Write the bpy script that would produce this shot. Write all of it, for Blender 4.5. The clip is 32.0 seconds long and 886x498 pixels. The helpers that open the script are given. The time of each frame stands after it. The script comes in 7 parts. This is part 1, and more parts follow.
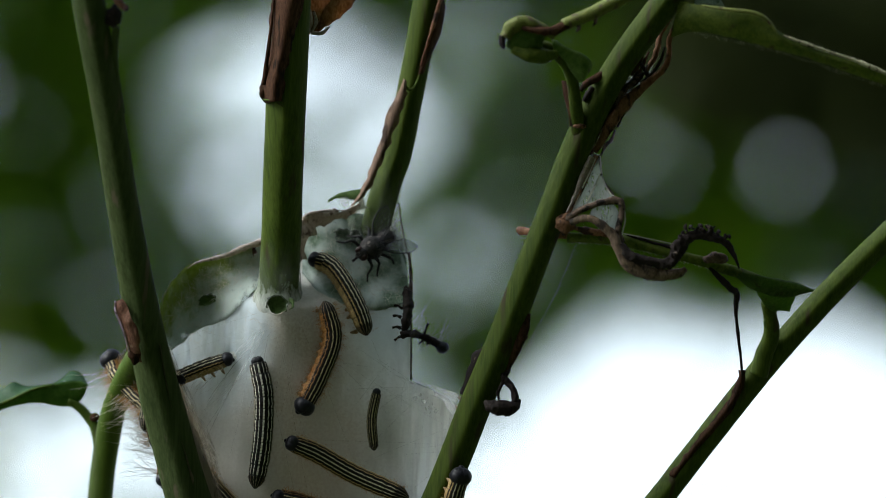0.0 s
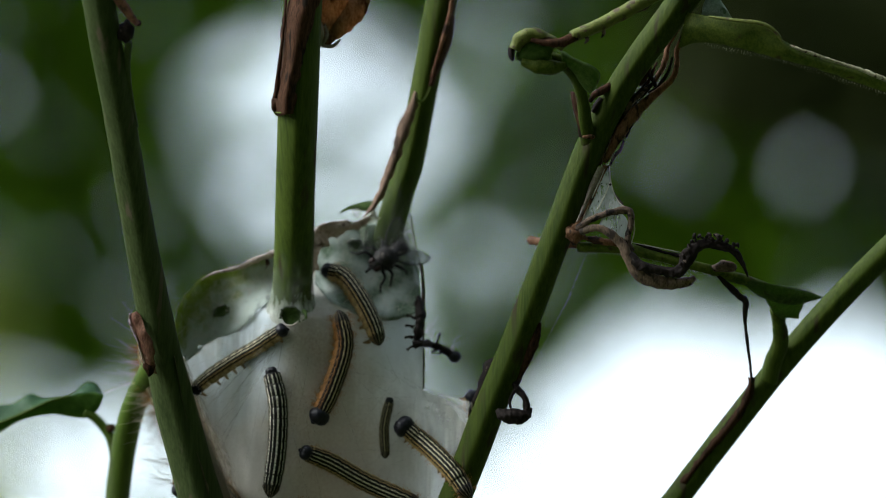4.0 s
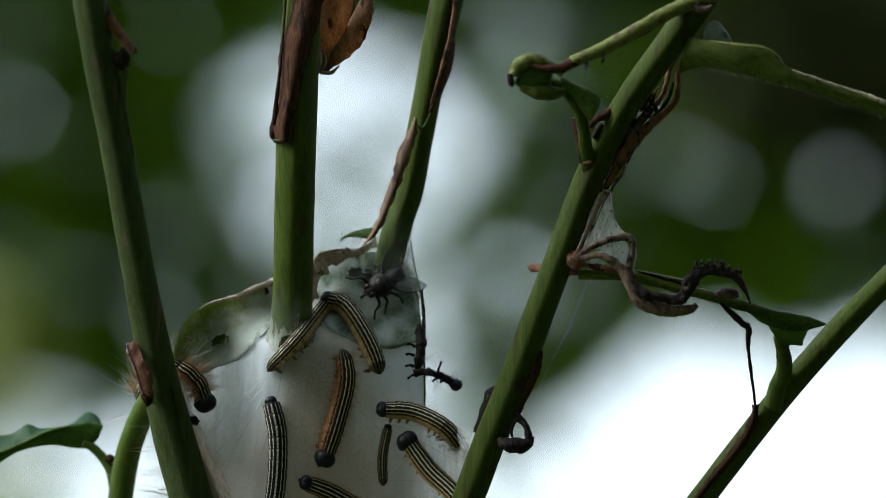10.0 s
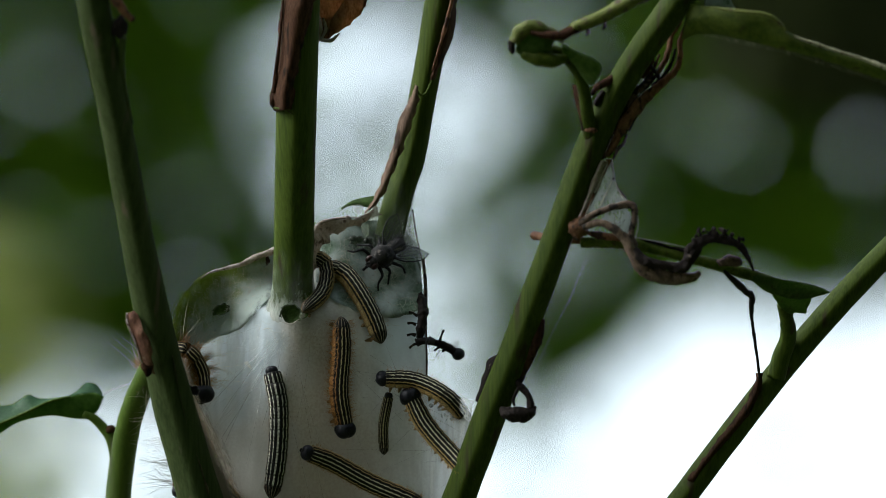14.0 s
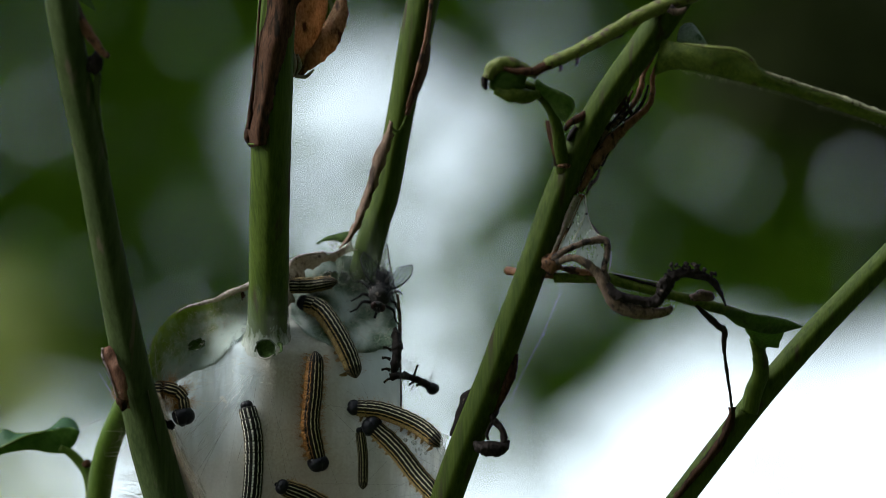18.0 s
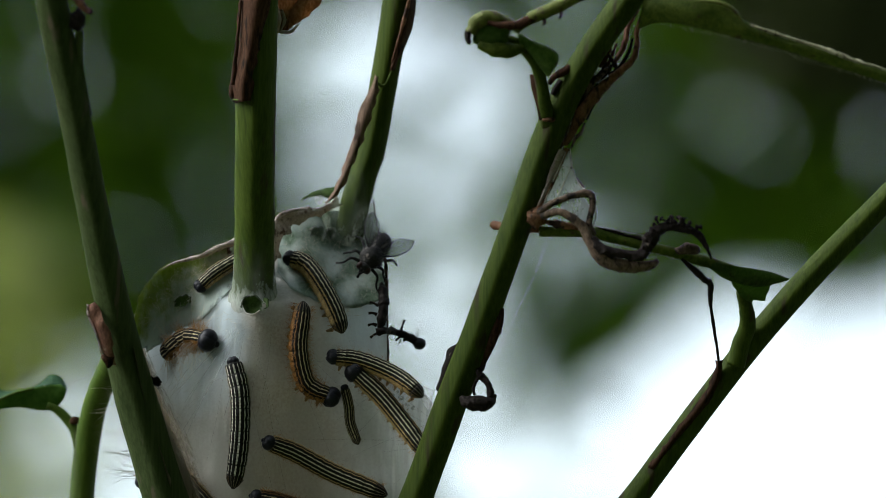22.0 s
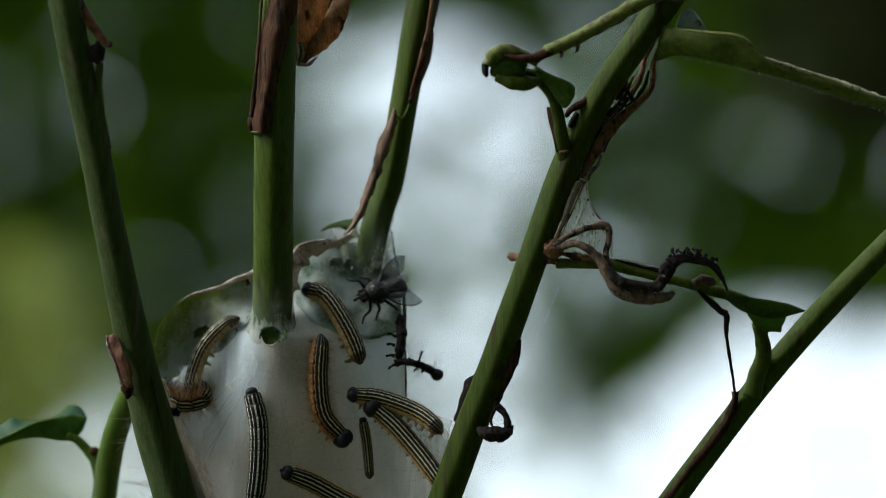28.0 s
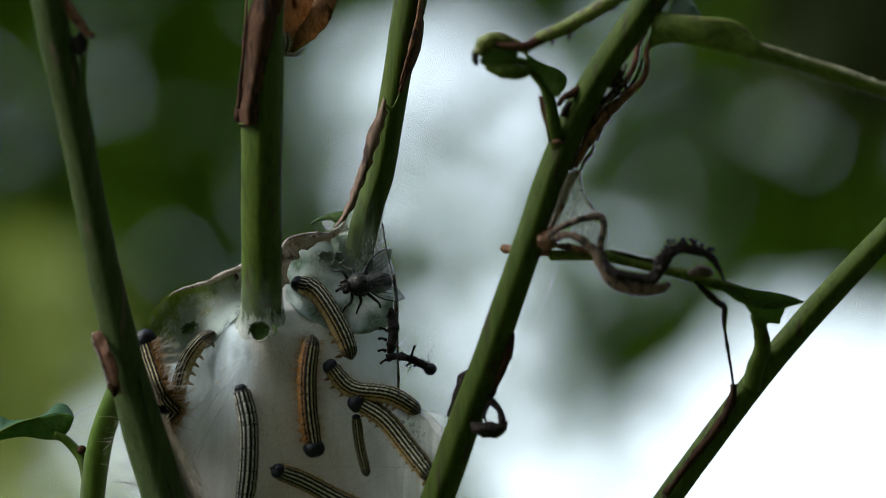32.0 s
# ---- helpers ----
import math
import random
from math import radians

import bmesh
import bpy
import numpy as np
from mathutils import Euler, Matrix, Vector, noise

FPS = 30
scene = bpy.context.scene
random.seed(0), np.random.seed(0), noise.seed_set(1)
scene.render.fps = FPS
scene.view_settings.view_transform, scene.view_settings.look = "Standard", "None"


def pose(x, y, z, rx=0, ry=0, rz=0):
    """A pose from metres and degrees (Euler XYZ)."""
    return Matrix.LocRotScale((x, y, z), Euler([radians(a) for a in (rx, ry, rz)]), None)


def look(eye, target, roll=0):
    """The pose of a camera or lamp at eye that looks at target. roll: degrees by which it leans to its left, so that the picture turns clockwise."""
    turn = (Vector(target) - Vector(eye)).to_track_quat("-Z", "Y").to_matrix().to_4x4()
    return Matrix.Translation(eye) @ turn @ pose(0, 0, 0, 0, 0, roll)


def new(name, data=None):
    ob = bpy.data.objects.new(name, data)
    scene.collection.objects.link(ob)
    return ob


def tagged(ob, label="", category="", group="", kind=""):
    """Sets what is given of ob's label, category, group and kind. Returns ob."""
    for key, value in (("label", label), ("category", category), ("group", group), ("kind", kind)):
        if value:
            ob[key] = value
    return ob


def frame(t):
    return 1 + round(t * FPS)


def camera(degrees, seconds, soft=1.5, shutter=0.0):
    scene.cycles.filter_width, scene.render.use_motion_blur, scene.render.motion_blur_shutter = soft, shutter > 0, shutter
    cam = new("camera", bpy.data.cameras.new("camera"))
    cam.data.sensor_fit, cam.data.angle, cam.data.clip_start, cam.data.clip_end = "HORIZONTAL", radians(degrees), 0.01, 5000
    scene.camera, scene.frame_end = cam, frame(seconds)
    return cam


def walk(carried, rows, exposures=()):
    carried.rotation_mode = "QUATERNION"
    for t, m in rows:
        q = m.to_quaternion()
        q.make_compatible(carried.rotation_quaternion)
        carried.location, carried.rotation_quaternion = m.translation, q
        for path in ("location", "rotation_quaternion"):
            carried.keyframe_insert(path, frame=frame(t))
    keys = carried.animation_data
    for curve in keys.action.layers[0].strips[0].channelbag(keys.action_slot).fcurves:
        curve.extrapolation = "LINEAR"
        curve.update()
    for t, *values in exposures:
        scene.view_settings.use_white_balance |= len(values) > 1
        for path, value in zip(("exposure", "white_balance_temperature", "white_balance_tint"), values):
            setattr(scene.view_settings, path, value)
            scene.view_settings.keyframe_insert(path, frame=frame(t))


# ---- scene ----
# A silk nest of caterpillars between the stems of a shrub, seen through a long lens.
# Subject lengths are in millimetres in a tilted frame; place() turns them into metres in the world.
cam = camera(7.152, 32.0, soft=0.55)
cam.data.dof.use_dof = True
cam.data.dof.focus_distance = 0.997
cam.data.dof.aperture_fstop = 15.0
PATH = [
    (0, (-0.00021, -0.97825, 0.49211), (0.01512, -0.00050, 0.70131), -0.092),
    (0.5, (0.00002, -0.97709, 0.49283), (0.01586, 0.00055, 0.70252), -0.101),
    (1, (0.00070, -0.97594, 0.49365), (0.01613, 0.00167, 0.70348), -0.179),
    (1.5, (0.00047, -0.97509, 0.49413), (0.01596, 0.00249, 0.70411), -0.228),
    (2, (0.00067, -0.97385, 0.49490), (0.01572, 0.00381, 0.70457), -0.330),
    (2.5, (0.00146, -0.97305, 0.49561), (0.01555, 0.00474, 0.70477), -0.416),
    (3, (0.00191, -0.97916, 0.49481), (0.01464, -0.00121, 0.70327), -0.373),
    (3.5, (0.00164, -0.98512, 0.49317), (0.01396, -0.00721, 0.70182), -0.411),
    (5.5, (0.00317, -0.98954, 0.49107), (0.01329, -0.01180, 0.70061), -0.513),
    (6, (0.00373, -0.98690, 0.49133), (0.01334, -0.00921, 0.70119), -0.476),
    (6.5, (0.00424, -0.98578, 0.49183), (0.01337, -0.00803, 0.70143), -0.513),
    (7, (0.00480, -0.98471, 0.49234), (0.01337, -0.00690, 0.70165), -0.541),
    (7.5, (0.00502, -0.98497, 0.49255), (0.01339, -0.00711, 0.70165), -0.619),
    (8, (0.00580, -0.98377, 0.49313), (0.01343, -0.00590, 0.70219), -0.625),
    (8.5, (0.00637, -0.98296, 0.49361), (0.01337, -0.00518, 0.70315), -0.614),
    (9, (0.00621, -0.98195, 0.49421), (0.01343, -0.00428, 0.70424), -0.690),
    (9.5, (0.00730, -0.98072, 0.49499), (0.01352, -0.00312, 0.70536), -0.621),
    (10, (0.00783, -0.97983, 0.49596), (0.01349, -0.00225, 0.70643), -0.638),
    (10.5, (0.00865, -0.97942, 0.49654), (0.01350, -0.00192, 0.70743), -0.589),
    (11, (0.00882, -0.97828, 0.49757), (0.01347, -0.00068, 0.70799), -0.596),
    (11.5, (0.00943, -0.97754, 0.49692), (0.01332, 0.00110, 0.70248), -0.599),
    (12, (0.01007, -0.97680, 0.49621), (0.01325, 0.00230, 0.69955), -0.629),
    (12.5, (0.01073, -0.97694, 0.49627), (0.01324, 0.00194, 0.70068), -0.679),
    (13, (0.01144, -0.97611, 0.49649), (0.01328, 0.00202, 0.70448), -0.670),
    (13.5, (0.01173, -0.97558, 0.49707), (0.01327, 0.00268, 0.70442), -0.710),
    (14, (0.01281, -0.97402, 0.49743), (0.01323, 0.00456, 0.70332), -0.735),
    (14.5, (0.01311, -0.97290, 0.49772), (0.01324, 0.00561, 0.70394), -0.729),
    (16.5, (0.01354, -0.97633, 0.49689), (0.01445, 0.00117, 0.70785), -0.754),
    (17, (0.01413, -0.97741, 0.49664), (0.01522, 0.00009, 0.70758), -0.745),
    (17.5, (0.01567, -0.97841, 0.49634), (0.01607, -0.00090, 0.70724), -0.771),
    (18, (0.01668, -0.97874, 0.49614), (0.01694, -0.00125, 0.70710), -0.772),
    (18.5, (0.01716, -0.97847, 0.49623), (0.01769, -0.00096, 0.70712), -0.801),
    (19, (0.01791, -0.97799, 0.49639), (0.01847, -0.00049, 0.70730), -0.825),
    (19.5, (0.01945, -0.97810, 0.49610), (0.01923, -0.00066, 0.70731), -0.806),
    (20, (0.02108, -0.97744, 0.49619), (0.01975, 0.00001, 0.70735), -0.808),
    (20.5, (0.02265, -0.97661, 0.49632), (0.01981, 0.00138, 0.70495), -0.899),
    (21, (0.02506, -0.97619, 0.49619), (0.01953, 0.00240, 0.70194), -0.937),
    (21.5, (0.02489, -0.97757, 0.49577), (0.01916, 0.00111, 0.70106), -0.985),
    (22, (0.02512, -0.97731, 0.49568), (0.01883, 0.00135, 0.70109), -1.017),
    (22.5, (0.02571, -0.97660, 0.49573), (0.01850, 0.00204, 0.70121), -1.004),
    (23, (0.02581, -0.97633, 0.49577), (0.01817, 0.00231, 0.70121), -1.004),
    (23.5, (0.02566, -0.97688, 0.49584), (0.01786, 0.00180, 0.70108), -1.044),
    (24, (0.02590, -0.97878, 0.49563), (0.01758, -0.00028, 0.70173), -1.040),
    (24.5, (0.02618, -0.97982, 0.49556), (0.01729, -0.00161, 0.70297), -1.004),
    (25, (0.02675, -0.98080, 0.49550), (0.01709, -0.00268, 0.70333), -0.978),
    (25.5, (0.02701, -0.98173, 0.49544), (0.01691, -0.00355, 0.70292), -0.901),
    (27.5, (0.02767, -0.98334, 0.49533), (0.01658, -0.00527, 0.70329), -0.897),
    (28, (0.02784, -0.98282, 0.49555), (0.01648, -0.00494, 0.70436), -0.929),
    (28.5, (0.02820, -0.98168, 0.49582), (0.01644, -0.00404, 0.70577), -0.897),
    (29, (0.02839, -0.98075, 0.49616), (0.01662, -0.00333, 0.70716), -0.891),
    (29.5, (0.02876, -0.97838, 0.49673), (0.01695, -0.00122, 0.70891), -0.925),
    (30, (0.02972, -0.97648, 0.49740), (0.01722, 0.00070, 0.70942), -1.027),
    (30.5, (0.03078, -0.97331, 0.49822), (0.01737, 0.00423, 0.70854), -1.157),
    (31, (0.03145, -0.97162, 0.49886), (0.01761, 0.00626, 0.70758), -1.251),
    (31.5, (0.03217, -0.96828, 0.49967), (0.01775, 0.00981, 0.70734), -1.332),
    (32, (0.03210, -0.96447, 0.50064), (0.01734, 0.01385, 0.70722), -1.355),
]
walk(cam, [(t, look(eye, target, roll)) for t, eye, target, roll in PATH], exposures=[(t, stops, 6150, 2.0) for t, stops in ((0, 1.38), (3, 1.45), (6, 1.5), (9, 1.4), (13, 1.3), (19, 1.36), (23, 1.33), (28, 1.25), (32, 1.38))])

# ---- world and light ----
HEIGHT, TILT = 0.70, 12.0
FRAME = pose(0, 0, HEIGHT, TILT, 0, 0)
MM = 0.001

world = bpy.data.worlds.new("overcast_sky")
scene.world = world
world.use_nodes = True
wn, wl = world.node_tree.nodes, world.node_tree.links
sky = wn.new("ShaderNodeTexSky")
sky.sky_type, sky.sun_disc = "NISHITA", False
sky.sun_elevation, sky.sun_rotation = radians(43), radians(261)
sky.air_density, sky.dust_density, sky.ozone_density = 1.0, 3.0, 1.0
soft_sky = wn.new("ShaderNodeHueSaturation")
soft_sky.inputs["Saturation"].default_value = 0.34
wl.new(sky.outputs[0], soft_sky.inputs["Color"])
wl.new(soft_sky.outputs[0], wn["Background"].inputs["Color"])
wn["Background"].inputs["Strength"].default_value = 0.15

sun = new("sun", bpy.data.lights.new("sun", "SUN"))
sun.data.energy, sun.data.angle, sun.data.color = 1.0, radians(30), (1.0, 0.97, 0.92)
# high over the camera's shoulder, behind thin cloud
sun.matrix_world = look((-3.1, -0.4, 3.6), (0, 0, 0.7))


# ---- materials ----
def material(name, base, other, scale=400.0, rough=0.5, bump=0.2, spots=None, spot_amount=0.5, stretch=(1, 1, 1), translucent=0.0, clear=0.0, fine=4.0, hue=0.06, spec=0.4, gain=1.0):
    """Two colours mixed by a coarse and a fine noise, an optional third for stains, with relief; translucent and clear are shares."""
    m = bpy.data.materials.new(name)
    m.use_nodes = True
    n, l = m.node_tree.nodes, m.node_tree.links
    bsdf = n["Principled BSDF"]
    co = n.new("ShaderNodeTexCoord")
    mp = n.new("ShaderNodeMapping")
    mp.inputs["Scale"].default_value = stretch
    l.new(co.outputs["Object"], mp.inputs[0])
    coarse, grain = n.new("ShaderNodeTexNoise"), n.new("ShaderNodeTexNoise")
    for node, s in ((coarse, scale), (grain, scale * fine)):
        node.inputs["Scale"].default_value, node.inputs["Detail"].default_value = s, 5
        l.new(mp.outputs[0], node.inputs[0])
    ramp = n.new("ShaderNodeValToRGB")
    ramp.color_ramp.elements[0].position, ramp.color_ramp.elements[1].position = 0.32, 0.68
    ramp.color_ramp.elements[0].color, ramp.color_ramp.elements[1].color = (*base, 1), (*other, 1)
    add = n.new("ShaderNodeMath")
    add.operation = "MULTIPLY_ADD"
    add.inputs[1].default_value, add.inputs[2].default_value = 0.45, 0.0
    l.new(grain.outputs[0], add.inputs[0])
    mix = n.new("ShaderNodeMath")
    mix.operation = "MULTIPLY_ADD"
    mix.inputs[1].default_value = 0.55
    l.new(coarse.outputs[0], mix.inputs[0])
    l.new(add.outputs[0], mix.inputs[2])
    l.new(mix.outputs[0], ramp.inputs[0])
    colour = ramp.outputs[0]
    if spots:
        sp = n.new("ShaderNodeTexNoise")
        sp.inputs["Scale"].default_value, sp.inputs["Detail"].default_value = scale * 0.6, 8
        shift = n.new("ShaderNodeVectorMath")
        shift.inputs[1].default_value = (7.3, 1.9, 4.4)
        l.new(mp.outputs[0], shift.inputs[0])
        l.new(shift.outputs[0], sp.inputs[0])
        edge = n.new("ShaderNodeMapRange")
        edge.inputs["From Min"].default_value, edge.inputs["From Max"].default_value = 0.72 - 0.3 * spot_amount, 0.80 - 0.3 * spot_amount
        l.new(sp.outputs[0], edge.inputs[0])
        blend = n.new("ShaderNodeMix")
        blend.data_type = "RGBA"
        l.new(edge.outputs[0], blend.inputs[0])
        l.new(colour, blend.inputs[6])
        blend.inputs[7].default_value = (*spots, 1)
        colour = blend.outputs[2]
    if hue:
        info, hsv, rng = n.new("ShaderNodeObjectInfo"), n.new("ShaderNodeHueSaturation"), n.new("ShaderNodeMapRange")
        rng.inputs["To Min"].default_value, rng.inputs["To Max"].default_value = 1 - 3 * hue, 1 + 3 * hue
        l.new(info.outputs["Random"], rng.inputs[0])
        l.new(rng.outputs[0], hsv.inputs["Value"])
        l.new(colour, hsv.inputs["Color"])
        colour = hsv.outputs[0]
    l.new(colour, bsdf.inputs["Base Color"])
    bsdf.inputs["Roughness"].default_value = rough
    bsdf.inputs["Specular IOR Level"].default_value = spec
    if bump:
        b = n.new("ShaderNodeBump")
        b.inputs["Strength"].default_value, b.inputs["Distance"].default_value = bump, 0.25 / scale
        l.new(mix.outputs[0], b.inputs["Height"])
        l.new(b.outputs[0], bsdf.inputs["Normal"])
    out = bsdf.outputs[0]
    if translucent:
        tr, sh = n.new("ShaderNodeBsdfTranslucent"), n.new("ShaderNodeMixShader")
        lit = n.new("ShaderNodeHueSaturation")
        lit.inputs["Value"].default_value = gain
        l.new(colour, lit.inputs["Color"])
        l.new(lit.outputs[0], tr.inputs["Color"])
        sh.inputs[0].default_value = translucent
        l.new(out, sh.inputs[1])
        l.new(tr.outputs[0], sh.inputs[2])
        out = sh.outputs[0]
    if clear:
        # open weave: more see-through where the coarse noise is thin
        tp, sh, rg = n.new("ShaderNodeBsdfTransparent"), n.new("ShaderNodeMixShader"), n.new("ShaderNodeMapRange")
        rg.inputs["From Min"].default_value, rg.inputs["From Max"].default_value = 0.3, 0.7
        rg.inputs["To Min"].default_value, rg.inputs["To Max"].default_value = max(0, clear - 0.22), min(1, clear + 0.22)
        l.new(mix.outputs[0], rg.inputs[0])
        l.new(rg.outputs[0], sh.inputs[0])
        l.new(out, sh.inputs[1])
        l.new(tp.outputs[0], sh.inputs[2])
        out = sh.outputs[0]
    l.new(out, n["Material Output"].inputs["Surface"])
    return m


STEM = material("green_stem_skin", (0.024, 0.040, 0.005), (0.056, 0.078, 0.011), 900, 0.55, 0.35, spots=(0.035, 0.03, 0.014), spot_amount=0.42, stretch=(1, 1, 0.06), spec=0.06)
STEM_DULL = material("dusty_green_stem_skin", (0.028, 0.042, 0.013), (0.058, 0.076, 0.028), 900, 0.6, 0.4, spots=(0.085, 0.07, 0.045), spot_amount=0.42, stretch=(1, 1, 0.06), spec=0.06)
RIB = material("yellow_green_rib", (0.075, 0.095, 0.012), (0.14, 0.155, 0.03), 1500, 0.6, 0.6, spots=(0.06, 0.04, 0.02), spot_amount=0.6, spec=0.25)
BARK = material("brown_dry_skin", (0.014, 0.0065, 0.004), (0.062, 0.031, 0.018), 1500, 0.85, 0.9, spots=(0.010, 0.007, 0.005), spot_amount=0.65, stretch=(1, 1, 0.18), spec=0.05)
STRIP = material("tan_peeled_bark", (0.055, 0.034, 0.024), (0.17, 0.112, 0.080), 1300, 0.75, 0.9, spots=(0.03, 0.018, 0.012), spot_amount=0.4, stretch=(1, 1, 0.15), spec=0.12, hue=0)
SHOOT = material("bright_green_shoot_skin", (0.034, 0.062, 0.007), (0.066, 0.100, 0.014), 900, 0.5, 0.3, spots=(0.05, 0.06, 0.02), spot_amount=0.3, stretch=(1, 1, 0.06), spec=0.1, hue=0)
RUSSET = material("russet_dry_leaf", (0.075, 0.032, 0.015), (0.23, 0.12, 0.062), 1300, 0.65, 0.7, spots=(0.03, 0.016, 0.011), spot_amount=0.65, stretch=(1, 1, 0.5), translucent=0.35, spec=0.2, gain=1.6)
TAN_LEAF = material("tan_dry_leaf", (0.15, 0.078, 0.036), (0.42, 0.26, 0.15), 900, 0.65, 0.7, spots=(0.06, 0.03, 0.018), spot_amount=0.4, stretch=(1, 1, 0.5), translucent=0.6, spec=0.15, gain=1.5)
LEAF = material("green_leaf_skin", (0.036, 0.07, 0.012), (0.092, 0.14, 0.032), 1400, 0.5, 0.5, spots=(0.05, 0.045, 0.02), spot_amount=0.3, translucent=0.5, spec=0.18, gain=1.9)
DOWNY_LEAF = material("downy_yellow_green_leaf", (0.036, 0.060, 0.008), (0.11, 0.135, 0.022), 900, 0.55, 0.5, spots=(0.05, 0.04, 0.015), spot_amount=0.35, translucent=0.5, spec=0.15, gain=1.8, hue=0)
LEAF_SILK = material("silk_coated_leaf", (0.06, 0.10, 0.014), (0.17, 0.22, 0.07), 2600, 0.65, 0.7, spots=(0.25, 0.28, 0.20), spot_amount=0.55, stretch=(1, 1, 0.5), translucent=0.35, spec=0.12, gain=1.4)
PALE_RIM = material("cream_withered_margin", (0.20, 0.19, 0.10), (0.46, 0.44, 0.31), 1900, 0.75, 0.9, spots=(0.06, 0.04, 0.025), spot_amount=0.45, hue=0, spec=0.1)
LEAF_PALE = material("pale_silk_coated_leaf", (0.19, 0.25, 0.20), (0.42, 0.49, 0.44), 1900, 0.7, 0.7, spots=(0.10, 0.15, 0.09), spot_amount=0.4, translucent=0.4, spec=0.12)


def silk_felt(name):
    """Felted silk with drawn threads, brown stains along the middle stem and a thinner, clearer hollow beside it."""
    m = bpy.data.materials.new(name)
    m.use_nodes = True
    n, l = m.node_tree.nodes, m.node_tree.links
    bsdf, co = n["Principled BSDF"], n.new("ShaderNodeTexCoord")

    def noise_of(scale, detail, stretch=(1, 1, 1), turn=0.0):
        mp, t = n.new("ShaderNodeMapping"), n.new("ShaderNodeTexNoise")
        mp.inputs["Scale"].default_value = stretch
        mp.inputs["Rotation"].default_value = (0, radians(turn), 0)
        l.new(co.outputs["Object"], mp.inputs[0])
        l.new(mp.outputs[0], t.inputs[0])
        t.inputs["Scale"].default_value, t.inputs["Detail"].default_value = scale, detail
        return t.outputs[0]

    def calc(op, a, b=0.0, c=0.0):
        node = n.new("ShaderNodeMath")
        node.operation = op
        for i, v in enumerate((a, b, c)):
            if isinstance(v, (int, float)):
                node.inputs[i].default_value = v
            else:
                l.new(v, node.inputs[i])
        return node.outputs[0]

    def ranged(v, low, high, to_low, to_high):
        node = n.new("ShaderNodeMapRange")
        node.interpolation_type = "SMOOTHSTEP"
        l.new(v, node.inputs[0])
        for k, x in zip(("From Min", "From Max", "To Min", "To Max"), (low, high, to_low, to_high)):
            node.inputs[k].default_value = x
        return node.outputs[0]

    def mixed(f, a, b):
        node = n.new("ShaderNodeMix")
        node.data_type = "RGBA"
        l.new(f, node.inputs[0])
        for i, v in ((6, a), (7, b)):
            if isinstance(v, tuple):
                node.inputs[i].default_value = (*v, 1)
            else:
                l.new(v, node.inputs[i])
        return node.outputs[2]

    sep, about = n.new("ShaderNodeSeparateXYZ"), n.new("ShaderNodeVectorMath")
    l.new(co.outputs["Object"], about.inputs[0])
    about.inputs[1].default_value = (0.0011, 0, -0.0029)
    l.new(about.outputs[0], sep.inputs[0])
    wide, drawn, drawn2, fine = noise_of(110, 4), noise_of(500, 7, (1, 1, 0.12), 14), noise_of(600, 6, (1, 1, 0.10), -34), noise_of(2600, 4)
    threads = calc("MAXIMUM", drawn, drawn2)
    # stains: beside the middle stem and down the lower nest, with a ragged edge
    off = calc("ADD", calc("ABSOLUTE", calc("ADD", sep.outputs["X"], 0.0035)), calc("MULTIPLY", calc("ADD", wide, -0.5), 0.016))
    stain = calc("MULTIPLY", ranged(off, 0.0025, 0.0115, 1.0, 0.0), ranged(sep.outputs["Z"], -0.004, -0.014, 0.0, 1.0))
    body = mixed(ranged(threads, 0.30, 0.95, 0, 1), (0.59, 0.59, 0.57), (0.82, 0.83, 0.82))
    body = mixed(calc("MULTIPLY", stain, ranged(fine, 0.3, 0.7, 0.55, 0.9)), body, (0.46, 0.37, 0.265))
    body = mixed(ranged(fine, 0.40, 0.68, 0.0, 0.25), body, (0.36, 0.35, 0.33))
    # brown silk beside the dull stem, with the stem's shadow put into the colour
    beside = calc("ADD", calc("MULTIPLY_ADD", sep.outputs["Z"], 0.295, sep.outputs["X"]), 0.0300)
    beside = calc("ADD", beside, calc("MULTIPLY", calc("ADD", wide, -0.5), 0.012))
    body = mixed(calc("MULTIPLY", ranged(beside, 0.001, 0.0095, 0.62, 0.0), ranged(fine, 0.3, 0.7, 0.7, 1.0)), body, (0.17, 0.125, 0.085))
    # darker and browner towards the bottom of the nest
    low = ranged(sep.outputs["Z"], -0.014, -0.036, 0.0, 0.6)
    body = mixed(calc("MULTIPLY", low, ranged(wide, 0.35, 0.65, 0.5, 1.0)), body, (0.49, 0.45, 0.385))
    body = mixed(ranged(noise_of(210, 5, (1, 1, 0.7), 20), 0.40, 0.68, 0.0, 0.5), body, (0.45, 0.43, 0.39))
    # skylight through the hollow and the open edge, painted in as bluish white
    near = n.new("ShaderNodeVectorMath")
    near.operation = "DISTANCE"
    l.new(about.outputs[0], near.inputs[0])
    near.inputs[1].default_value = (-0.0155, 0.006, -0.0140)
    ragged = calc("MULTIPLY", calc("ADD", wide, -0.5), 0.012)
    sky_glow = calc("MAXIMUM", ranged(calc("ADD", near.outputs["Value"], ragged), 0.006, 0.0125, 0.85, 0.0), calc("MULTIPLY", ranged(calc("ADD", sep.outputs["X"], ragged), 0.003, 0.009, 0.0, 0.7), ranged(sep.outputs["Z"], -0.024, -0.012, 0.0, 1.0)))
    body = mixed(sky_glow, body, (0.66, 0.75, 0.83))
    l.new(body, bsdf.inputs["Base Color"])
    bsdf.inputs["Roughness"].default_value = 0.75
    bump = n.new("ShaderNodeBump")
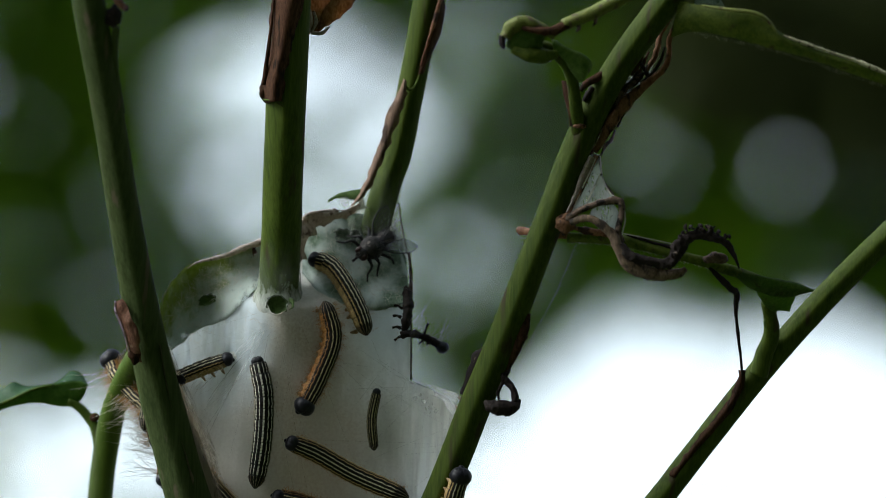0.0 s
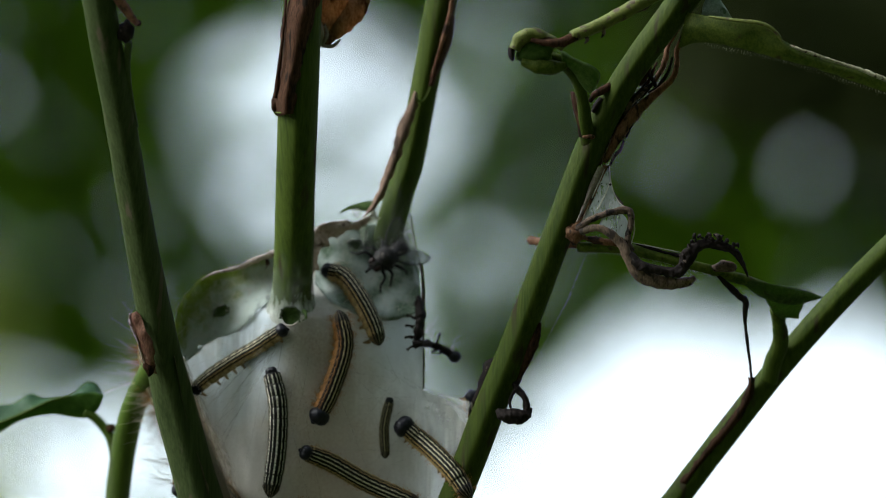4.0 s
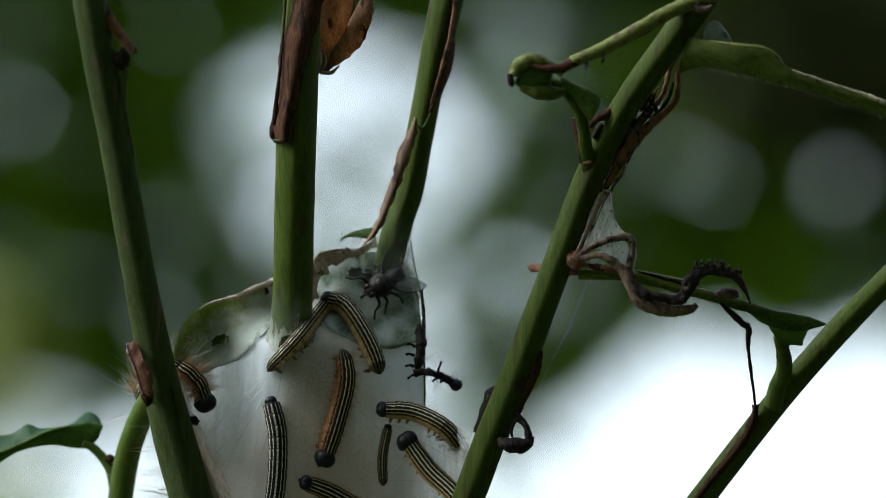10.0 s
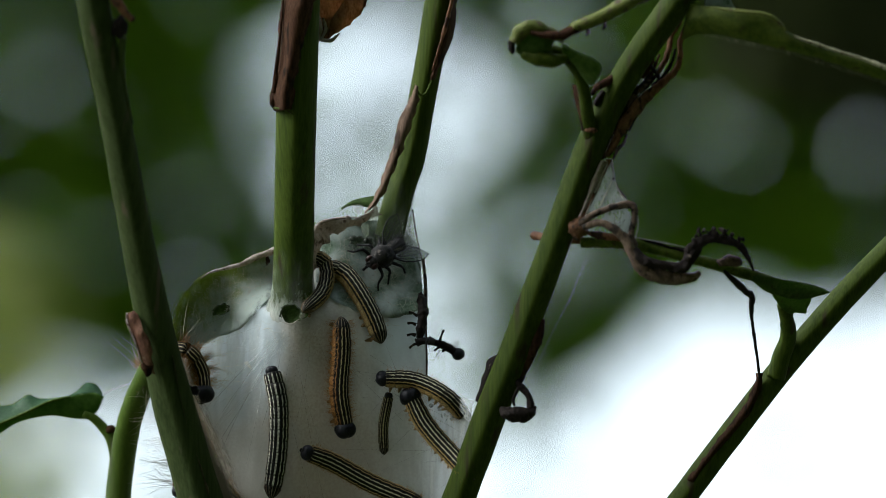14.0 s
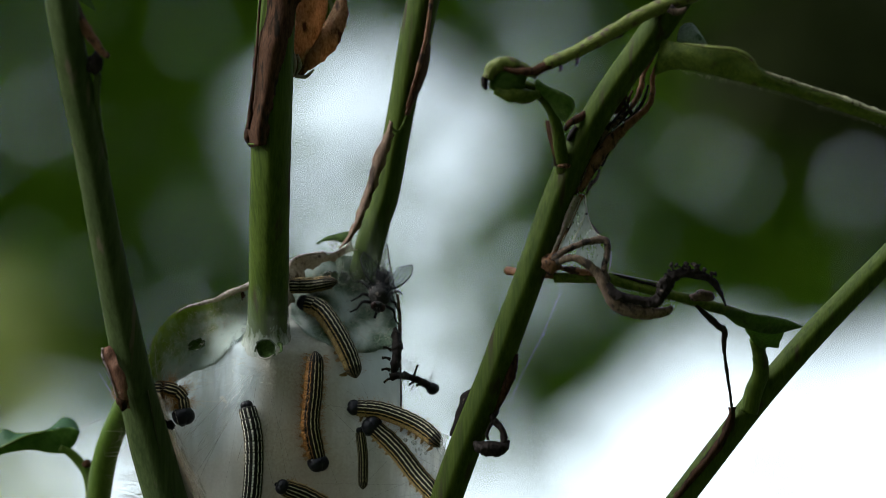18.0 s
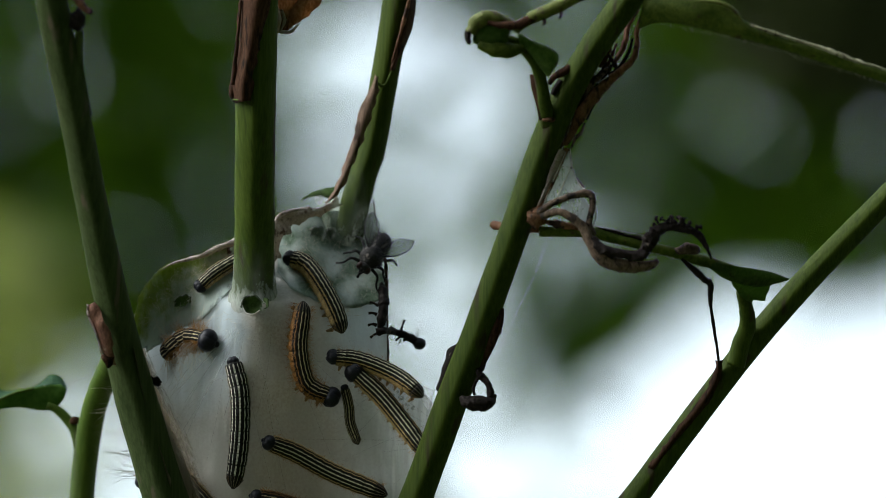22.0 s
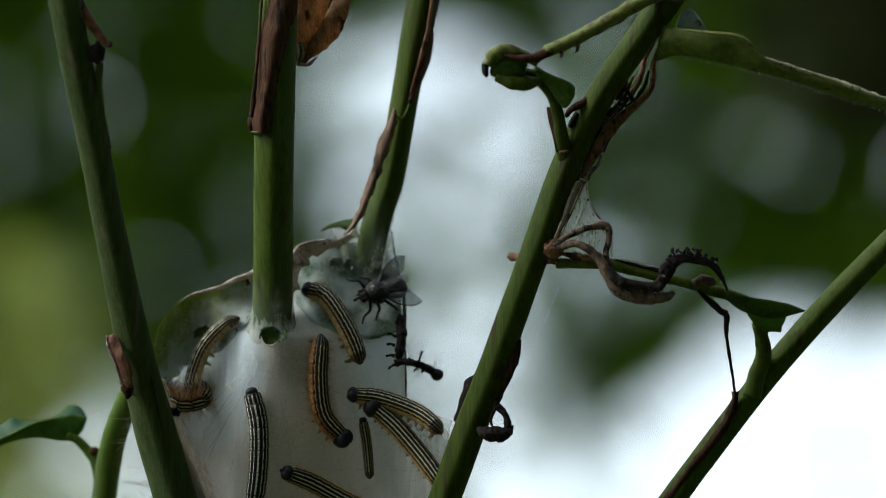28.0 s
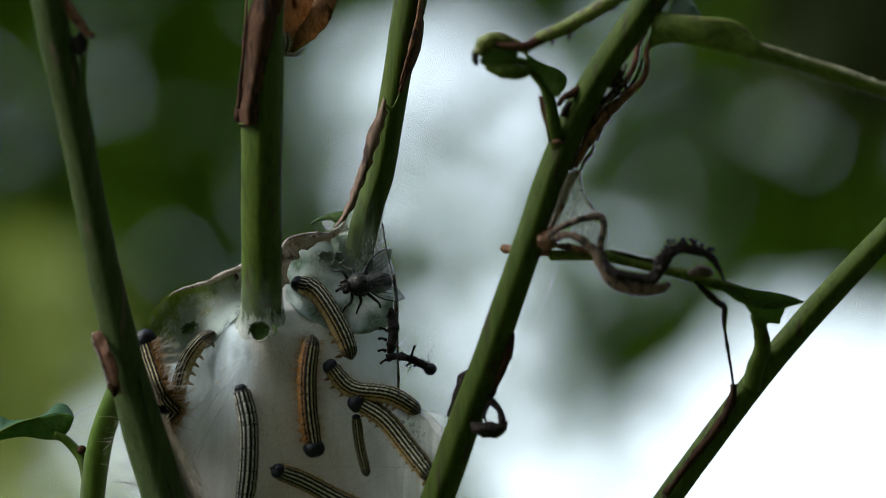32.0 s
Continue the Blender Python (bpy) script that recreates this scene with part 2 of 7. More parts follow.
    bump.inputs["Strength"].default_value, bump.inputs["Distance"].default_value = 0.7, 0.0004
    crease = noise_of(170, 3, (1, 1, 0.35), 28)
    l.new(calc("MULTIPLY_ADD", crease, 1.6, calc("MULTIPLY_ADD", fine, 0.3, threads)), bump.inputs["Height"])
    l.new(bump.outputs[0], bsdf.inputs["Normal"])
    tr, sh = n.new("ShaderNodeBsdfTranslucent"), n.new("ShaderNodeMixShader")
    l.new(body, tr.inputs["Color"])
    sh.inputs[0].default_value = 0.55
    l.new(bsdf.outputs[0], sh.inputs[1])
    l.new(tr.outputs[0], sh.inputs[2])
    gap, out = n.new("ShaderNodeBsdfTransparent"), n.new("ShaderNodeMixShader")
    spot = n.new("ShaderNodeVectorMath")
    spot.operation = "DISTANCE"
    l.new(about.outputs[0], spot.inputs[0])
    spot.inputs[1].default_value = (-0.0155, 0.006, -0.0150)
    thin = calc("MAXIMUM", ranged(calc("ADD", spot.outputs["Value"], calc("MULTIPLY", calc("ADD", wide, -0.5), 0.01)), 0.003, 0.010, 0.55, 0.0), ranged(sep.outputs["X"], 0.008, 0.014, 0.0, 0.42))
    l.new(calc("MULTIPLY", thin, ranged(threads, 0.45, 0.75, 1.0, 0.25)), out.inputs[0])
    l.new(sh.outputs[0], out.inputs[1])
    l.new(gap.outputs[0], out.inputs[2])
    l.new(out.outputs[0], n["Material Output"].inputs["Surface"])
    return m


def coat(name, inner, outer, silk, low, high, fade, clearest=1.0):
    """A skin under silk: the share of silk grows with the mesh's own 'silk' value from inner/outer colours to silk; fade is the range over which it turns to nothing."""
    m = material(name, inner, outer, 1500, 0.7, 0.6, translucent=0.4, fine=3.0, hue=0, spec=0.12, gain=1.2)
    n, l = m.node_tree.nodes, m.node_tree.links
    at, co, grain, mp = n.new("ShaderNodeAttribute"), n.new("ShaderNodeTexCoord"), n.new("ShaderNodeTexNoise"), n.new("ShaderNodeMapping")
    at.attribute_name = "silk"
    mp.inputs["Rotation"].default_value, mp.inputs["Scale"].default_value = (0, radians(35), 0), (1, 1, 0.35)
    l.new(co.outputs["Object"], mp.inputs[0])
    l.new(mp.outputs[0], grain.inputs[0])
    grain.inputs["Scale"].default_value, grain.inputs["Detail"].default_value, grain.inputs["Roughness"].default_value = 900, 8, 0.7
    add = n.new("ShaderNodeMath")
    add.operation = "MULTIPLY_ADD"
    add.inputs[1].default_value = 0.9
    l.new(grain.outputs[0], add.inputs[0])
    sub = n.new("ShaderNodeMath")
    sub.inputs[1].default_value = -0.45
    l.new(at.outputs["Fac"], sub.inputs[0])
    l.new(sub.outputs[0], add.inputs[2])

    def band(a, b, to):
        r = n.new("ShaderNodeMapRange")
        r.interpolation_type = "SMOOTHSTEP"
        l.new(add.outputs[0], r.inputs[0])
        for k, x in zip(("From Min", "From Max", "To Min", "To Max"), (min(a, b), max(a, b), 0.0 if a < b else to, to if a < b else 0.0)):
            r.inputs[k].default_value = x
        return r.outputs[0]

    mix = n.new("ShaderNodeMix")
    mix.data_type = "RGBA"
    bsdf, tr = n["Principled BSDF"], next(x for x in n if x.type == "BSDF_TRANSLUCENT")
    l.new(band(low, high, 1.0), mix.inputs[0])
    l.new(bsdf.inputs["Base Color"].links[0].from_socket, mix.inputs[6])
    mix.inputs[7].default_value = (*silk, 1)
    l.new(mix.outputs[2], bsdf.inputs["Base Color"])
    l.new(mix.outputs[2], tr.inputs["Color"])
    out, gap, sh = n["Material Output"], n.new("ShaderNodeBsdfTransparent"), n.new("ShaderNodeMixShader")
    skin = out.inputs["Surface"].links[0].from_socket
    l.new(band(*fade, clearest), sh.inputs[0])
    l.new(skin, sh.inputs[1])
    l.new(gap.outputs[0], sh.inputs[2])
    l.new(sh.outputs[0], out.inputs["Surface"])
    return m


SILK = silk_felt("white_silk_felt")
LEAF_COAT = coat("leaf_edge_under_silk", (0.12, 0.165, 0.022), (0.24, 0.29, 0.07), (0.40, 0.45, 0.42), 0.05, 0.75, (0.85, 1.25))
BOUND_COAT = coat("grey_green_leaf_under_silk", (0.055, 0.09, 0.055), (0.22, 0.29, 0.22), (0.50, 0.56, 0.54), 0.10, 0.95, (0.85, 1.3))
STEM_FILM = coat("brown_silk_thinning_over_the_stem", (0.05, 0.045, 0.03), (0.13, 0.105, 0.07), (0.26, 0.215, 0.155), 0.0, 0.6, (0.30, 0.95))
CLIMB = coat("silk_thinning_up_the_stem", (0.16, 0.20, 0.13), (0.30, 0.34, 0.27), (0.60, 0.61, 0.58), 0.25, 0.85, (0.75, 0.05))
SILK_BROWN = material("brown_stained_silk", (0.22, 0.17, 0.13), (0.50, 0.44, 0.38), 1600, 0.85, 0.8, spots=(0.10, 0.07, 0.05), spot_amount=0.45, translucent=0.35, fine=5.0, hue=0, spec=0.12)
VEIL = material("thin_silk_veil", (0.55, 0.56, 0.57), (0.8, 0.8, 0.8), 1800, 0.6, 0.3, translucent=0.5, clear=0.76, fine=4.0, hue=0, spec=0.2)
WEB = material("streaky_silk_web", (0.5, 0.52, 0.53), (0.8, 0.8, 0.8), 900, 0.6, 0.3, translucent=0.5, clear=0.62, fine=4.0, hue=0, spec=0.2, stretch=(1, 1, 0.25))
DRY = material("grey_brown_withered_leaf", (0.030, 0.020, 0.016), (0.14, 0.098, 0.074), 1800, 0.75, 0.9, spots=(0.008, 0.006, 0.006), spot_amount=0.7, spec=0.1)
DARK_DRY = material("blackened_withered_leaf", (0.004, 0.0035, 0.0035), (0.022, 0.016, 0.014), 2200, 0.7, 1.0, spots=(0.15, 0.115, 0.09), spot_amount=0.16, spec=0.08)
DEAD_SKIN = material("black_dried_skin", (0.003, 0.003, 0.003), (0.016, 0.011, 0.009), 2400, 0.7, 1.0, spots=(0.12, 0.075, 0.035), spot_amount=0.2, spec=0.08, hue=0)
DEAD_STALK = material("beige_dead_stalk", (0.042, 0.028, 0.019), (0.19, 0.132, 0.095), 1500, 0.7, 0.9, spots=(0.03, 0.022, 0.018), spot_amount=0.55, stretch=(1, 1, 0.4), spec=0.15)
BLACK = material("black_head_shell", (0.004, 0.004, 0.006), (0.013, 0.013, 0.019), 1800, 0.42, 0.4, hue=0, spec=0.16)
HAIR = material("pale_bristles", (0.36, 0.33, 0.27), (0.55, 0.51, 0.44), 500, 0.5, 0.0, translucent=0.3, hue=0)
HAIR_ORANGE = material("orange_bristles", (0.26, 0.115, 0.022), (0.42, 0.21, 0.05), 500, 0.5, 0.0, translucent=0.3, hue=0)
LEG = material("ochre_legs", (0.14, 0.085, 0.035), (0.26, 0.17, 0.08), 600, 0.5, 0.2, hue=0)
FLY_BODY = material("dark_grey_fly_shell", (0.004, 0.004, 0.004), (0.024, 0.021, 0.021), 1500, 0.6, 0.9, spots=(0.14, 0.12, 0.11), spot_amount=0.38, hue=0, spec=0.15)
FLY_BLACK = material("black_fly_legs", (0.004, 0.004, 0.005), (0.016, 0.015, 0.016), 1500, 0.5, 0.3, hue=0, spec=0.15)
FLY_RED = material("dark_red_eye", (0.010, 0.006, 0.006), (0.03, 0.012, 0.011), 2500, 0.35, 0.1, hue=0, spec=0.15)
BRACT = material("pinkish_brown_bract", (0.05, 0.021, 0.013), (0.19, 0.095, 0.06), 1100, 0.75, 0.9, spots=(0.30, 0.24, 0.18), spot_amount=0.3, stretch=(1, 1, 0.3), translucent=0.2, spec=0.15, hue=0)
BACK_LEAF = material("dark_blue_green_leaf", (0.018, 0.055, 0.022), (0.04, 0.095, 0.04), 700, 0.5, 0.4, translucent=0.3, spec=0.2, gain=1.3, hue=0)
YOUNG_LEAF = material("smooth_bright_leaf", (0.034, 0.085, 0.010), (0.07, 0.135, 0.020), 500, 0.45, 0.3, translucent=0.45, spec=0.2, gain=1.6, hue=0)
DARK_GREEN = material("grey_green_leaf_in_hole", (0.05, 0.07, 0.05), (0.14, 0.18, 0.14), 1400, 0.7, 0.8, hue=0, spec=0.1)
# leaf green darkened in the colour for shade in the holes and at the tip
HOLLOW = material("shaded_leaf_in_hole", (0.014, 0.026, 0.005), (0.05, 0.085, 0.018), 1000, 0.6, 0.8, hue=0, spec=0.1)
GROUND = material("grass_ground", (0.03, 0.05, 0.012), (0.07, 0.085, 0.03), 3.0, 0.9, 0.6, spots=(0.06, 0.045, 0.03), spot_amount=0.5, fine=20, hue=0)
FAR_LEAF = material("far_green_leaf", (0.046, 0.090, 0.005), (0.085, 0.145, 0.010), 12, 0.5, 0.1, translucent=0.75, hue=0, gain=2.4, spec=0.06)
# far leaf with deep shade put into its colour
SHADE_LEAF = material("painted_shade_leaf", (0.012, 0.018, 0.004), (0.03, 0.036, 0.010), 12, 0.6, 0.1, translucent=0.2, hue=0, spec=0.08)
# brighter leaf colours that carry sunlight on the far ground and leaves
LIME_LEAF = material("painted_sunlit_green_leaf", (0.13, 0.165, 0.028), (0.21, 0.245, 0.052), 12, 0.5, 0.1, translucent=0.55, hue=0, gain=1.5)
PALE_LEAF = material("painted_sun_glow_leaf", (0.46, 0.50, 0.17), (0.60, 0.62, 0.26), 12, 0.5, 0.1, translucent=0.6, hue=0, gain=1.4)
FAR_BARK = material("far_grey_bark", (0.06, 0.05, 0.04), (0.12, 0.10, 0.08), 30, 0.8, 0.6, hue=0)


def striped(name, dark, pale, warm, belly, wide=False, fuzzy=False):
    """Long stripes by the angle round the body and darker rings by the place along it, with a mottled belly."""
    m = bpy.data.materials.new(name)
    m.use_nodes = True
    n, l = m.node_tree.nodes, m.node_tree.links
    bsdf = n["Principled BSDF"]
    co, sep = n.new("ShaderNodeTexCoord"), n.new("ShaderNodeSeparateXYZ")
    l.new(co.outputs["Object"], sep.inputs[0])
    ang, side = n.new("ShaderNodeMath"), n.new("ShaderNodeMath")
    side.operation, ang.operation = "ABSOLUTE", "ARCTAN2"
    l.new(sep.outputs["Y"], side.inputs[0])
    l.new(side.outputs[0], ang.inputs[0])
    l.new(sep.outputs["Z"], ang.inputs[1])
    # 0 on the back, 1 under the belly, with a wavy edge
    wob, turn = n.new("ShaderNodeTexNoise"), n.new("ShaderNodeMath")
    wob.inputs["Scale"].default_value, wob.inputs["Detail"].default_value = 2200, 4
    l.new(co.outputs["Object"], wob.inputs[0])
    turn.operation = "MULTIPLY"
    turn.inputs[1].default_value = 1 / math.pi
    l.new(ang.outputs[0], turn.inputs[0])
    wav = n.new("ShaderNodeMath")
    wav.operation = "MULTIPLY_ADD"
    wav.inputs[1].default_value = 0.085
    l.new(wob.outputs[0], wav.inputs[0])
    l.new(turn.outputs[0], wav.inputs[2])
    ramp = n.new("ShaderNodeValToRGB")
    ramp.color_ramp.interpolation = "LINEAR"
    e = ramp.color_ramp.elements
    if wide:
        stops = ((0.0, dark), (0.030, dark), (0.046, pale), (0.062, pale), (0.078, dark), (0.172, dark), (0.186, pale), (0.202, pale), (0.218, dark), (0.308, dark), (0.322, pale), (0.340, pale), (0.370, dark), (0.430, dark), (0.450, warm), (0.49, warm), (0.53, dark), (1.0, belly))
    elif fuzzy:
        stops = ((0.0, dark), (0.022, dark), (0.036, pale), (0.052, pale), (0.066, dark), (0.145, dark), (0.160, pale), (0.178, pale), (0.195, dark), (0.250, dark), (0.300, warm), (0.360, belly), (1.0, belly))
    else:
        stops = ((0.0, dark), (0.024, dark), (0.036, pale), (0.054, pale), (0.068, dark), (0.148, dark), (0.160, pale), (0.178, pale), (0.192, dark), (0.280, dark), (0.300, warm), (0.320, warm), (0.340, dark), (0.385, dark), (0.420, warm), (0.52, belly), (0.60, warm), (1.0, belly))
    e[0].position, e[0].color = stops[0][0], (*stops[0][1], 1)
    e[1].position, e[1].color = stops[-1][0], (*stops[-1][1], 1)
    for p, c in stops[1:-1]:
        s = e.new(p)
        s.color = (*c, 1)
    l.new(wav.outputs[0], ramp.inputs[0])
    # narrow dark rings between the segments
    ringed, ring = n.new("ShaderNodeMath"), n.new("ShaderNodeMapRange")
    ringed.operation = "ABSOLUTE"
    part_x, middle = n.new("ShaderNodeSeparateXYZ"), n.new("ShaderNodeMath")
    l.new(co.outputs["Generated"], part_x.inputs[0])
    middle.inputs[1].default_value = -0.5
    l.new(part_x.outputs["X"], middle.inputs[0])
    l.new(middle.outputs[0], ringed.inputs[0])
    ring.inputs["From Min"].default_value, ring.inputs["From Max"].default_value = 0.345, 0.395
    ring.inputs["To Min"].default_value, ring.inputs["To Max"].default_value = 0.0, 0.85 if wide else 0.4
    l.new(ringed.outputs[0], ring.inputs[0])
    mix = n.new("ShaderNodeMix")
    mix.data_type = "RGBA"
    l.new(ring.outputs[0], mix.inputs[0])
    l.new(ramp.outputs[0], mix.inputs[6])
    mix.inputs[7].default_value = (*dark, 1)
    speck, grain = n.new("ShaderNodeTexNoise"), n.new("ShaderNodeMapRange")
    speck.inputs["Scale"].default_value, speck.inputs["Detail"].default_value = 5200, 3
    l.new(co.outputs["Object"], speck.inputs[0])
    grain.inputs["From Min"].default_value, grain.inputs["From Max"].default_value = 0.3, 0.7
    grain.inputs["To Min"].default_value, grain.inputs["To Max"].default_value = 0.4, 1.35
    l.new(speck.outputs[0], grain.inputs[0])
    hsv = n.new("ShaderNodeHueSaturation")
    l.new(mix.outputs[2], hsv.inputs["Color"])
    l.new(grain.outputs[0], hsv.inputs["Value"])
    l.new(hsv.outputs[0], bsdf.inputs["Base Color"])
    b = n.new("ShaderNodeBump")
    b.inputs["Strength"].default_value, b.inputs["Distance"].default_value = 0.5, 0.0001
    l.new(speck.outputs[0], b.inputs["Height"])
    l.new(b.outputs[0], bsdf.inputs["Normal"])
    bsdf.inputs["Roughness"].default_value = 0.55
    bsdf.inputs["Specular IOR Level"].default_value = 0.10
    return m


STRIPE_PALE = striped("black_and_cream_stripes", (0.006, 0.0055, 0.0055), (0.54, 0.51, 0.43), (0.38, 0.33, 0.23), (0.16, 0.11, 0.05), True)
STRIPE_OCHRE = striped("black_and_ochre_stripes", (0.007, 0.006, 0.005), (0.46, 0.42, 0.29), (0.32, 0.225, 0.095), (0.36, 0.26, 0.125))
STRIPE_ORANGE = striped("black_and_orange_stripes", (0.008, 0.006, 0.005), (0.46, 0.37, 0.22), (0.20, 0.098, 0.030), (0.19, 0.088, 0.024))
STRIPE_FUZZY = striped("dark_line_on_orange", (0.008, 0.006, 0.005), (0.46, 0.37, 0.22), (0.19, 0.098, 0.032), (0.17, 0.082, 0.024), False, True)
STRIPE_YOUNG = striped("black_and_pale_ochre_lines", (0.010, 0.008, 0.006), (0.36, 0.31, 0.17), (0.26, 0.18, 0.07), (0.28, 0.18, 0.06), True)
STRIPE_END = striped("dark_end_of_the_body", (0.009, 0.008, 0.008), (0.20, 0.17, 0.12), (0.10, 0.07, 0.04), (0.10, 0.07, 0.035))
WING = bpy.data.materials.new("clear_fly_wing")
WING.use_nodes = True
_n, _l = WING.node_tree.nodes, WING.node_tree.links
_t, _g, _s = _n.new("ShaderNodeBsdfTransparent"), _n.new("ShaderNodeBsdfGlossy"), _n.new("ShaderNodeMixShader")
_t.inputs[0].default_value, _g.inputs["Roughness"].default_value, _g.inputs[0].default_value = (0.80, 0.81, 0.82, 1), 0.25, (0.6, 0.6, 0.6, 1)
_s.inputs[0].default_value = 0.12
_l.new(_t.outputs[0], _s.inputs[1])
_l.new(_g.outputs[0], _s.inputs[2])
_l.new(_s.outputs[0], _n["Material Output"].inputs["Surface"])


# ---- building blocks ----
def place(p):
    return FRAME @ (Vector(p) * MM)


def smooth(mesh, angle=None):
    for f in mesh.polygons:
        f.use_smooth = True


def mesh_of(name, bm, mats, flat=False):
    me = bpy.data.meshes.new(name)
    bmesh.ops.recalc_face_normals(bm, faces=bm.faces[:])
    bm.to_mesh(me)
    bm.free()
    for m in mats if isinstance(mats, (list, tuple)) else [mats]:
        me.materials.append(m)
    if not flat:
        smooth(me)
    return me


def part(name, bm, mats, parent=None, label="", flat=False):
    """One mesh, in millimetres of the tilted frame, under a thing whose pose is the frame (or under one of its parts)."""
    bm.transform(Matrix.Scale(MM, 4))
    ob = new(name, mesh_of(name, bm, mats, flat))
    if parent:
        ob.parent = parent
    return tagged(ob, label)


def thing(name, label, category, group="", kind=""):
    ob = new(name)
    ob.matrix_world = FRAME
    return tagged(ob, label, category, group, kind)


def spline(points, count):
    """Catmull-Rom through the points, resampled evenly."""
    pts = [Vector(p) for p in points]
    if len(pts) == 2:
        return [pts[0].lerp(pts[1], i / (count - 1)) for i in range(count)]
    ext = [2 * pts[0] - pts[1]] + pts + [2 * pts[-1] - pts[-2]]
    fine = []
    for a, b, c, d in zip(ext, ext[1:], ext[2:], ext[3:]):
        for k in range(12):
            t = k / 12
            fine.append(0.5 * (2 * b + (c - a) * t + (2 * a - 5 * b + 4 * c - d) * t * t + (3 * b - a - 3 * c + d) * t ** 3))
    fine.append(pts[-1])
    run = [0.0]
    for a, b in zip(fine, fine[1:]):
        run.append(run[-1] + (b - a).length)
    out, j = [], 0
    for i in range(count):
        want = run[-1] * i / (count - 1)
        while j < len(run) - 2 and run[j + 1] < want:
            j += 1
        out.append(fine[j].lerp(fine[j + 1], (want - run[j]) / max(1e-9, run[j + 1] - run[j])))
    return out


def value(stops, t):
    """Linear between evenly spaced stops."""
    x = t * (len(stops) - 1)
    i = min(int(x), len(stops) - 2)
    return stops[i] + (stops[i + 1] - stops[i]) * (x - i)


def tube(bm, points, radii, sides=14, count=40, rough=0.0, seed=0.0, flatten=1.0, ribs=0.0, caps=True, facet=0.0):
    """A tapered tube along a spline, with an uneven skin; flatten squeezes it towards a blade."""
    line = spline(points, count)
    rings, side = [], Vector((0, -1, 0))
    for i, p in enumerate(line):
        t = (line[min(i + 1, count - 1)] - line[max(i - 1, 0)]).normalized()
        side = (side - t * side.dot(t)).normalized()
        other = t.cross(side)
        r = value(radii, i / (count - 1))
        ring = []
        for k in range(sides):
            a = 2 * math.pi * k / sides
            d = side * math.cos(a) * flatten + other * math.sin(a)
            w = 1 + ribs * math.cos(5 * a)
            if facet:
                w *= 1 + facet * (1.08 * math.cos(math.pi / 5) / math.cos(a % (0.4 * math.pi) - math.pi / 5) - 1)
            if rough:
                q = p * (0.35 if rough < 0.1 else 0.9) + d * 1.7
                w += rough * (noise.noise((q.x + seed, q.y, q.z)) + 0.6 * noise.noise((2.3 * q.x, 2.3 * q.y + seed, 2.3 * q.z)))
            ring.append(bm.verts.new(p + d * r * w))
        rings.append(ring)
    for a, b in zip(rings, rings[1:]):
        for k in range(sides):
            bm.faces.new((a[k], a[(k + 1) % sides], b[(k + 1) % sides], b[k]))
    if caps:
        bm.faces.new(rings[0][::-1])
        bm.faces.new(rings[-1])
    return bm


def tubes(*specs, **kw):
    bm = bmesh.new()
    for pts, radii in specs:
        tube(bm, pts, radii, **kw)
    return bm


def ribbon(points_a, points_b, thick=0.25, cols=24, rows=8, ruffle=0.3, bulge=0.0, seed=0.0, jag=0.0):
    """A leaf-like sheet between two edges with real thickness, ruffled; bulge lifts its middle towards the viewer."""
    bm = bmesh.new()
    a, b = spline(points_a, cols), spline(points_b, cols)
    faces = []
    for s in (-1, 1):
        grid = []
        for i in range(cols):
            row = []
            for j in range(rows):
                v = j / (rows - 1)
                p = a[i].lerp(b[i], v)
                d = ruffle * noise.noise((p.x * 0.18 + seed, p.z * 0.18, s * 0)) + 0.4 * ruffle * noise.noise((p.x * 0.6, p.z * 0.6 + seed, 0))
                y = -bulge * math.sin(math.pi * v) + d + s * thick / 2
                q = p + Vector((0, y, 0))
                if jag and j in (0, rows - 1):
                    q += Vector((jag * noise.noise((p.x * 0.9 + seed, p.z, 1)), 0, jag * noise.noise((p.x, p.z * 0.9 + seed, 2))))
                row.append(bm.verts.new(q))
            grid.append(row)
        faces.append(grid)
    for g in faces:
        for i in range(cols - 1):
            for j in range(rows - 1):
                bm.faces.new((g[i][j], g[i + 1][j], g[i + 1][j + 1], g[i][j + 1]))
    f, k = faces
    rim = [(i, 0) for i in range(cols)] + [(cols - 1, j) for j in range(1, rows)] + [(i, rows - 1) for i in range(cols - 2, -1, -1)] + [(0, j) for j in range(rows - 2, 0, -1)]
    for (i, j), (m, n) in zip(rim, rim[1:] + rim[:1]):
        bm.faces.new((f[i][j], f[m][n], k[m][n], k[i][j]))
    return bm


def ball(bm, centre, radii, seg=16, rings=10, turn=None, rough=0.0):
    m = Matrix.Translation(centre) @ (turn or Matrix()) @ Matrix.Diagonal((*radii, 1))
    made = bmesh.ops.create_uvsphere(bm, u_segments=seg, v_segments=rings, radius=1.0, matrix=m)
    if rough:
        for v in made["verts"]:
            v.co += (v.co - Vector(centre)) * rough * noise.noise(v.co * 1.3)
    return bm


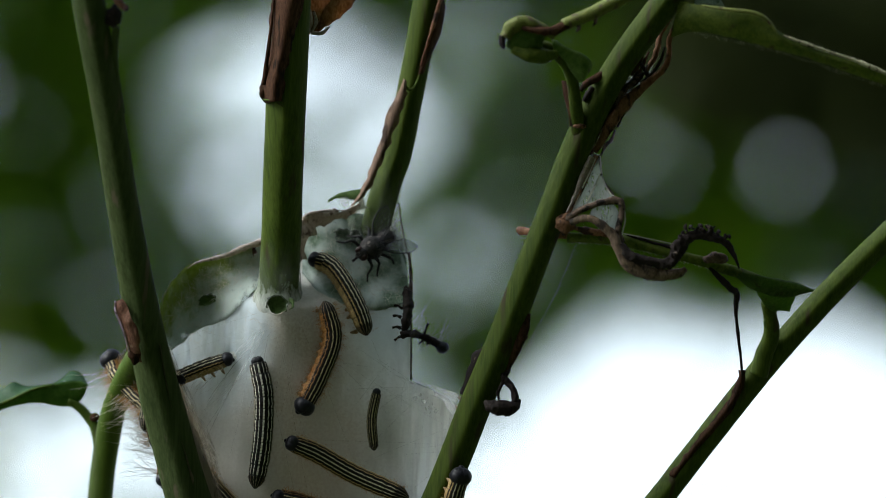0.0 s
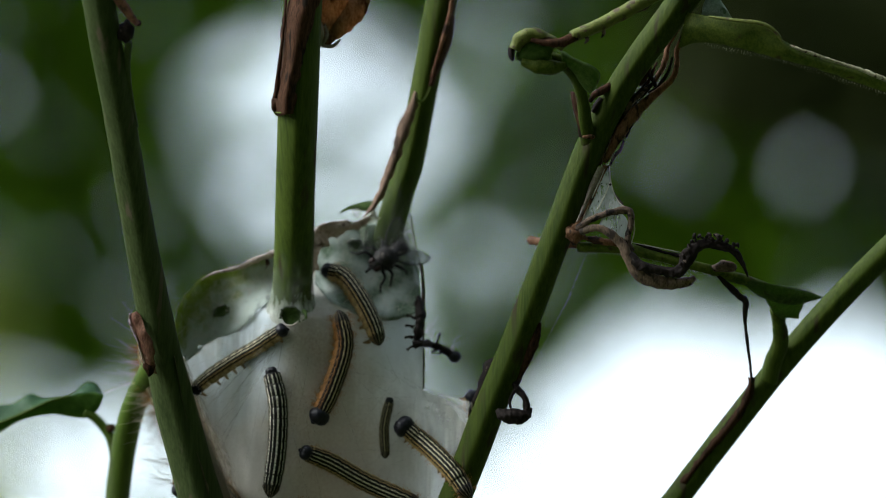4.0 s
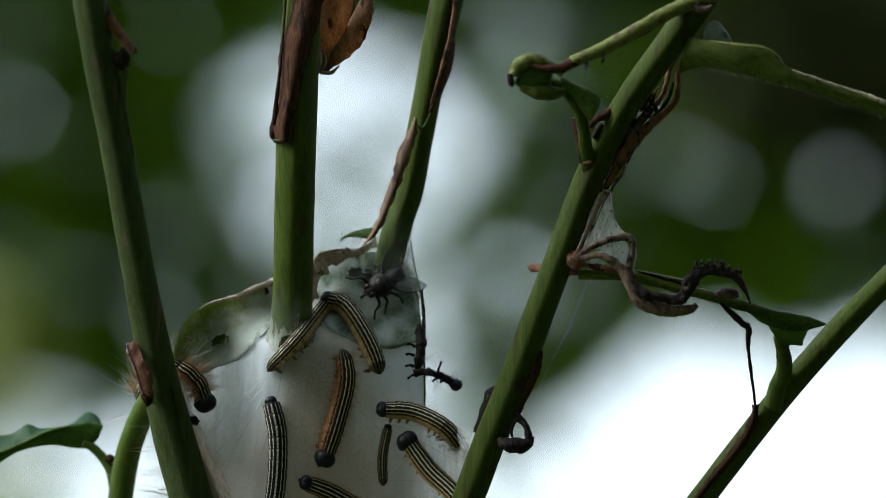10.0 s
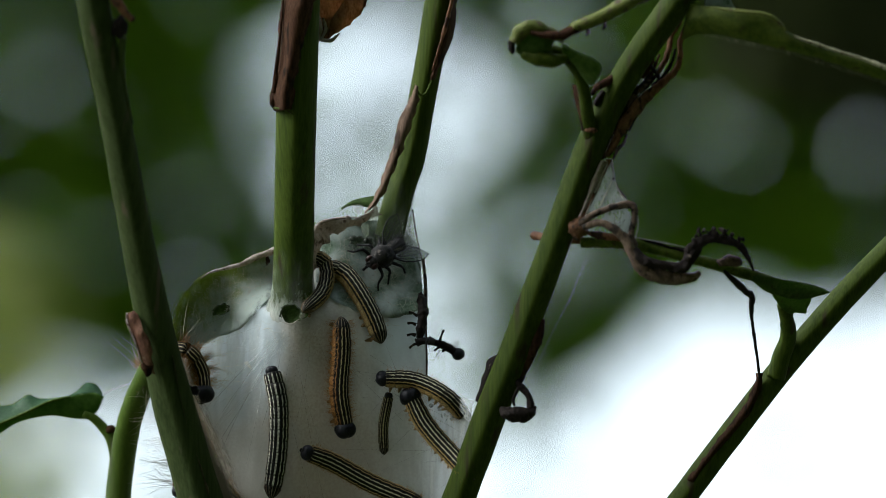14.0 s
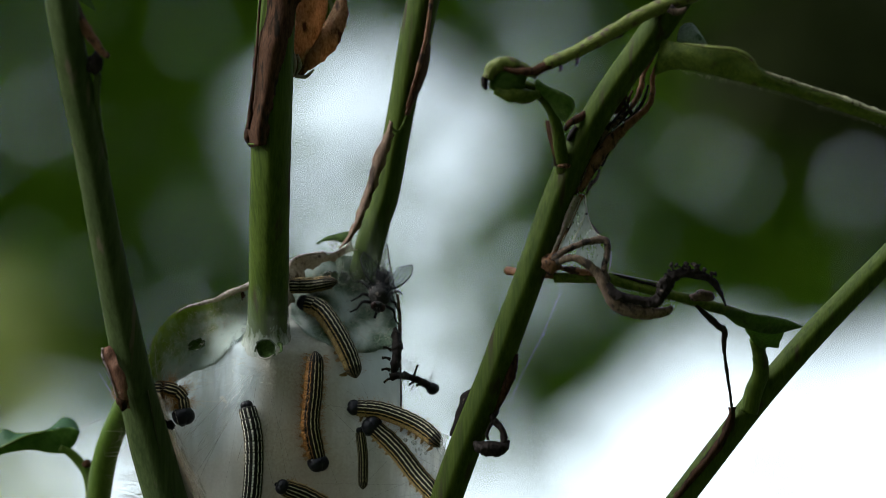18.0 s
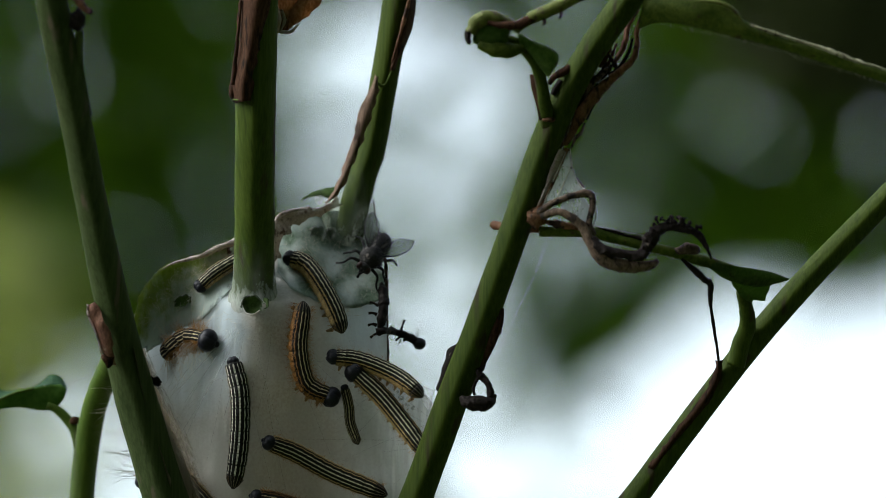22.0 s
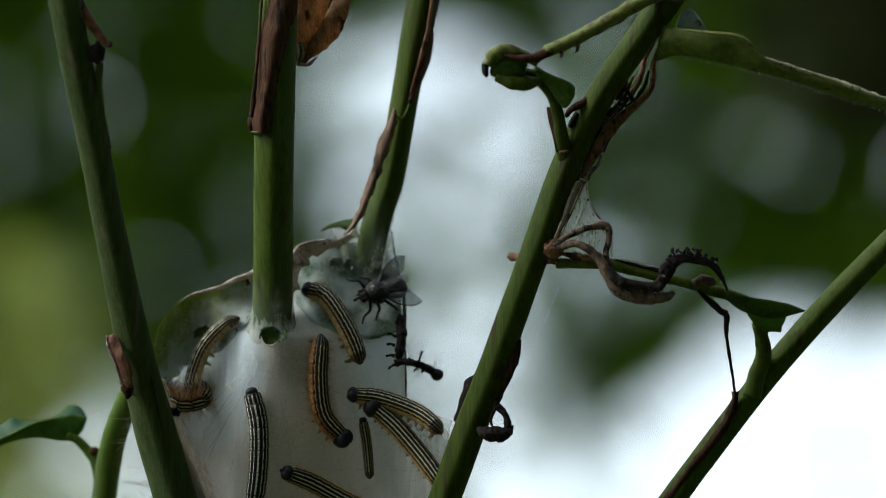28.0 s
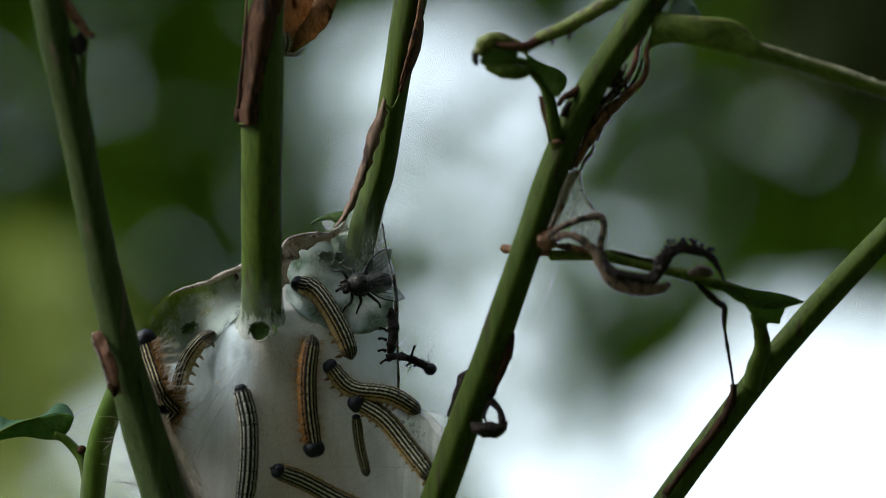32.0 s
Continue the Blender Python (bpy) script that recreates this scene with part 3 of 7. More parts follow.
def bristle(bm, root, way, length, width, bend, pieces=3):
    """One bent hair, a thin three-sided spike."""
    way = way.normalized()
    side = way.orthogonal().normalized()
    up = way.cross(side)
    prev = None
    for i in range(pieces + 1):
        t = i / pieces
        c = root + way * length * t + bend * length * t * t
        if i == pieces:
            tip = bm.verts.new(c)
            for k in range(3):
                bm.faces.new((prev[k], prev[(k + 1) % 3], tip))
            return
        ring = [bm.verts.new(c + (side * math.cos(2.1 * k) + up * math.sin(2.1 * k)) * width * (1 - 0.6 * t)) for k in range(3)]
        if prev:
            for k in range(3):
                bm.faces.new((prev[k], prev[(k + 1) % 3], ring[(k + 1) % 3], ring[k]))
        prev = ring


# ---- ground, far trees ----
def ground():
    bm = bmesh.new()
    n, size = 60, 60.0
    rows = []
    for i in range(n + 1):
        row = []
        for j in range(n + 1):
            u, v = 2 * i / n - 1, 2 * j / n - 1
            x, y = size * u * abs(u), size * v * abs(v)
            row.append(bm.verts.new((x, y, 0.03 * noise.noise((x * 0.6, y * 0.6, 0)))))
        rows.append(row)
    for i in range(n):
        for j in range(n):
            bm.faces.new((rows[i][j], rows[i + 1][j], rows[i + 1][j + 1], rows[i][j + 1]))
    ob = new("ground", mesh_of("ground", bm, GROUND))
    tagged(ob, "uneven grassy ground under the shrub and the trees", "ground", kind="structure")


ground()


def leaf_cloud(spots, rng, size, leaf):
    """Many separate folded leaves with pointed ends, each at a given spot."""
    verts, faces = [], []
    outline = ((0, 0), (0.3, 0.28), (0.62, 0.30), (1.0, 0.0), (0.62, -0.30), (0.3, -0.28))
    for p in spots:
        m = Euler((rng.uniform(-0.9, 0.9), rng.uniform(-0.9, 0.9), rng.uniform(0, 6.3))).to_matrix() @ Matrix.Rotation(radians(90), 3, "X")
        s, base = size * rng.uniform(0.6, 1.3), len(verts)
        for x, y in outline:
            verts.append(Vector(p) + m @ Vector(((x - 0.5) * s, y * s, abs(y) * s * 0.4)))
        verts.append(Vector(p) + m @ Vector((0.0, 0, 0)))
        faces += [(base + 6, base + k, base + (k + 1) % 6) for k in range(6)]
    me = bpy.data.meshes.new("crown")
    me.from_pydata(verts, [], faces)
    me.materials.append(leaf)
    return me


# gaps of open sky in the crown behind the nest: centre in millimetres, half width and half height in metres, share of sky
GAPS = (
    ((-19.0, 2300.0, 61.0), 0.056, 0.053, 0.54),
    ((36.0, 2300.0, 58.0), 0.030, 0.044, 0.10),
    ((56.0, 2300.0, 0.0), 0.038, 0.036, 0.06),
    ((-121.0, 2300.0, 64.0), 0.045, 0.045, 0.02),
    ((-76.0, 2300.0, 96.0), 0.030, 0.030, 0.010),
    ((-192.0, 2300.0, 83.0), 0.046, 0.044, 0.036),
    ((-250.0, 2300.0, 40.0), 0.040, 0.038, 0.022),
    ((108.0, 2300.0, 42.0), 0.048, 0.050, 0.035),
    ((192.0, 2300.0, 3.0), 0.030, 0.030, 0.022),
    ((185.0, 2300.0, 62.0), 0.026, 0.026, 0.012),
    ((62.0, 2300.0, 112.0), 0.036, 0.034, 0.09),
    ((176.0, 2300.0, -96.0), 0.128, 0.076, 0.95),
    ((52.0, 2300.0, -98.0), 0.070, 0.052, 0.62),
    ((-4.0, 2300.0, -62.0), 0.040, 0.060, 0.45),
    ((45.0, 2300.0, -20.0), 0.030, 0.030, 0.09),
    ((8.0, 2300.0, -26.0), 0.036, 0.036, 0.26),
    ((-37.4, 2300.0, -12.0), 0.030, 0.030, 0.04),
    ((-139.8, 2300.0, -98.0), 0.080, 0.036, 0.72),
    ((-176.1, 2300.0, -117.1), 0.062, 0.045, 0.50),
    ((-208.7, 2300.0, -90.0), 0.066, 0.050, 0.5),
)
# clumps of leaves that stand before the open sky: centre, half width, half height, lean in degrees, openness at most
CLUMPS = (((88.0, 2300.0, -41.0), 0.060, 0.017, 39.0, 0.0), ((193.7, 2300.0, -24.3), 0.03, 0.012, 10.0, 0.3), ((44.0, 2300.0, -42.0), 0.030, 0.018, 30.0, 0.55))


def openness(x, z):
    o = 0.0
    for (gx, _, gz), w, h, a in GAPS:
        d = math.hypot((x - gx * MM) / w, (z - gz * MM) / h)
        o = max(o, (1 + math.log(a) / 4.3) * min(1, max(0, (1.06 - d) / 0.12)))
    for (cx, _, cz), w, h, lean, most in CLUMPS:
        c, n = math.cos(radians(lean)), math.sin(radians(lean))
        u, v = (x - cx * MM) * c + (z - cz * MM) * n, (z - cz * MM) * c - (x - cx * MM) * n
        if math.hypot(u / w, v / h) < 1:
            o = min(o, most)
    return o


def far_tree(name, label, trunk, centre, spots, size, limbs, leaf=None):
    rng = random.Random(len(spots))
    ob = new(name)
    ob.location = trunk
    tagged(ob, label, "tree")
    cr = new("crown", leaf_cloud([Vector(p) - Vector(trunk) for p in spots], rng, size, leaf or FAR_LEAF))
    cr.parent = ob
    bm = bmesh.new()
    top = Vector(centre) - Vector(trunk)
    tube(bm, [Vector((0, 0, -0.05)), top * 0.35 + Vector((0.08, 0.05, 0)), top * 0.7, top], [0.11, 0.08, 0.06, 0.04], 10, 24, 0.15)
    for k in range(limbs):
        a, r = k * 2.4, 0.5 + 0.1 * (k % 4)
        s = top * (0.45 + 0.5 * k / limbs)
        tube(bm, [s, s + Vector((r * 0.5 * math.cos(a), r * 0.5 * math.sin(a), 0.22)), s + Vector((r * 1.2 * math.cos(a), r * 1.2 * math.sin(a), 0.5))], [0.03, 0.02, 0.008], 6, 12, 0.1)
    t = new("trunk", mesh_of("trunk", bm, FAR_BARK))
    t.parent = ob


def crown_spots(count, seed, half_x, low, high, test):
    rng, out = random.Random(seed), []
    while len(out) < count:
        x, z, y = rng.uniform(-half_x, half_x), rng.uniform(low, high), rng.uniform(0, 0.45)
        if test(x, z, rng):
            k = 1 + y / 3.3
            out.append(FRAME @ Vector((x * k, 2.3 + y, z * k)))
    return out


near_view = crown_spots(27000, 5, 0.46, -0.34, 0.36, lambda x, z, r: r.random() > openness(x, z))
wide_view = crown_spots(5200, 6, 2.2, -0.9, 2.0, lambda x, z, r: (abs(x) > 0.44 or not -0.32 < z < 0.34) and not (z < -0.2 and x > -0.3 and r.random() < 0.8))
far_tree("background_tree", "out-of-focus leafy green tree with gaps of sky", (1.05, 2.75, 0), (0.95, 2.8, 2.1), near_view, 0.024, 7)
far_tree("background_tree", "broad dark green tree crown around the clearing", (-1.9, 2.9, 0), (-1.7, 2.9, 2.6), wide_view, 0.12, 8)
def bush_spots(count, seed, centre, wide, high):
    rng, out = random.Random(seed), []
    while len(out) < count:
        x, y, z = rng.uniform(-1, 1), rng.uniform(-0.12, 0.12), rng.uniform(-1, 1)
        if math.hypot(x, z) < 1:
            out.append(FRAME @ (Vector(centre) * MM + Vector((x * wide, y, z * high))))
    return out


# added shrub: its light leaf colour paints the sunlit lower left
far_tree("stand_in_shrub", "out-of-focus added yellow-green shrub, sunlight put into its leaf colour", (-0.55, 2.2, 0), (-0.45, 2.15, 0.95), bush_spots(110, 7, (-209.0, 2150.0, -36.0), 0.056, 0.046), 0.034, 3, LIME_LEAF)
# added straw-coloured leaves in place of the glow of a sunlit meadow
far_tree("stand_in_shrub", "out-of-focus added pale shrub standing in for sunlit meadow glow", (-0.8, 3.0, 0), (-0.6, 2.9, 0.9), bush_spots(52, 12, (-208.0, 2220.0, -88.0), 0.050, 0.060), 0.034, 3, PALE_LEAF)
# added shrub: near-black leaves paint the shade at upper right
far_tree("stand_in_shrub", "out-of-focus added shrub, deep shade put into its leaf colour", (0.75, 2.3, 0), (0.55, 2.25, 0.95), bush_spots(420, 15, (242.0, 2170.0, 92.0), 0.115, 0.050), 0.034, 3, SHADE_LEAF)
# unseen wall of leaves behind the camera, added to cut the front light
rng = random.Random(8)
spots = []
while len(spots) < 8200:
    a, h = rng.uniform(0, 1), rng.uniform(0.0, 1.0)
    r = 2.6 + 0.6 * rng.random()
    ang = radians(-135 + 147 * a)
    spots.append(Vector((r * math.cos(ang), r * math.sin(ang), 0.1 + 3.4 * h)))
far_tree("light_blocking_hedge", "unseen leaf wall added to block light from behind and right of the camera", (1.45, -2.5, 0), (1.4, -2.5, 2.6), spots, 0.24, 9)


# ---- the nest's front surface ----

def bell(x, c, w):
    return math.exp(-((x - c) / w) ** 2)


def sheet_y(x, z):
    """Depth of the silk's front at x, z: drawn forward by the middle stem and hollow on either side."""
    x, z = x + 1.1, z - 2.9
    y = 3.0 - 3.2 * bell(x, -7.5, 6.0) * min(1, max(0, (2 - z) / 14))
    y += 5.0 * bell(x, -17.5, 6.0) * bell(z, -9, 16)
    y += 5.5 * bell(x, 12.0, 10.0) * bell(z, 2, 16)
    y -= 8.0 * bell(x, 24.0, 8.0) * bell(z, -34, 18)
    y -= 5.0 * bell(x, -30.0, 6.0)
    y += 7.5 * bell(x, -6.5, 6.5) * min(1, max(0, (z + 9.3) / 5))
    y += 9.0 * bell(x, 8.0, 10.0) * min(1, max(0, (z + 9) / 12))
    return y



# ---- stems ----
def rooted(points, foot):
    """The stem's line carried on below the view to its foot on the ground."""
    low = FRAME.inverted() @ Vector((foot[0], foot[1], -0.02)) / MM
    a, b = Vector(points[-1]), Vector(points[-2])
    first = a + (a - b).normalized() * 60
    return list(points) + [tuple(first), tuple(first.lerp(low, 0.4) + Vector((0, 6, 0))), tuple(low)]


def plant_stem(label, points, radii, foot, mat, seed):
    ob = thing("plant_stem", label, "stem", "stems around the nest")
    line = rooted(points, foot)
    length = sum((Vector(b) - Vector(a)).length for a, b in zip(line, line[1:]))
    seen = sum((Vector(b) - Vector(a)).length for a, b in zip(points, points[1:]))
    k = max(2, round(len(radii) * length / seen))
    bm = tube(bmesh.new(), line, list(radii) + [radii[-1] * 1.15] * (k - len(radii)), 30, 230, 0.03, seed, facet=0.5)
    part("stalk", bm, mat, ob)
    return ob


left_stem = plant_stem("tall dull green stem with a dry brown bract", [(-35.7, -26.0, 46.8), (-34.2, -24.0, 36.0), (-31.6, -18.5, 20.5), (-29.2, -13.0, 4.9), (-27.0, -8.5, -7.8), (-24.6, -5.0, -19.0), (-20.7, -2.0, -33.6), (-18.7, 0.0, -39.9)], [2.3, 2.3, 2.2, 2.25, 2.35, 2.6, 3.0, 3.1], (-0.01, -0.10), STEM_DULL, 1.0)
middle_stem = plant_stem("thick green stem rising from the nest, brown withered sheath", [(-5.4, -4.0, 48.8), (-6.3, -4.0, 36.1), (-7.0, -3.0, 21.9), (-7.4, -1.0, 12.4), (-8.0, 4.0, -3.5), (-8.8, 7.0, -14.7), (-9.4, 9.0, -35.6)], [2.7, 2.75, 2.85, 2.85, 2.85, 2.6, 2.6], (0.0, -0.09), STEM, 2.0)
back_stem = plant_stem("green stem with a long brown peeled strip behind the nest", [(15.9, 12.0, 48.3), (13.1, 12.0, 36.3), (11.0, 12.5, 25.9), (8.9, 13.0, 15.4), (7.1, 13.0, 10.2), (5.6, 13.8, 4.2), (4.6, 18.5, -0.6), (3.6, 22.0, -6.3), (1.7, 22.0, -28.2)], [2.4, 2.35, 2.0, 1.95, 2.1, 2.1, 2.0, 1.9, 1.9], (0.01, -0.08), STEM, 3.0)
right_stem = plant_stem("slanting green stem carrying withered leaves and silk", [(52.1, -16.0, 44.4), (45.1, -14.0, 34.8), (39.5, -12.0, 27.1), (34.2, -10.0, 17.0), (29.2, -9.5, 3.8), (23.2, -6.0, -11.9), (20.0, -4.0, -19.8), (14.4, -1.0, -34.3), (11.9, 0.0, -40.5)], [2.1, 2.1, 2.0, 2.1, 2.1, 2.15, 2.2, 2.3, 2.3], (0.03, -0.08), STEM, 4.0)
far_stem = plant_stem("slender green stem leaning out with a small notched leaf", [(96.4, 3.0, 21.6), (80.8, 2.5, 6.1), (71.2, 2.5, -3.4), (62.6, 2.5, -12.8), (54.1, 3.0, -23.4), (45.1, 3.0, -35.0), (40.2, 3.0, -41.1)], [1.5, 1.65, 1.75, 1.85, 1.8, 1.8, 1.8], (0.06, -0.08), STEM, 5.0)


def put(parent, name, points, radii, mat, label="", sides=10, count=28, rough=0.12, flatten=1.0):
    """A tube-shaped part."""
    return part(name, tube(bmesh.new(), points, radii, sides, count if rough < 0.1 else 2 * count, rough, len(parent.children) * 3.7, flatten), mat, parent, label)


def lump(parent, name, centre, radii, mat, label="", rough=0.25):
    return part(name, ball(bmesh.new(), centre, radii, 14, 10, None, rough), mat, parent, label)


def blade(parent, name, a, b, mat, label="", thick=0.25, ruffle=0.3, bulge=0.0, jag=0.0, cols=26, rows=8):
    return part(name, ribbon(a, b, thick, cols, rows, ruffle, bulge, len(parent.children) * 1.9, jag), mat, parent, label)


# dull stem: bud, dry bract, side shoot with a leaf
put(left_stem, "dry_strand", [(-33.6, -24.0, 42.7), (-32.6, -25.0, 39.5), (-31.0, -25.0, 36.8), (-29.0, -25.0, 34.2)], [0.5, 0.8, 0.75, 0.4], RUSSET, "dry russet strand", rough=0.25)
lump(left_stem, "bud", (-30.7, -24.0, 33.3), (1.1, 1.0, 1.6), DARK_DRY, "blackened shrivelled bud", 0.5)
lump(left_stem, "bud_tip", (-28.9, -24.0, 34.4), (0.4, 0.35, 0.45), BARK, "", 0.3)
put(left_stem, "ridge", [(-30.3, -23.5, 31.9), (-30.6, -22.0, 28.7), (-30.3, -20.5, 24.8), (-29.3, -19.0, 20.1)], [0.55, 0.5, 0.45, 0.2], STEM_DULL)
blade(left_stem, "small_leaf", [(-36.8, -20.0, 49.1), (-35.7, -19.0, 44.5), (-33.4, -18.0, 42.5), (-31.5, -18.0, 41.2)], [(-32.8, -20.0, 49.1), (-32.5, -19.0, 44.4), (-31.6, -18.0, 42.9), (-30.7, -18.0, 40.7)], LEAF)
blade(left_stem, "bract", [(-30.8, -10.0, -6.1), (-30.8, -11.0, -7.4), (-29.6, -11.0, -10.1), (-29.1, -10.0, -12.9), (-28.1, -9.0, -14.5)], [(-29.2, -10.0, -5.4), (-28.6, -11.5, -7.7), (-27.6, -11.5, -10.1), (-27.3, -11.0, -12.5), (-27.1, -9.0, -14.5)], BRACT, "dry pinkish brown bract", 0.25, 0.9, 0.35, 0.35, 40, 10)
put(left_stem, "bract_edge", [(-30.8, -10.4, -6.0), (-30.7, -11.4, -7.4), (-29.6, -11.4, -10.1), (-28.9, -10.6, -12.6), (-27.9, -9.4, -14.5)], [0.12, 0.14, 0.12, 0.14, 0.1], SILK_BROWN, "pale torn edge", 7, 24, 0.3)
lump(left_stem, "scar", (-28.0, -10.0, -13.4), (0.9, 0.8, 1.2), BARK, "", 0.5)
put(left_stem, "side_shoot", [(-34.2, 17.0, -48.4), (-33.8, 17.0, -35.5), (-32.9, 16.4, -27.4), (-31.7, 14.2, -21.7), (-29.9, 10.0, -17.2), (-28.2, 4.0, -14.0), (-26.6, -3.0, -11.8)], [1.9, 1.85, 1.8, 1.8, 1.7, 1.6, 1.5], SHOOT, "smooth bright green side shoot", 16, 48, 0.03)
put(left_stem, "leaf_stalk", [(-38.4, 16.6, -20.5), (-37.0, 16.8, -21.2), (-35.6, 16.9, -22.6), (-34.3, 16.6, -24.6), (-33.5, 16.5, -27.7), (-33.4, 16.6, -31.5)], [0.55, 0.68, 0.75, 1.05, 1.3, 1.35], SHOOT, "", 14, 36, 0.03)
blade(left_stem, "leaf", [(-57.2, 16.2, -23.9), (-53.1, 16.2, -22.7), (-50.3, 16.2, -21.7), (-46.8, 16.2, -20.3), (-43.4, 16.2, -18.7), (-40.2, 16.2, -18.0), (-36.8, 16.2, -17.6), (-35.4, 16.2, -18.2)], [(-57.2, 16.8, -26.5), (-53.2, 16.8, -24.7), (-50.3, 16.8, -23.2), (-47.4, 16.8, -21.6), (-43.1, 16.8, -20.8), (-39.4, 16.8, -21.3), (-37.4, 16.8, -21.2), (-36.1, 16.8, -19.9)], YOUNG_LEAF, "green leaf with a folded wavy edge", 0.2, 0.5, 0.35, 0.08, 60, 12)
blade(left_stem, "leaf_fold", [(-57.3, 18.6, -20.6), (-53.3, 18.6, -19.9), (-50.4, 18.6, -19.4), (-48.4, 18.6, -19.1), (-46.4, 18.6, -17.8), (-44.4, 18.6, -18.4), (-40.3, 18.6, -18.0), (-38.0, 18.6, -16.2), (-36.3, 18.6, -16.8), (-35.5, 18.6, -18.3)], [(-57.2, 16.7, -23.9), (-53.2, 16.7, -22.7), (-50.3, 16.7, -21.7), (-46.8, 16.7, -20.4), (-43.4, 16.7, -18.7), (-40.2, 16.7, -18.0), (-36.8, 16.7, -17.6), (-35.4, 16.7, -18.2)], BACK_LEAF, "dark blue-green far side of the leaf", 0.2, 0.5, 0.1, 0.08, 60, 10)
put(left_stem, "midrib", [(-57.1, 15.9, -24.0), (-53.1, 15.9, -22.8), (-50.2, 15.9, -21.8), (-46.8, 15.9, -20.4), (-43.3, 15.9, -18.8), (-40.2, 15.9, -18.1)], [0.16, 0.18, 0.2, 0.22, 0.2, 0.16], SHOOT, "", 8, 40, 0.05)
lump(left_stem, "node_scar", (-34.5, 16.2, -22.8), (0.8, 0.6, 0.6), BARK)
put(left_stem, "silk_thread", [(-35.5, 17.0, -17.8), (-33.7, 14.0, -17.0), (-31.7, 10.0, -16.3)], [0.05, 0.04, 0.04], HAIR, "", 5, 12, 0)

# thick stem: brown sheath, node, withered leaf
blade(middle_stem, "sheath", [(-7.2, -4.0, 57.7), (-8.2, -4.3, 47.3), (-8.5, -4.5, 41.0), (-9.1, -4.3, 34.7), (-9.6, -4.2, 28.3), (-10.3, -3.8, 24.2), (-9.9, -4.0, 21.8)], [(-0.9, -6.4, 57.4), (-1.7, -6.8, 47.1), (-2.9, -6.9, 41.6), (-4.5, -6.9, 36.1), (-6.0, -6.8, 30.6), (-7.1, -6.4, 25.5), (-7.6, -5.8, 22.1)], BARK, "withered brown sheath", 0.3, 0.5, 2.1, 0.5, 70, 16)
put(middle_stem, "sheath_edge", [(-6.9, -6.0, 54.4), (-8.3, -6.0, 41.7), (-8.9, -5.8, 34.6), (-9.7, -5.6, 27.9), (-10.1, -5.0, 24.4)], [0.15, 0.15, 0.18, 0.2, 0.4], BARK, "", 8, 40, 0.3)
lump(middle_stem, "node", (-9.9, -3.6, 23.6), (0.9, 1.0, 1.5), BARK, "scarred brown node", 0.5)
put(middle_stem, "node_rim", [(-10.2, -5.0, 22.3), (-8.7, -6.6, 22.1), (-7.4, -6.4, 21.3)], [0.12, 0.14, 0.08], STEM, "", 8, 14, 0.2)
blade(middle_stem, "withered_leaf", [(-3.8, -1.0, 54.1), (-3.8, -1.0, 46.1), (-3.9, -1.5, 39.7), (-3.9, -1.5, 35.0), (-3.8, -1.0, 31.6)], [(0.6, 1.0, 54.1), (1.3, 0.5, 46.1), (1.0, -0.2, 41.0), (-0.4, -0.8, 36.6), (-2.3, -1.0, 32.6)], TAN_LEAF, "dry orange-brown hanging leaf", 0.3, 0.5, 0.8, 0.35, 36, 9)
blade(middle_stem, "withered_leaf", [(0.2, 1.0, 54.1), (2.5, 1.0, 46.1), (3.8, 0.5, 42.8), (3.9, 0.0, 39.6), (2.3, -0.5, 35.8), (-0.5, -1.0, 33.2), (-3.5, -1.0, 31.6)], [(-0.7, 2.0, 54.2), (1.0, 2.0, 46.1), (2.4, 1.5, 43.5), (1.4, 0.5, 40.7), (-0.0, -0.5, 38.1), (-1.6, -1.5, 35.9), (-3.8, -1.5, 34.2)], TAN_LEAF, "", 0.3, 0.5, 0.5, 0.3, 40, 9)
blade(middle_stem, "leaf_remnant", [(-1.2, 2.0, 44.6), (-1.0, 1.5, 41.8), (-0.3, 1.0, 38.3)], [(2.6, 2.5, 44.1), (1.5, 2.0, 40.9), (-0.1, 1.0, 38.2)], LEAF_SILK, "green remnant under silk", 0.25, 0.5, 0.3)
part("frayed_end", tubes(([(-4.0, -2.0, 35.4), (-3.6, -2.2, 33.8), (-3.8, -2.0, 31.8)], [0.3, 0.35, 0.2]), ([(-3.2, -2.0, 34.9), (-2.8, -2.0, 33.3), (-3.5, -2.0, 31.8)], [0.2, 0.3, 0.15]), ([(-3.5, -1.8, 31.8), (-2.1, -2.0, 31.7), (-0.9, -2.0, 32.7)], [0.3, 0.25, 0.15]), sides=7, count=12, rough=0.3), SILK_BROWN, middle_stem)

# back stem: two peeled strips
blade(back_stem, "peeled_strip", [(9.6, 9.8, 25.6), (8.5, 9.8, 23.0), (7.4, 9.8, 20.8), (6.0, 9.9, 16.0), (4.4, 10.0, 11.6), (3.2, 10.2, 9.0), (2.2, 10.4, 7.6)], [(10.0, 9.4, 25.4), (10.0, 9.4, 23.0), (9.3, 9.4, 20.8), (7.5, 9.5, 16.0), (5.6, 9.8, 11.6), (4.0, 10.0, 9.0), (2.4, 10.4, 7.5)], STRIP, "peeled tan strip of bark", 0.2, 0.35, 0.45, 0.35, 60, 10)
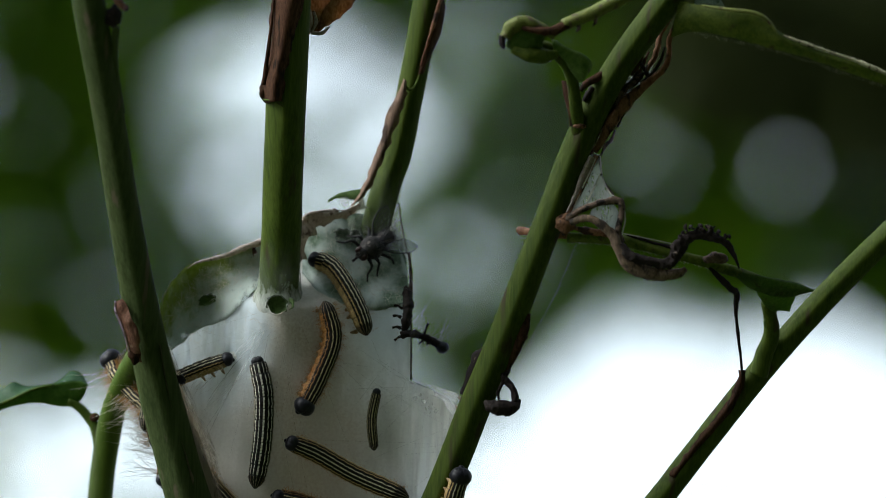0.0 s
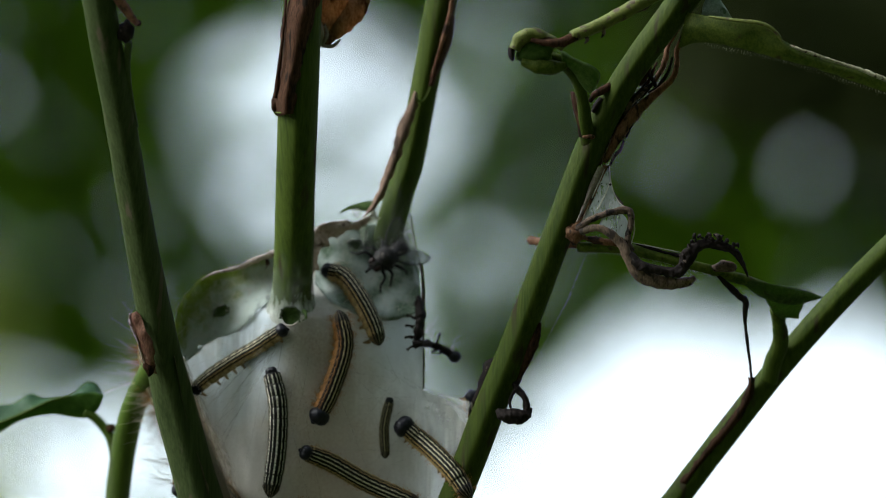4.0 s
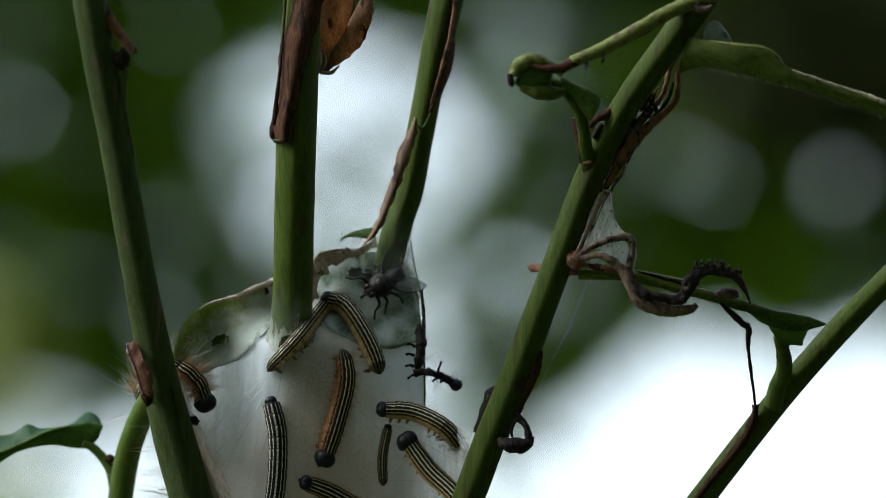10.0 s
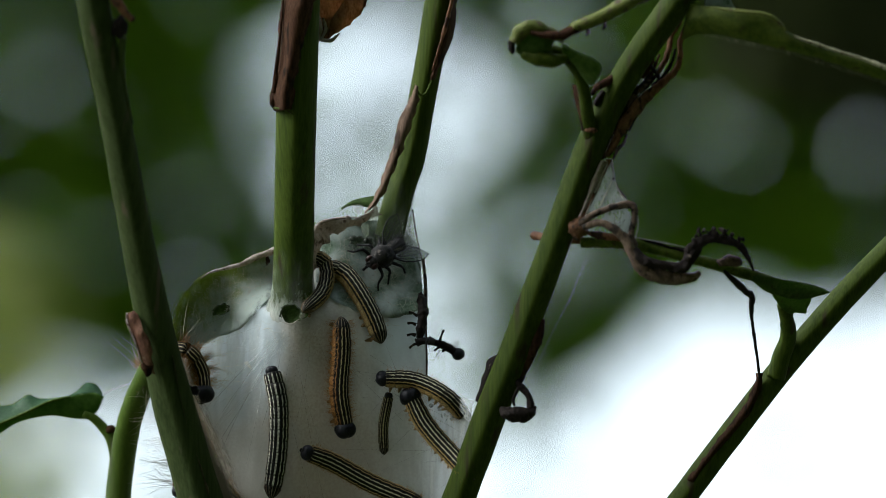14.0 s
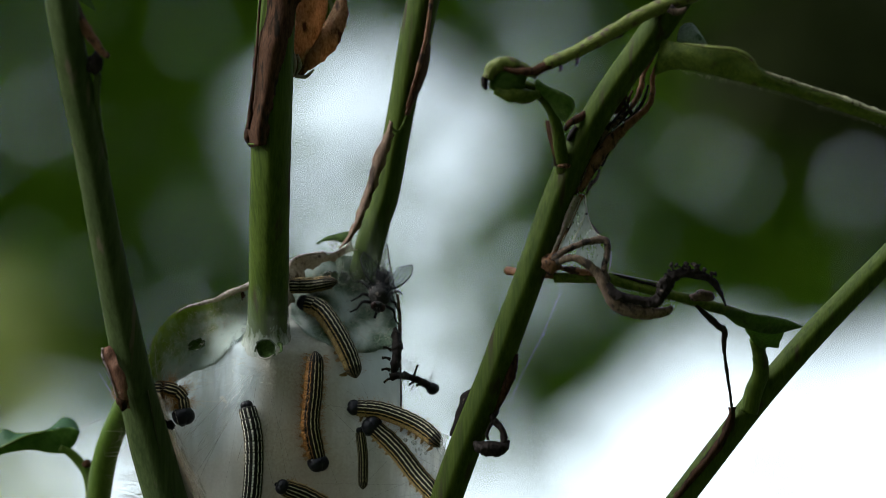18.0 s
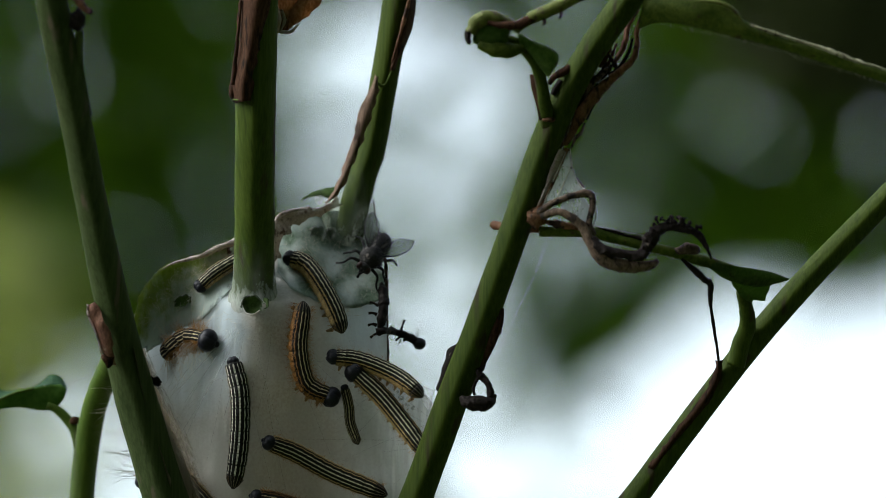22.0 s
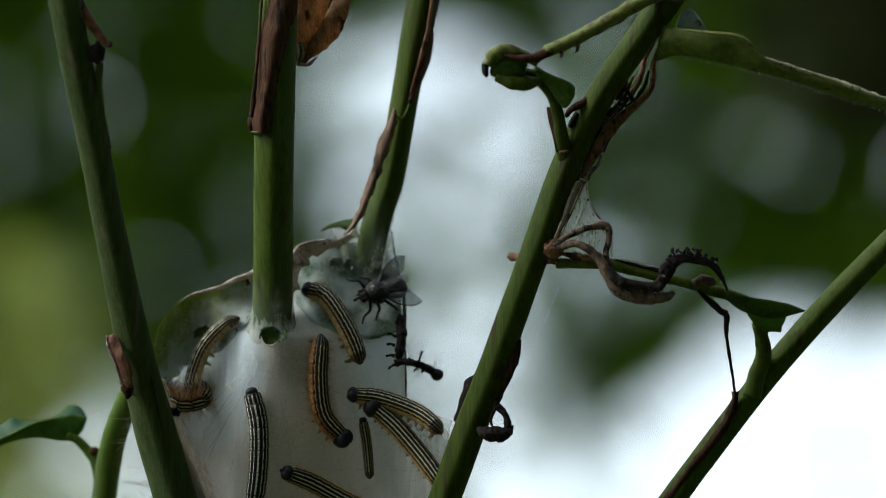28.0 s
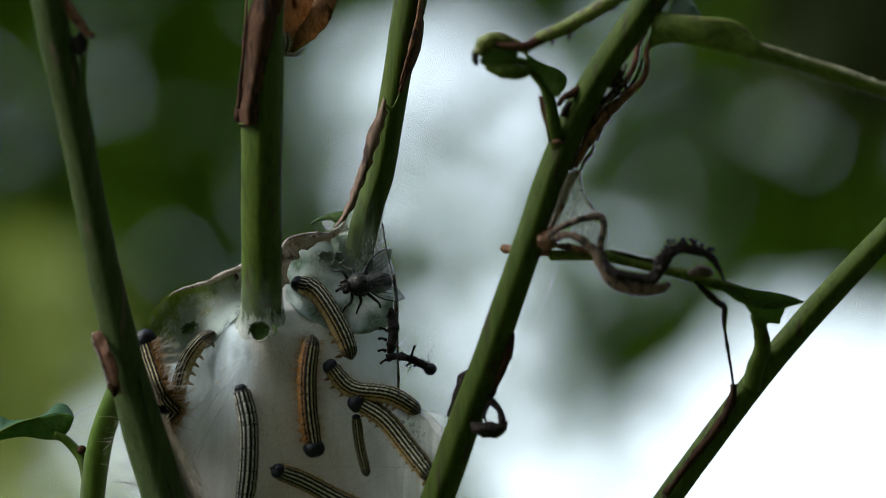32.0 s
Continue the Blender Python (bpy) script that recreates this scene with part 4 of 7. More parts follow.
blade(back_stem, "peeled_strip", [(17.4, 10.0, 54.0), (15.9, 9.6, 43.6), (15.0, 9.5, 38.0), (14.0, 9.6, 33.9), (12.8, 9.6, 29.5), (11.7, 9.8, 26.3)], [(18.4, 12.0, 54.1), (16.4, 11.5, 43.6), (15.6, 11.5, 38.0), (15.4, 11.5, 33.8), (14.1, 11.2, 30.1), (12.3, 10.4, 26.3)], BARK, "", 0.5, 0.3, 0.6, 0.35, 40, 7)
put(back_stem, "strip_edge", [(16.0, 9.4, 44.4), (15.0, 9.2, 37.9), (13.9, 9.2, 33.5), (12.0, 9.4, 27.5)], [0.25, 0.3, 0.3, 0.1], RUSSET, "", 7, 30, 0.3)
put(back_stem, "node_line", [(9.7, 9.6, 25.0), (10.4, 9.6, 24.1), (11.2, 9.7, 24.5), (12.0, 10.0, 26.3)], [0.12, 0.2, 0.18, 0.1], STEM, "", 7, 16, 0.2)

# slanting stem: curled leaf, long leaf, dry strands, withered twig
put(right_stem, "leaf_stalk", [(33.1, -8.5, 14.6), (33.8, -11.0, 17.7), (33.4, -13.0, 21.1), (33.0, -14.0, 23.9), (32.1, -15.5, 26.7), (29.8, -17.0, 29.2), (27.5, -18.0, 29.8)], [0.9, 1.05, 1.0, 0.9, 0.85, 0.85, 0.6], STEM, "", 12, 30, 0.08)
blade(right_stem, "leaf_lobe", [(29.8, -18.0, 30.6), (32.2, -18.0, 29.4), (34.5, -17.5, 28.3), (35.4, -17.0, 27.2), (35.1, -16.5, 25.8), (34.4, -16.0, 24.9)], [(30.2, -17.0, 28.6), (31.7, -17.0, 27.4), (32.7, -16.5, 26.0), (33.3, -16.0, 25.1), (33.8, -15.5, 24.6), (34.2, -15.5, 24.6)], LEAF, "puckered green leaf base", 0.35, 0.6, 1.0, 0.2, 24, 8)
put(right_stem, "curled_leaf", [(30.6, -18.0, 28.4), (28.6, -19.0, 28.1), (26.3, -19.5, 28.4), (24.4, -19.5, 29.0)], [0.5, 1.1, 1.05, 0.5], DOWNY_LEAF, "rolled-up green leaf end", 14, 26, 0.12)
put(right_stem, "curled_leaf", [(30.2, -19.0, 30.7), (28.3, -19.5, 32.0), (25.9, -20.0, 32.7), (24.2, -20.0, 32.0), (23.4, -20.0, 30.6)], [0.4, 0.75, 0.95, 1.05, 0.8], RIB, "", 14, 26, 0.25)
lump(right_stem, "roll_end", (23.0, -19.5, 30.3), (0.5, 0.9, 1.2), DARK_DRY, "dark open end of the rolled leaf", 0.4)
lump(right_stem, "roll_inside", (26.3, -19.4, 30.3), (2.7, 0.9, 1.55), LEAF, "", 0.45)
put(right_stem, "midrib", [(25.7, -20.8, 31.9), (27.9, -20.8, 31.5), (30.2, -20.5, 31.7), (31.9, -20.0, 32.5)], [0.3, 0.5, 0.7, 0.75], BARK, "brown withered midrib", 10, 24, 0.3)
put(right_stem, "midrib", [(31.4, -20.0, 32.4), (35.7, -19.5, 34.2), (39.7, -19.0, 36.3), (43.6, -18.0, 38.5), (47.6, -17.0, 40.4), (53.9, -16.0, 42.8), (61.9, -15.0, 46.7)], [0.85, 0.95, 1.0, 1.05, 1.15, 1.2, 1.2], RIB, "bare yellow-green leaf rib", 12, 50, 0.14)
part("rib_scraps", tubes(([(35.7, -19.5, 33.6), (35.9, -19.5, 32.8), (35.5, -19.5, 32.2)], [0.35, 0.3, 0.08]), ([(33.3, -19.8, 32.6), (33.6, -19.8, 31.9), (33.2, -19.8, 31.4)], [0.3, 0.3, 0.08]), ([(42.8, -18.5, 37.4), (42.0, -18.5, 36.5), (40.4, -18.5, 35.7)], [0.3, 0.3, 0.1]), ([(48.7, -18.0, 40.1), (49.9, -18.0, 39.5), (51.1, -18.0, 40.1)], [0.7, 0.6, 0.2]), sides=6, count=10, rough=0.4), DRY, right_stem, "ragged dry scraps on the rib")
blade(right_stem, "long_leaf", [(47.6, -15.0, 35.9), (50.2, -18.0, 35.3), (54.1, -20.0, 34.7), (57.5, -20.5, 34.2), (59.5, -20.5, 33.3), (60.8, -20.5, 31.8), (62.6, -20.0, 30.8), (66.9, -19.0, 29.2), (72.4, -18.5, 27.6), (77.1, -18.0, 25.8), (84.1, -17.0, 23.4), (95.1, -16.0, 19.5)], [(46.6, -13.0, 30.9), (49.1, -15.0, 31.6), (51.4, -17.0, 31.5), (54.4, -18.5, 30.8), (57.5, -19.0, 30.0), (60.6, -19.5, 29.1), (63.7, -19.5, 28.3), (67.7, -19.0, 27.1), (72.3, -18.5, 25.5), (77.0, -18.0, 23.9), (84.1, -17.0, 21.4), (95.1, -16.0, 17.8)], DOWNY_LEAF, "long narrow downy green leaf", 0.4, 0.4, 1.0, 0.15, 70, 10)
put(right_stem, "leaf_rim", [(50.6, -19.5, 35.1), (54.4, -21.0, 34.5), (57.9, -21.4, 34.0), (59.8, -21.2, 32.9), (60.8, -21.0, 31.4)], [0.18, 0.22, 0.28, 0.3, 0.2], RIB, "rolled leaf margin", 9, 30, 0.2)
put(right_stem, "withered_rim", [(60.4, -21.0, 31.4), (62.9, -20.5, 30.5), (66.9, -19.8, 29.2), (70.8, -19.3, 27.9), (74.3, -19.0, 26.6), (77.0, -18.6, 25.5), (82.5, -18.0, 23.9)], [0.15, 0.28, 0.2, 0.3, 0.36, 0.25, 0.15], PALE_RIM, "cream withered leaf margin", 8, 60, 0.5)
blade(right_stem, "leaf_flap", [(50.0, -14.0, 36.7), (50.6, -14.0, 37.8), (52.0, -14.0, 38.1), (53.1, -14.0, 36.8)], [(49.8, -15.0, 35.5), (51.1, -15.0, 35.4), (52.4, -15.0, 35.2), (54.2, -15.0, 34.8)], LEAF_PALE, "pale green upturned flap", 0.3, 0.4, 0.6)
def down(seed, points, way, count, length):
    """Fine downy hairs along a line."""
    bm, r, line = bmesh.new(), random.Random(seed), spline(points, 80)
    for k in range(count):
        p = line[r.randrange(80)]
        bristle(bm, p, Vector(way) + Vector((r.uniform(-0.6, 0.6), r.uniform(-0.4, 0.4), r.uniform(-0.3, 0.3))), length * r.uniform(0.4, 1.2), 0.022, Vector((r.uniform(-0.3, 0.3), 0, r.uniform(-0.2, 0.2))), 2)
    return bm


tagged(part("down", down(3, [(49.8, -17.0, 31.6), (57.5, -19.0, 29.9), (63.7, -19.5, 28.2), (72.3, -18.5, 25.4), (82.6, -17.0, 22.0)], (0, 0, -1), 200, 0.7), HAIR, right_stem, flat=True), kind="stuff")
put(right_stem, "dry_strand", [(36.2, -10.0, 14.9), (37.6, -10.5, 17.6), (39.4, -11.0, 20.4), (41.9, -11.0, 23.3), (44.4, -11.0, 25.3), (46.0, -11.0, 27.0), (46.5, -11.0, 28.9), (46.5, -11.0, 30.7), (47.6, -12.0, 33.0)], [0.35, 0.6, 0.9, 0.8, 0.6, 0.45, 0.4, 0.35, 0.4], RUSSET, "twisted russet strip of dead leaf", 8, 44, 0.35, 0.6)
put(right_stem, "dry_strand", [(43.2, -10.5, 26.2), (44.1, -10.5, 27.6), (44.9, -10.5, 29.4), (45.3, -10.5, 31.3), (46.5, -12.0, 33.6)], [0.3, 0.45, 0.4, 0.3, 0.4], RUSSET, "", 7, 22, 0.4)
put(right_stem, "dry_strand", [(41.0, -10.0, 25.9), (41.9, -10.0, 27.1), (42.5, -10.0, 28.2), (41.7, -9.5, 29.0)], [0.5, 0.6, 0.5, 0.2], BARK, "", 7, 22, 0.5)
put(right_stem, "dry_strand", [(43.2, -10.5, 26.2), (42.0, -10.5, 25.2), (40.6, -10.5, 24.1), (39.5, -10.5, 22.7), (38.5, -10.0, 21.0)], [0.2, 0.4, 0.5, 0.4, 0.3], DRY, "", 7, 26, 0.6)
put(right_stem, "dry_strand", [(39.7, -9.0, 22.8), (38.1, -9.0, 21.1), (36.9, -9.0, 18.9), (36.0, -9.0, 16.7), (35.6, -9.0, 14.5)], [0.45, 0.55, 0.5, 0.5, 0.3], BARK, "", 7, 28, 0.6)
put(right_stem, "dry_strand", [(39.0, -10.0, 18.0), (38.5, -10.0, 16.8), (37.6, -10.0, 15.8), (37.0, -10.0, 14.5)], [0.15, 0.3, 0.25, 0.2], DRY, "", 6, 20, 0.5)
put(right_stem, "dry_strand", [(45.9, -10.6, 29.7), (45.2, -10.6, 27.5), (44.0, -10.8, 25.8), (42.4, -10.8, 24.1), (40.4, -10.6, 21.0), (39.3, -10.2, 18.4)], [0.15, 0.25, 0.2, 0.25, 0.3, 0.15], DARK_DRY, "", 6, 34, 0.5)
put(right_stem, "dry_strand", [(41.7, -10.0, 28.6), (42.9, -10.4, 26.8), (43.5, -10.6, 25.4), (42.4, -10.6, 24.7)], [0.2, 0.3, 0.35, 0.15], DARK_DRY, "", 6, 24, 0.5)
put(right_stem, "dry_strand", [(38.9, -9.6, 22.0), (40.0, -10.0, 21.0), (39.2, -10.0, 19.2), (37.9, -10.0, 18.0), (37.4, -10.0, 16.1)], [0.2, 0.3, 0.25, 0.3, 0.15], DARK_DRY, "", 6, 30, 0.5)
def scraps(seed, points, count, spread, size):
    """A cluster of crumbled dry bits along a line."""
    bm, r, line = bmesh.new(), random.Random(seed), spline(points, 40)
    for k in range(count):
        p = line[r.randrange(40)] + Vector((r.gauss(0, spread), r.gauss(0, spread), r.gauss(0, spread)))
        ball(bm, p, (size * r.uniform(0.3, 1.2), size * r.uniform(0.3, 0.8), size * r.uniform(0.3, 1.2)), 7, 5, Euler((r.uniform(0, 3), r.uniform(0, 3), 0)).to_matrix().to_4x4(), 0.6)
    return bm


part("silk_web", ribbon([(40.3, -9.5, 25.5), (38.5, -9.2, 22.0), (36.6, -9.0, 18.5), (35.5, -9.4, 15.3)], [(45.1, -10.0, 28.2), (43.0, -10.0, 25.2), (40.0, -10.0, 21.3), (37.8, -10.0, 16.5)], 0.05, 40, 16, 0.8, 0.3, 3.0, 0.6), VEIL, right_stem, "torn silk caught between stem and dry leaf")
for k, (a, b) in enumerate((((45.1, -10.2, 30.6), (41.1, -10.2, 23.4)), ((43.7, -9.8, 29.0), (38.8, -9.8, 20.8)), ((42.2, -10.4, 26.2), (37.2, -10.0, 18.1)), ((40.6, -9.6, 24.7), (36.3, -9.6, 16.3)))):
    c = (Vector(a) + Vector(b)) / 2 + Vector((0.9 - 0.6 * k, -0.3, 0.5 * (-1) ** k))
    put(right_stem, "dry_strand", [a, tuple(c), b], [0.12, 0.3, 0.22, 0.1], (DARK_DRY, BARK)[k % 2], "", 7, 30, 0.7)
tagged(part("crumbs", scraps(4, [(41.7, -10.0, 25.5), (39.7, -10.0, 23.1), (37.7, -9.5, 20.0), (36.0, -9.5, 16.5)], 46, 0.45, 0.32), DRY, right_stem, "crumbled dry bits caught in silk"), kind="stuff")
tagged(part("silk_tufts", scraps(5, [(42.9, -10.0, 27.4), (40.9, -10.0, 24.7), (38.5, -9.8, 20.8), (36.4, -10.0, 15.7)], 26, 0.5, 0.3), VEIL, right_stem, "white tufts of silk"), kind="stuff")
tagged(part("down", down(14, [(33.4, -10.0, 2.0), (31.0, -9.0, -4.0), (27.9, -8.0, -10.0), (25.6, -7.0, -15.0)], (0.8, -0.2, -0.3), 150, 0.5), HAIR, right_stem, flat=True), kind="stuff")
lump(right_stem, "node_scar", (34.0, -12.6, 18.5), (1.0, 0.5, 0.35), RUSSET, "pale brown ring scar", 0.3)
blade(right_stem, "dry_sheath", [(31.4, -12.5, 24.9), (31.7, -12.8, 22.8), (32.3, -12.8, 20.4), (32.6, -12.0, 18.5)], [(32.2, -13.0, 24.8), (32.7, -13.4, 22.8), (33.1, -13.2, 20.4), (33.3, -12.4, 18.5)], BARK, "", 0.35, 0.3, 0.2)
put(right_stem, "dry_sheath", [(38.1, -12.0, 26.7), (36.5, -12.5, 25.3), (34.9, -13.0, 24.5), (34.1, -13.0, 23.4)], [0.3, 0.6, 0.55, 0.3], BARK, "", 8, 20, 0.35)
put(right_stem, "dry_sheath", [(35.9, -12.0, 23.9), (35.1, -12.0, 22.9), (34.5, -12.0, 22.0)], [0.5, 0.45, 0.3], DARK_DRY, "", 8, 16, 0.4)
put(right_stem, "strand", [(36.4, -10.0, 14.5), (35.6, -10.2, 12.6), (34.3, -10.8, 9.8), (32.9, -11.4, 7.1), (31.9, -12.0, 5.4)], [0.4, 0.3, 0.35, 0.35, 0.6], RUSSET, "dry brown strand", 7, 34, 0.3)
put(right_stem, "strand", [(36.7, -10.0, 14.5), (37.0, -10.0, 12.5), (37.6, -10.5, 10.6), (38.7, -11.0, 9.0)], [0.2, 0.1, 0.1, 0.2], DRY, "", 6, 26, 0.3)
part("silk_web", ribbon([(35.8, -10.0, 14.8), (34.8, -10.6, 11.8), (33.5, -11.0, 9.0), (32.5, -11.6, 6.5)], [(36.9, -10.0, 14.5), (37.3, -10.4, 11.4), (38.3, -11.0, 9.2), (38.8, -11.4, 8.2)], 0.05, 30, 16, 0.4), WEB, right_stem, "thin silk web across the fork")
part("silk_web", ribbon([(35.8, -12.8, 7.3), (38.2, -12.8, 7.9), (39.5, -12.8, 6.2), (39.2, -12.9, 4.0)], [(35.2, -13.2, 5.8), (36.8, -13.4, 5.1), (38.2, -13.4, 3.8), (39.1, -13.3, 2.4)], 0.05, 24, 12, 0.3), WEB, right_stem)
part("silk_web", ribbon([(35.3, -10.8, 14.4), (34.1, -11.0, 11.8), (33.2, -11.4, 9.2), (32.0, -12.0, 6.4)], [(36.1, -10.4, 14.2), (35.2, -10.6, 12.0), (34.1, -11.0, 9.4), (32.7, -11.6, 6.8)], 0.06, 30, 8, 0.12, 0.2, 2.0, 0.12), SILK_BROWN, right_stem, "grubby silk between stem and strand")
for line in ([(36.9, -10.3, 14.4), (37.2, -10.6, 11.6), (38.1, -11.2, 9.4), (39.4, -12.4, 8.3)], [(36.4, -10.3, 14.4), (35.2, -10.8, 11.6), (34.0, -11.2, 9.0), (33.0, -11.8, 6.6)], [(37.1, -10.5, 12.4), (36.2, -11.0, 10.2), (35.0, -11.8, 8.0)], [(40.1, -13.0, 7.4), (40.3, -13.0, 5.4), (39.8, -13.0, 3.2)]):
    put(right_stem, "silk_thread", line, [0.07, 0.10, 0.09, 0.12], HAIR, "", 5, 20, 0.4)
tagged(part("silk_specks", scraps(18, [(36.6, -10.6, 13.0), (36.2, -11.0, 11.0), (36.0, -11.4, 9.4), (37.8, -13.2, 6.6), (38.6, -13.3, 5.0)], 9, 0.3, 0.14), DARK_DRY, right_stem, "dark specks caught in the web"), kind="stuff")
lump(right_stem, "joint", (32.0, -11.6, 4.9), (1.4, 1.1, 1.35), RUSSET, "orange-brown leaf joint", 0.45)
put(right_stem, "twig_stub", [(32.3, -8.0, 3.5), (29.6, -5.0, 3.5), (26.9, 2.0, 3.9), (26.1, 4.0, 4.0)], [0.7, 0.55, 0.5, 0.65], RUSSET, "broken brown twig stub", 9, 26, 0.3)
put(right_stem, "withered_stalk", [(32.3, -12.0, 5.4), (33.5, -12.8, 6.5), (35.8, -13.0, 7.5), (38.4, -13.0, 8.2), (39.7, -13.0, 7.9), (39.8, -13.0, 6.2), (39.3, -13.0, 4.0), (39.8, -12.8, 2.3)], [0.65, 0.48, 0.45, 0.5, 0.52, 0.42, 0.48, 0.55], DRY, "grey withered looping stalk", 9, 60, 0.3)
put(right_stem, "withered_stalk", [(32.7, -12.5, 5.2), (35.0, -13.4, 5.7), (37.0, -13.6, 4.8), (38.5, -13.6, 3.4), (39.4, -13.6, 1.5), (40.7, -13.4, -0.6), (42.8, -13.2, -1.7), (45.5, -13.0, -2.2), (47.9, -13.0, -1.9), (48.8, -13.0, -1.3)], [0.55, 0.48, 0.6, 0.68, 0.78, 0.9, 0.98, 0.95, 0.8, 0.35], DEAD_STALK, "curled brown dead stalk", 10, 70, 0.25, 0.8)
put(right_stem, "shrivelled_leaf", [(39.4, -13.5, 2.3), (40.8, -14.0, 0.5), (43.2, -14.0, -0.1), (45.5, -14.0, -0.6), (46.9, -14.0, -0.0), (47.8, -14.0, 1.7), (48.9, -14.0, 2.9), (50.7, -14.0, 3.4), (52.8, -14.0, 3.0), (54.6, -13.8, 2.0), (55.6, -13.5, 0.3), (56.2, -13.0, -1.3)], [0.4, 0.7, 0.65, 0.6, 0.85, 0.95, 0.8, 0.6, 0.6, 0.45, 0.3, 0.12], DARK_DRY, "black shrivelled leaf remains", 18, 110, 0.5)
tagged(part("down", down(6, [(40.1, -13.5, 1.1), (45.5, -14.0, -0.6), (47.9, -14.0, 2.1), (51.1, -14.0, 3.4), (54.6, -13.8, 2.0)], (0, -0.3, 0.6), 160, 0.55), HAIR, right_stem, flat=True), kind="stuff")
tagged(part("withered_fringe", scraps(8, [(46.9, -14.3, 0.9), (48.0, -14.5, 2.9), (49.4, -14.6, 4.2), (51.4, -14.5, 4.3), (53.4, -14.4, 3.6), (54.9, -14.2, 2.4)], 44, 0.22, 0.42), DARK_DRY, right_stem, "black crumpled leaf fringe"), kind="stuff")
put(right_stem, "leaf_rib", [(32.4, -10.0, 3.0), (35.4, -10.5, 2.9), (39.3, -11.0, 2.7), (43.3, -11.5, 1.8), (47.2, -11.5, 0.7), (51.1, -11.0, -0.3), (55.1, -9.0, -1.5), (59.2, -6.0, -2.5)], [0.7, 0.75, 0.8, 0.75, 0.7, 0.75, 0.8, 0.4], DOWNY_LEAF, "downy green rib of a nibbled leaf", 12, 60, 0.09)
tagged(part("down", down(17, [(33.0, -11.0, 2.4), (37.4, -11.2, 2.2), (43.3, -11.8, 1.2), (49.2, -11.6, -0.4), (53.0, -10.6, -1.4)], (0.1, -0.3, -0.9), 260, 0.5), HAIR, right_stem, flat=True), kind="stuff")
put(right_stem, "withered_edge", [(40.6, -11.4, 3.4), (42.6, -11.8, 2.8), (44.6, -12.0, 2.2), (46.4, -12.0, 1.8), (48.6, -11.9, 1.2)], [0.12, 0.26, 0.2, 0.3, 0.12], DARK_DRY, "black withered edge of the rib", 7, 40, 0.6)
put(right_stem, "silk_thread", [(39.4, -11.5, 3.7), (42.0, -12.0, 3.2), (44.8, -12.2, 2.6), (48.2, -12.2, 1.9)], [0.05, 0.07, 0.06, 0.05], HAIR, "", 5, 24, 0.3)
put(right_stem, "rib_edge", [(33.2, -11.2, 4.3), (35.0, -11.6, 4.0), (36.8, -11.8, 3.6), (38.4, -11.8, 3.2)], [0.25, 0.55, 0.5, 0.15], RUSSET, "dry russet scale on the rib", 9, 24, 0.3)
lump(right_stem, "gall", (52.8, -12.0, 0.2), (1.5, 0.9, 0.8), DRY, "small rough gall", 0.6)
blade(right_stem, "nibbled_leaf", [(48.8, -11.0, 0.5), (54.3, -9.5, -1.0), (58.3, -7.5, -2.0), (62.4, -5.0, -2.8), (65.2, -3.5, -3.4), (67.4, -2.0, -4.3)], [(49.2, -11.0, -0.2), (53.5, -9.5, -1.7), (56.1, -8.0, -2.6), (58.4, -6.0, -4.2), (62.8, -4.5, -5.4), (67.3, -2.0, -4.5)], LEAF, "nibbled green leaf with a notched edge", 0.35, 0.4, 0.4, 0.1, 40, 9)
blade(right_stem, "nibbled_leaf", [(57.2, -6.5, -2.9), (59.0, -5.0, -4.4), (60.2, -3.5, -6.4), (60.5, -2.0, -8.8), (60.6, -0.5, -10.8)], [(67.1, -2.4, -4.4), (65.2, -2.6, -5.0), (64.3, -2.4, -6.1), (64.0, -2.2, -7.4), (62.5, -2.0, -7.2), (62.1, -1.4, -8.4), (62.3, -0.5, -10.0)], LEAF, "", 0.35, 0.3, 0.3, 0.45, 30, 10)
put(right_stem, "dangling_strand", [(52.1, -11.0, -1.1), (53.9, -10.0, -2.8), (55.2, -9.0, -4.0), (56.1, -8.0, -4.9), (56.1, -6.5, -7.1), (56.5, -4.0, -9.9), (57.0, -2.0, -13.1), (57.3, -0.6, -15.4), (57.4, 0.3, -16.6)], [0.3, 0.45, 0.55, 0.4, 0.2, 0.27, 0.2, 0.2, 0.15], DARK_DRY, "thin black dangling leaf thread", 8, 60, 0.4)
blade(right_stem, "dry_flap", [(22.5, -4.5, -9.6), (20.7, -4.0, -12.2), (19.0, -3.5, -13.9), (18.4, -3.5, -16.2), (17.5, -3.0, -19.0)], [(22.8, -4.5, -11.2), (21.3, -4.2, -13.7), (20.1, -4.0, -15.5), (19.1, -3.8, -17.3), (17.9, -3.0, -19.2)], DARK_DRY, "dark dry flap along the stem", 0.4, 0.5, 0.2, 0.3)
# bulge of the stem, its shade put in as dark brown colour
put(right_stem, "dark_callus", [(27.0, -8.0, -7.6), (26.1, -7.5, -10.8), (24.9, -6.5, -13.5), (23.8, -6.0, -15.9)], [0.4, 0.75, 0.7, 0.3], BARK, "", 9, 26, 0.3)
put(right_stem, "dead_curl", [(20.9, -6.6, -19.9), (21.8, -6.8, -20.6), (23.2, -7.0, -20.9), (24.6, -7.0, -20.8), (25.4, -6.9, -20.3), (25.9, -6.8, -19.7)], [0.25, 0.95, 1.15, 1.1, 0.75, 0.15], DARK_DRY, "black curled dead leaf", 12, 40, 0.35)
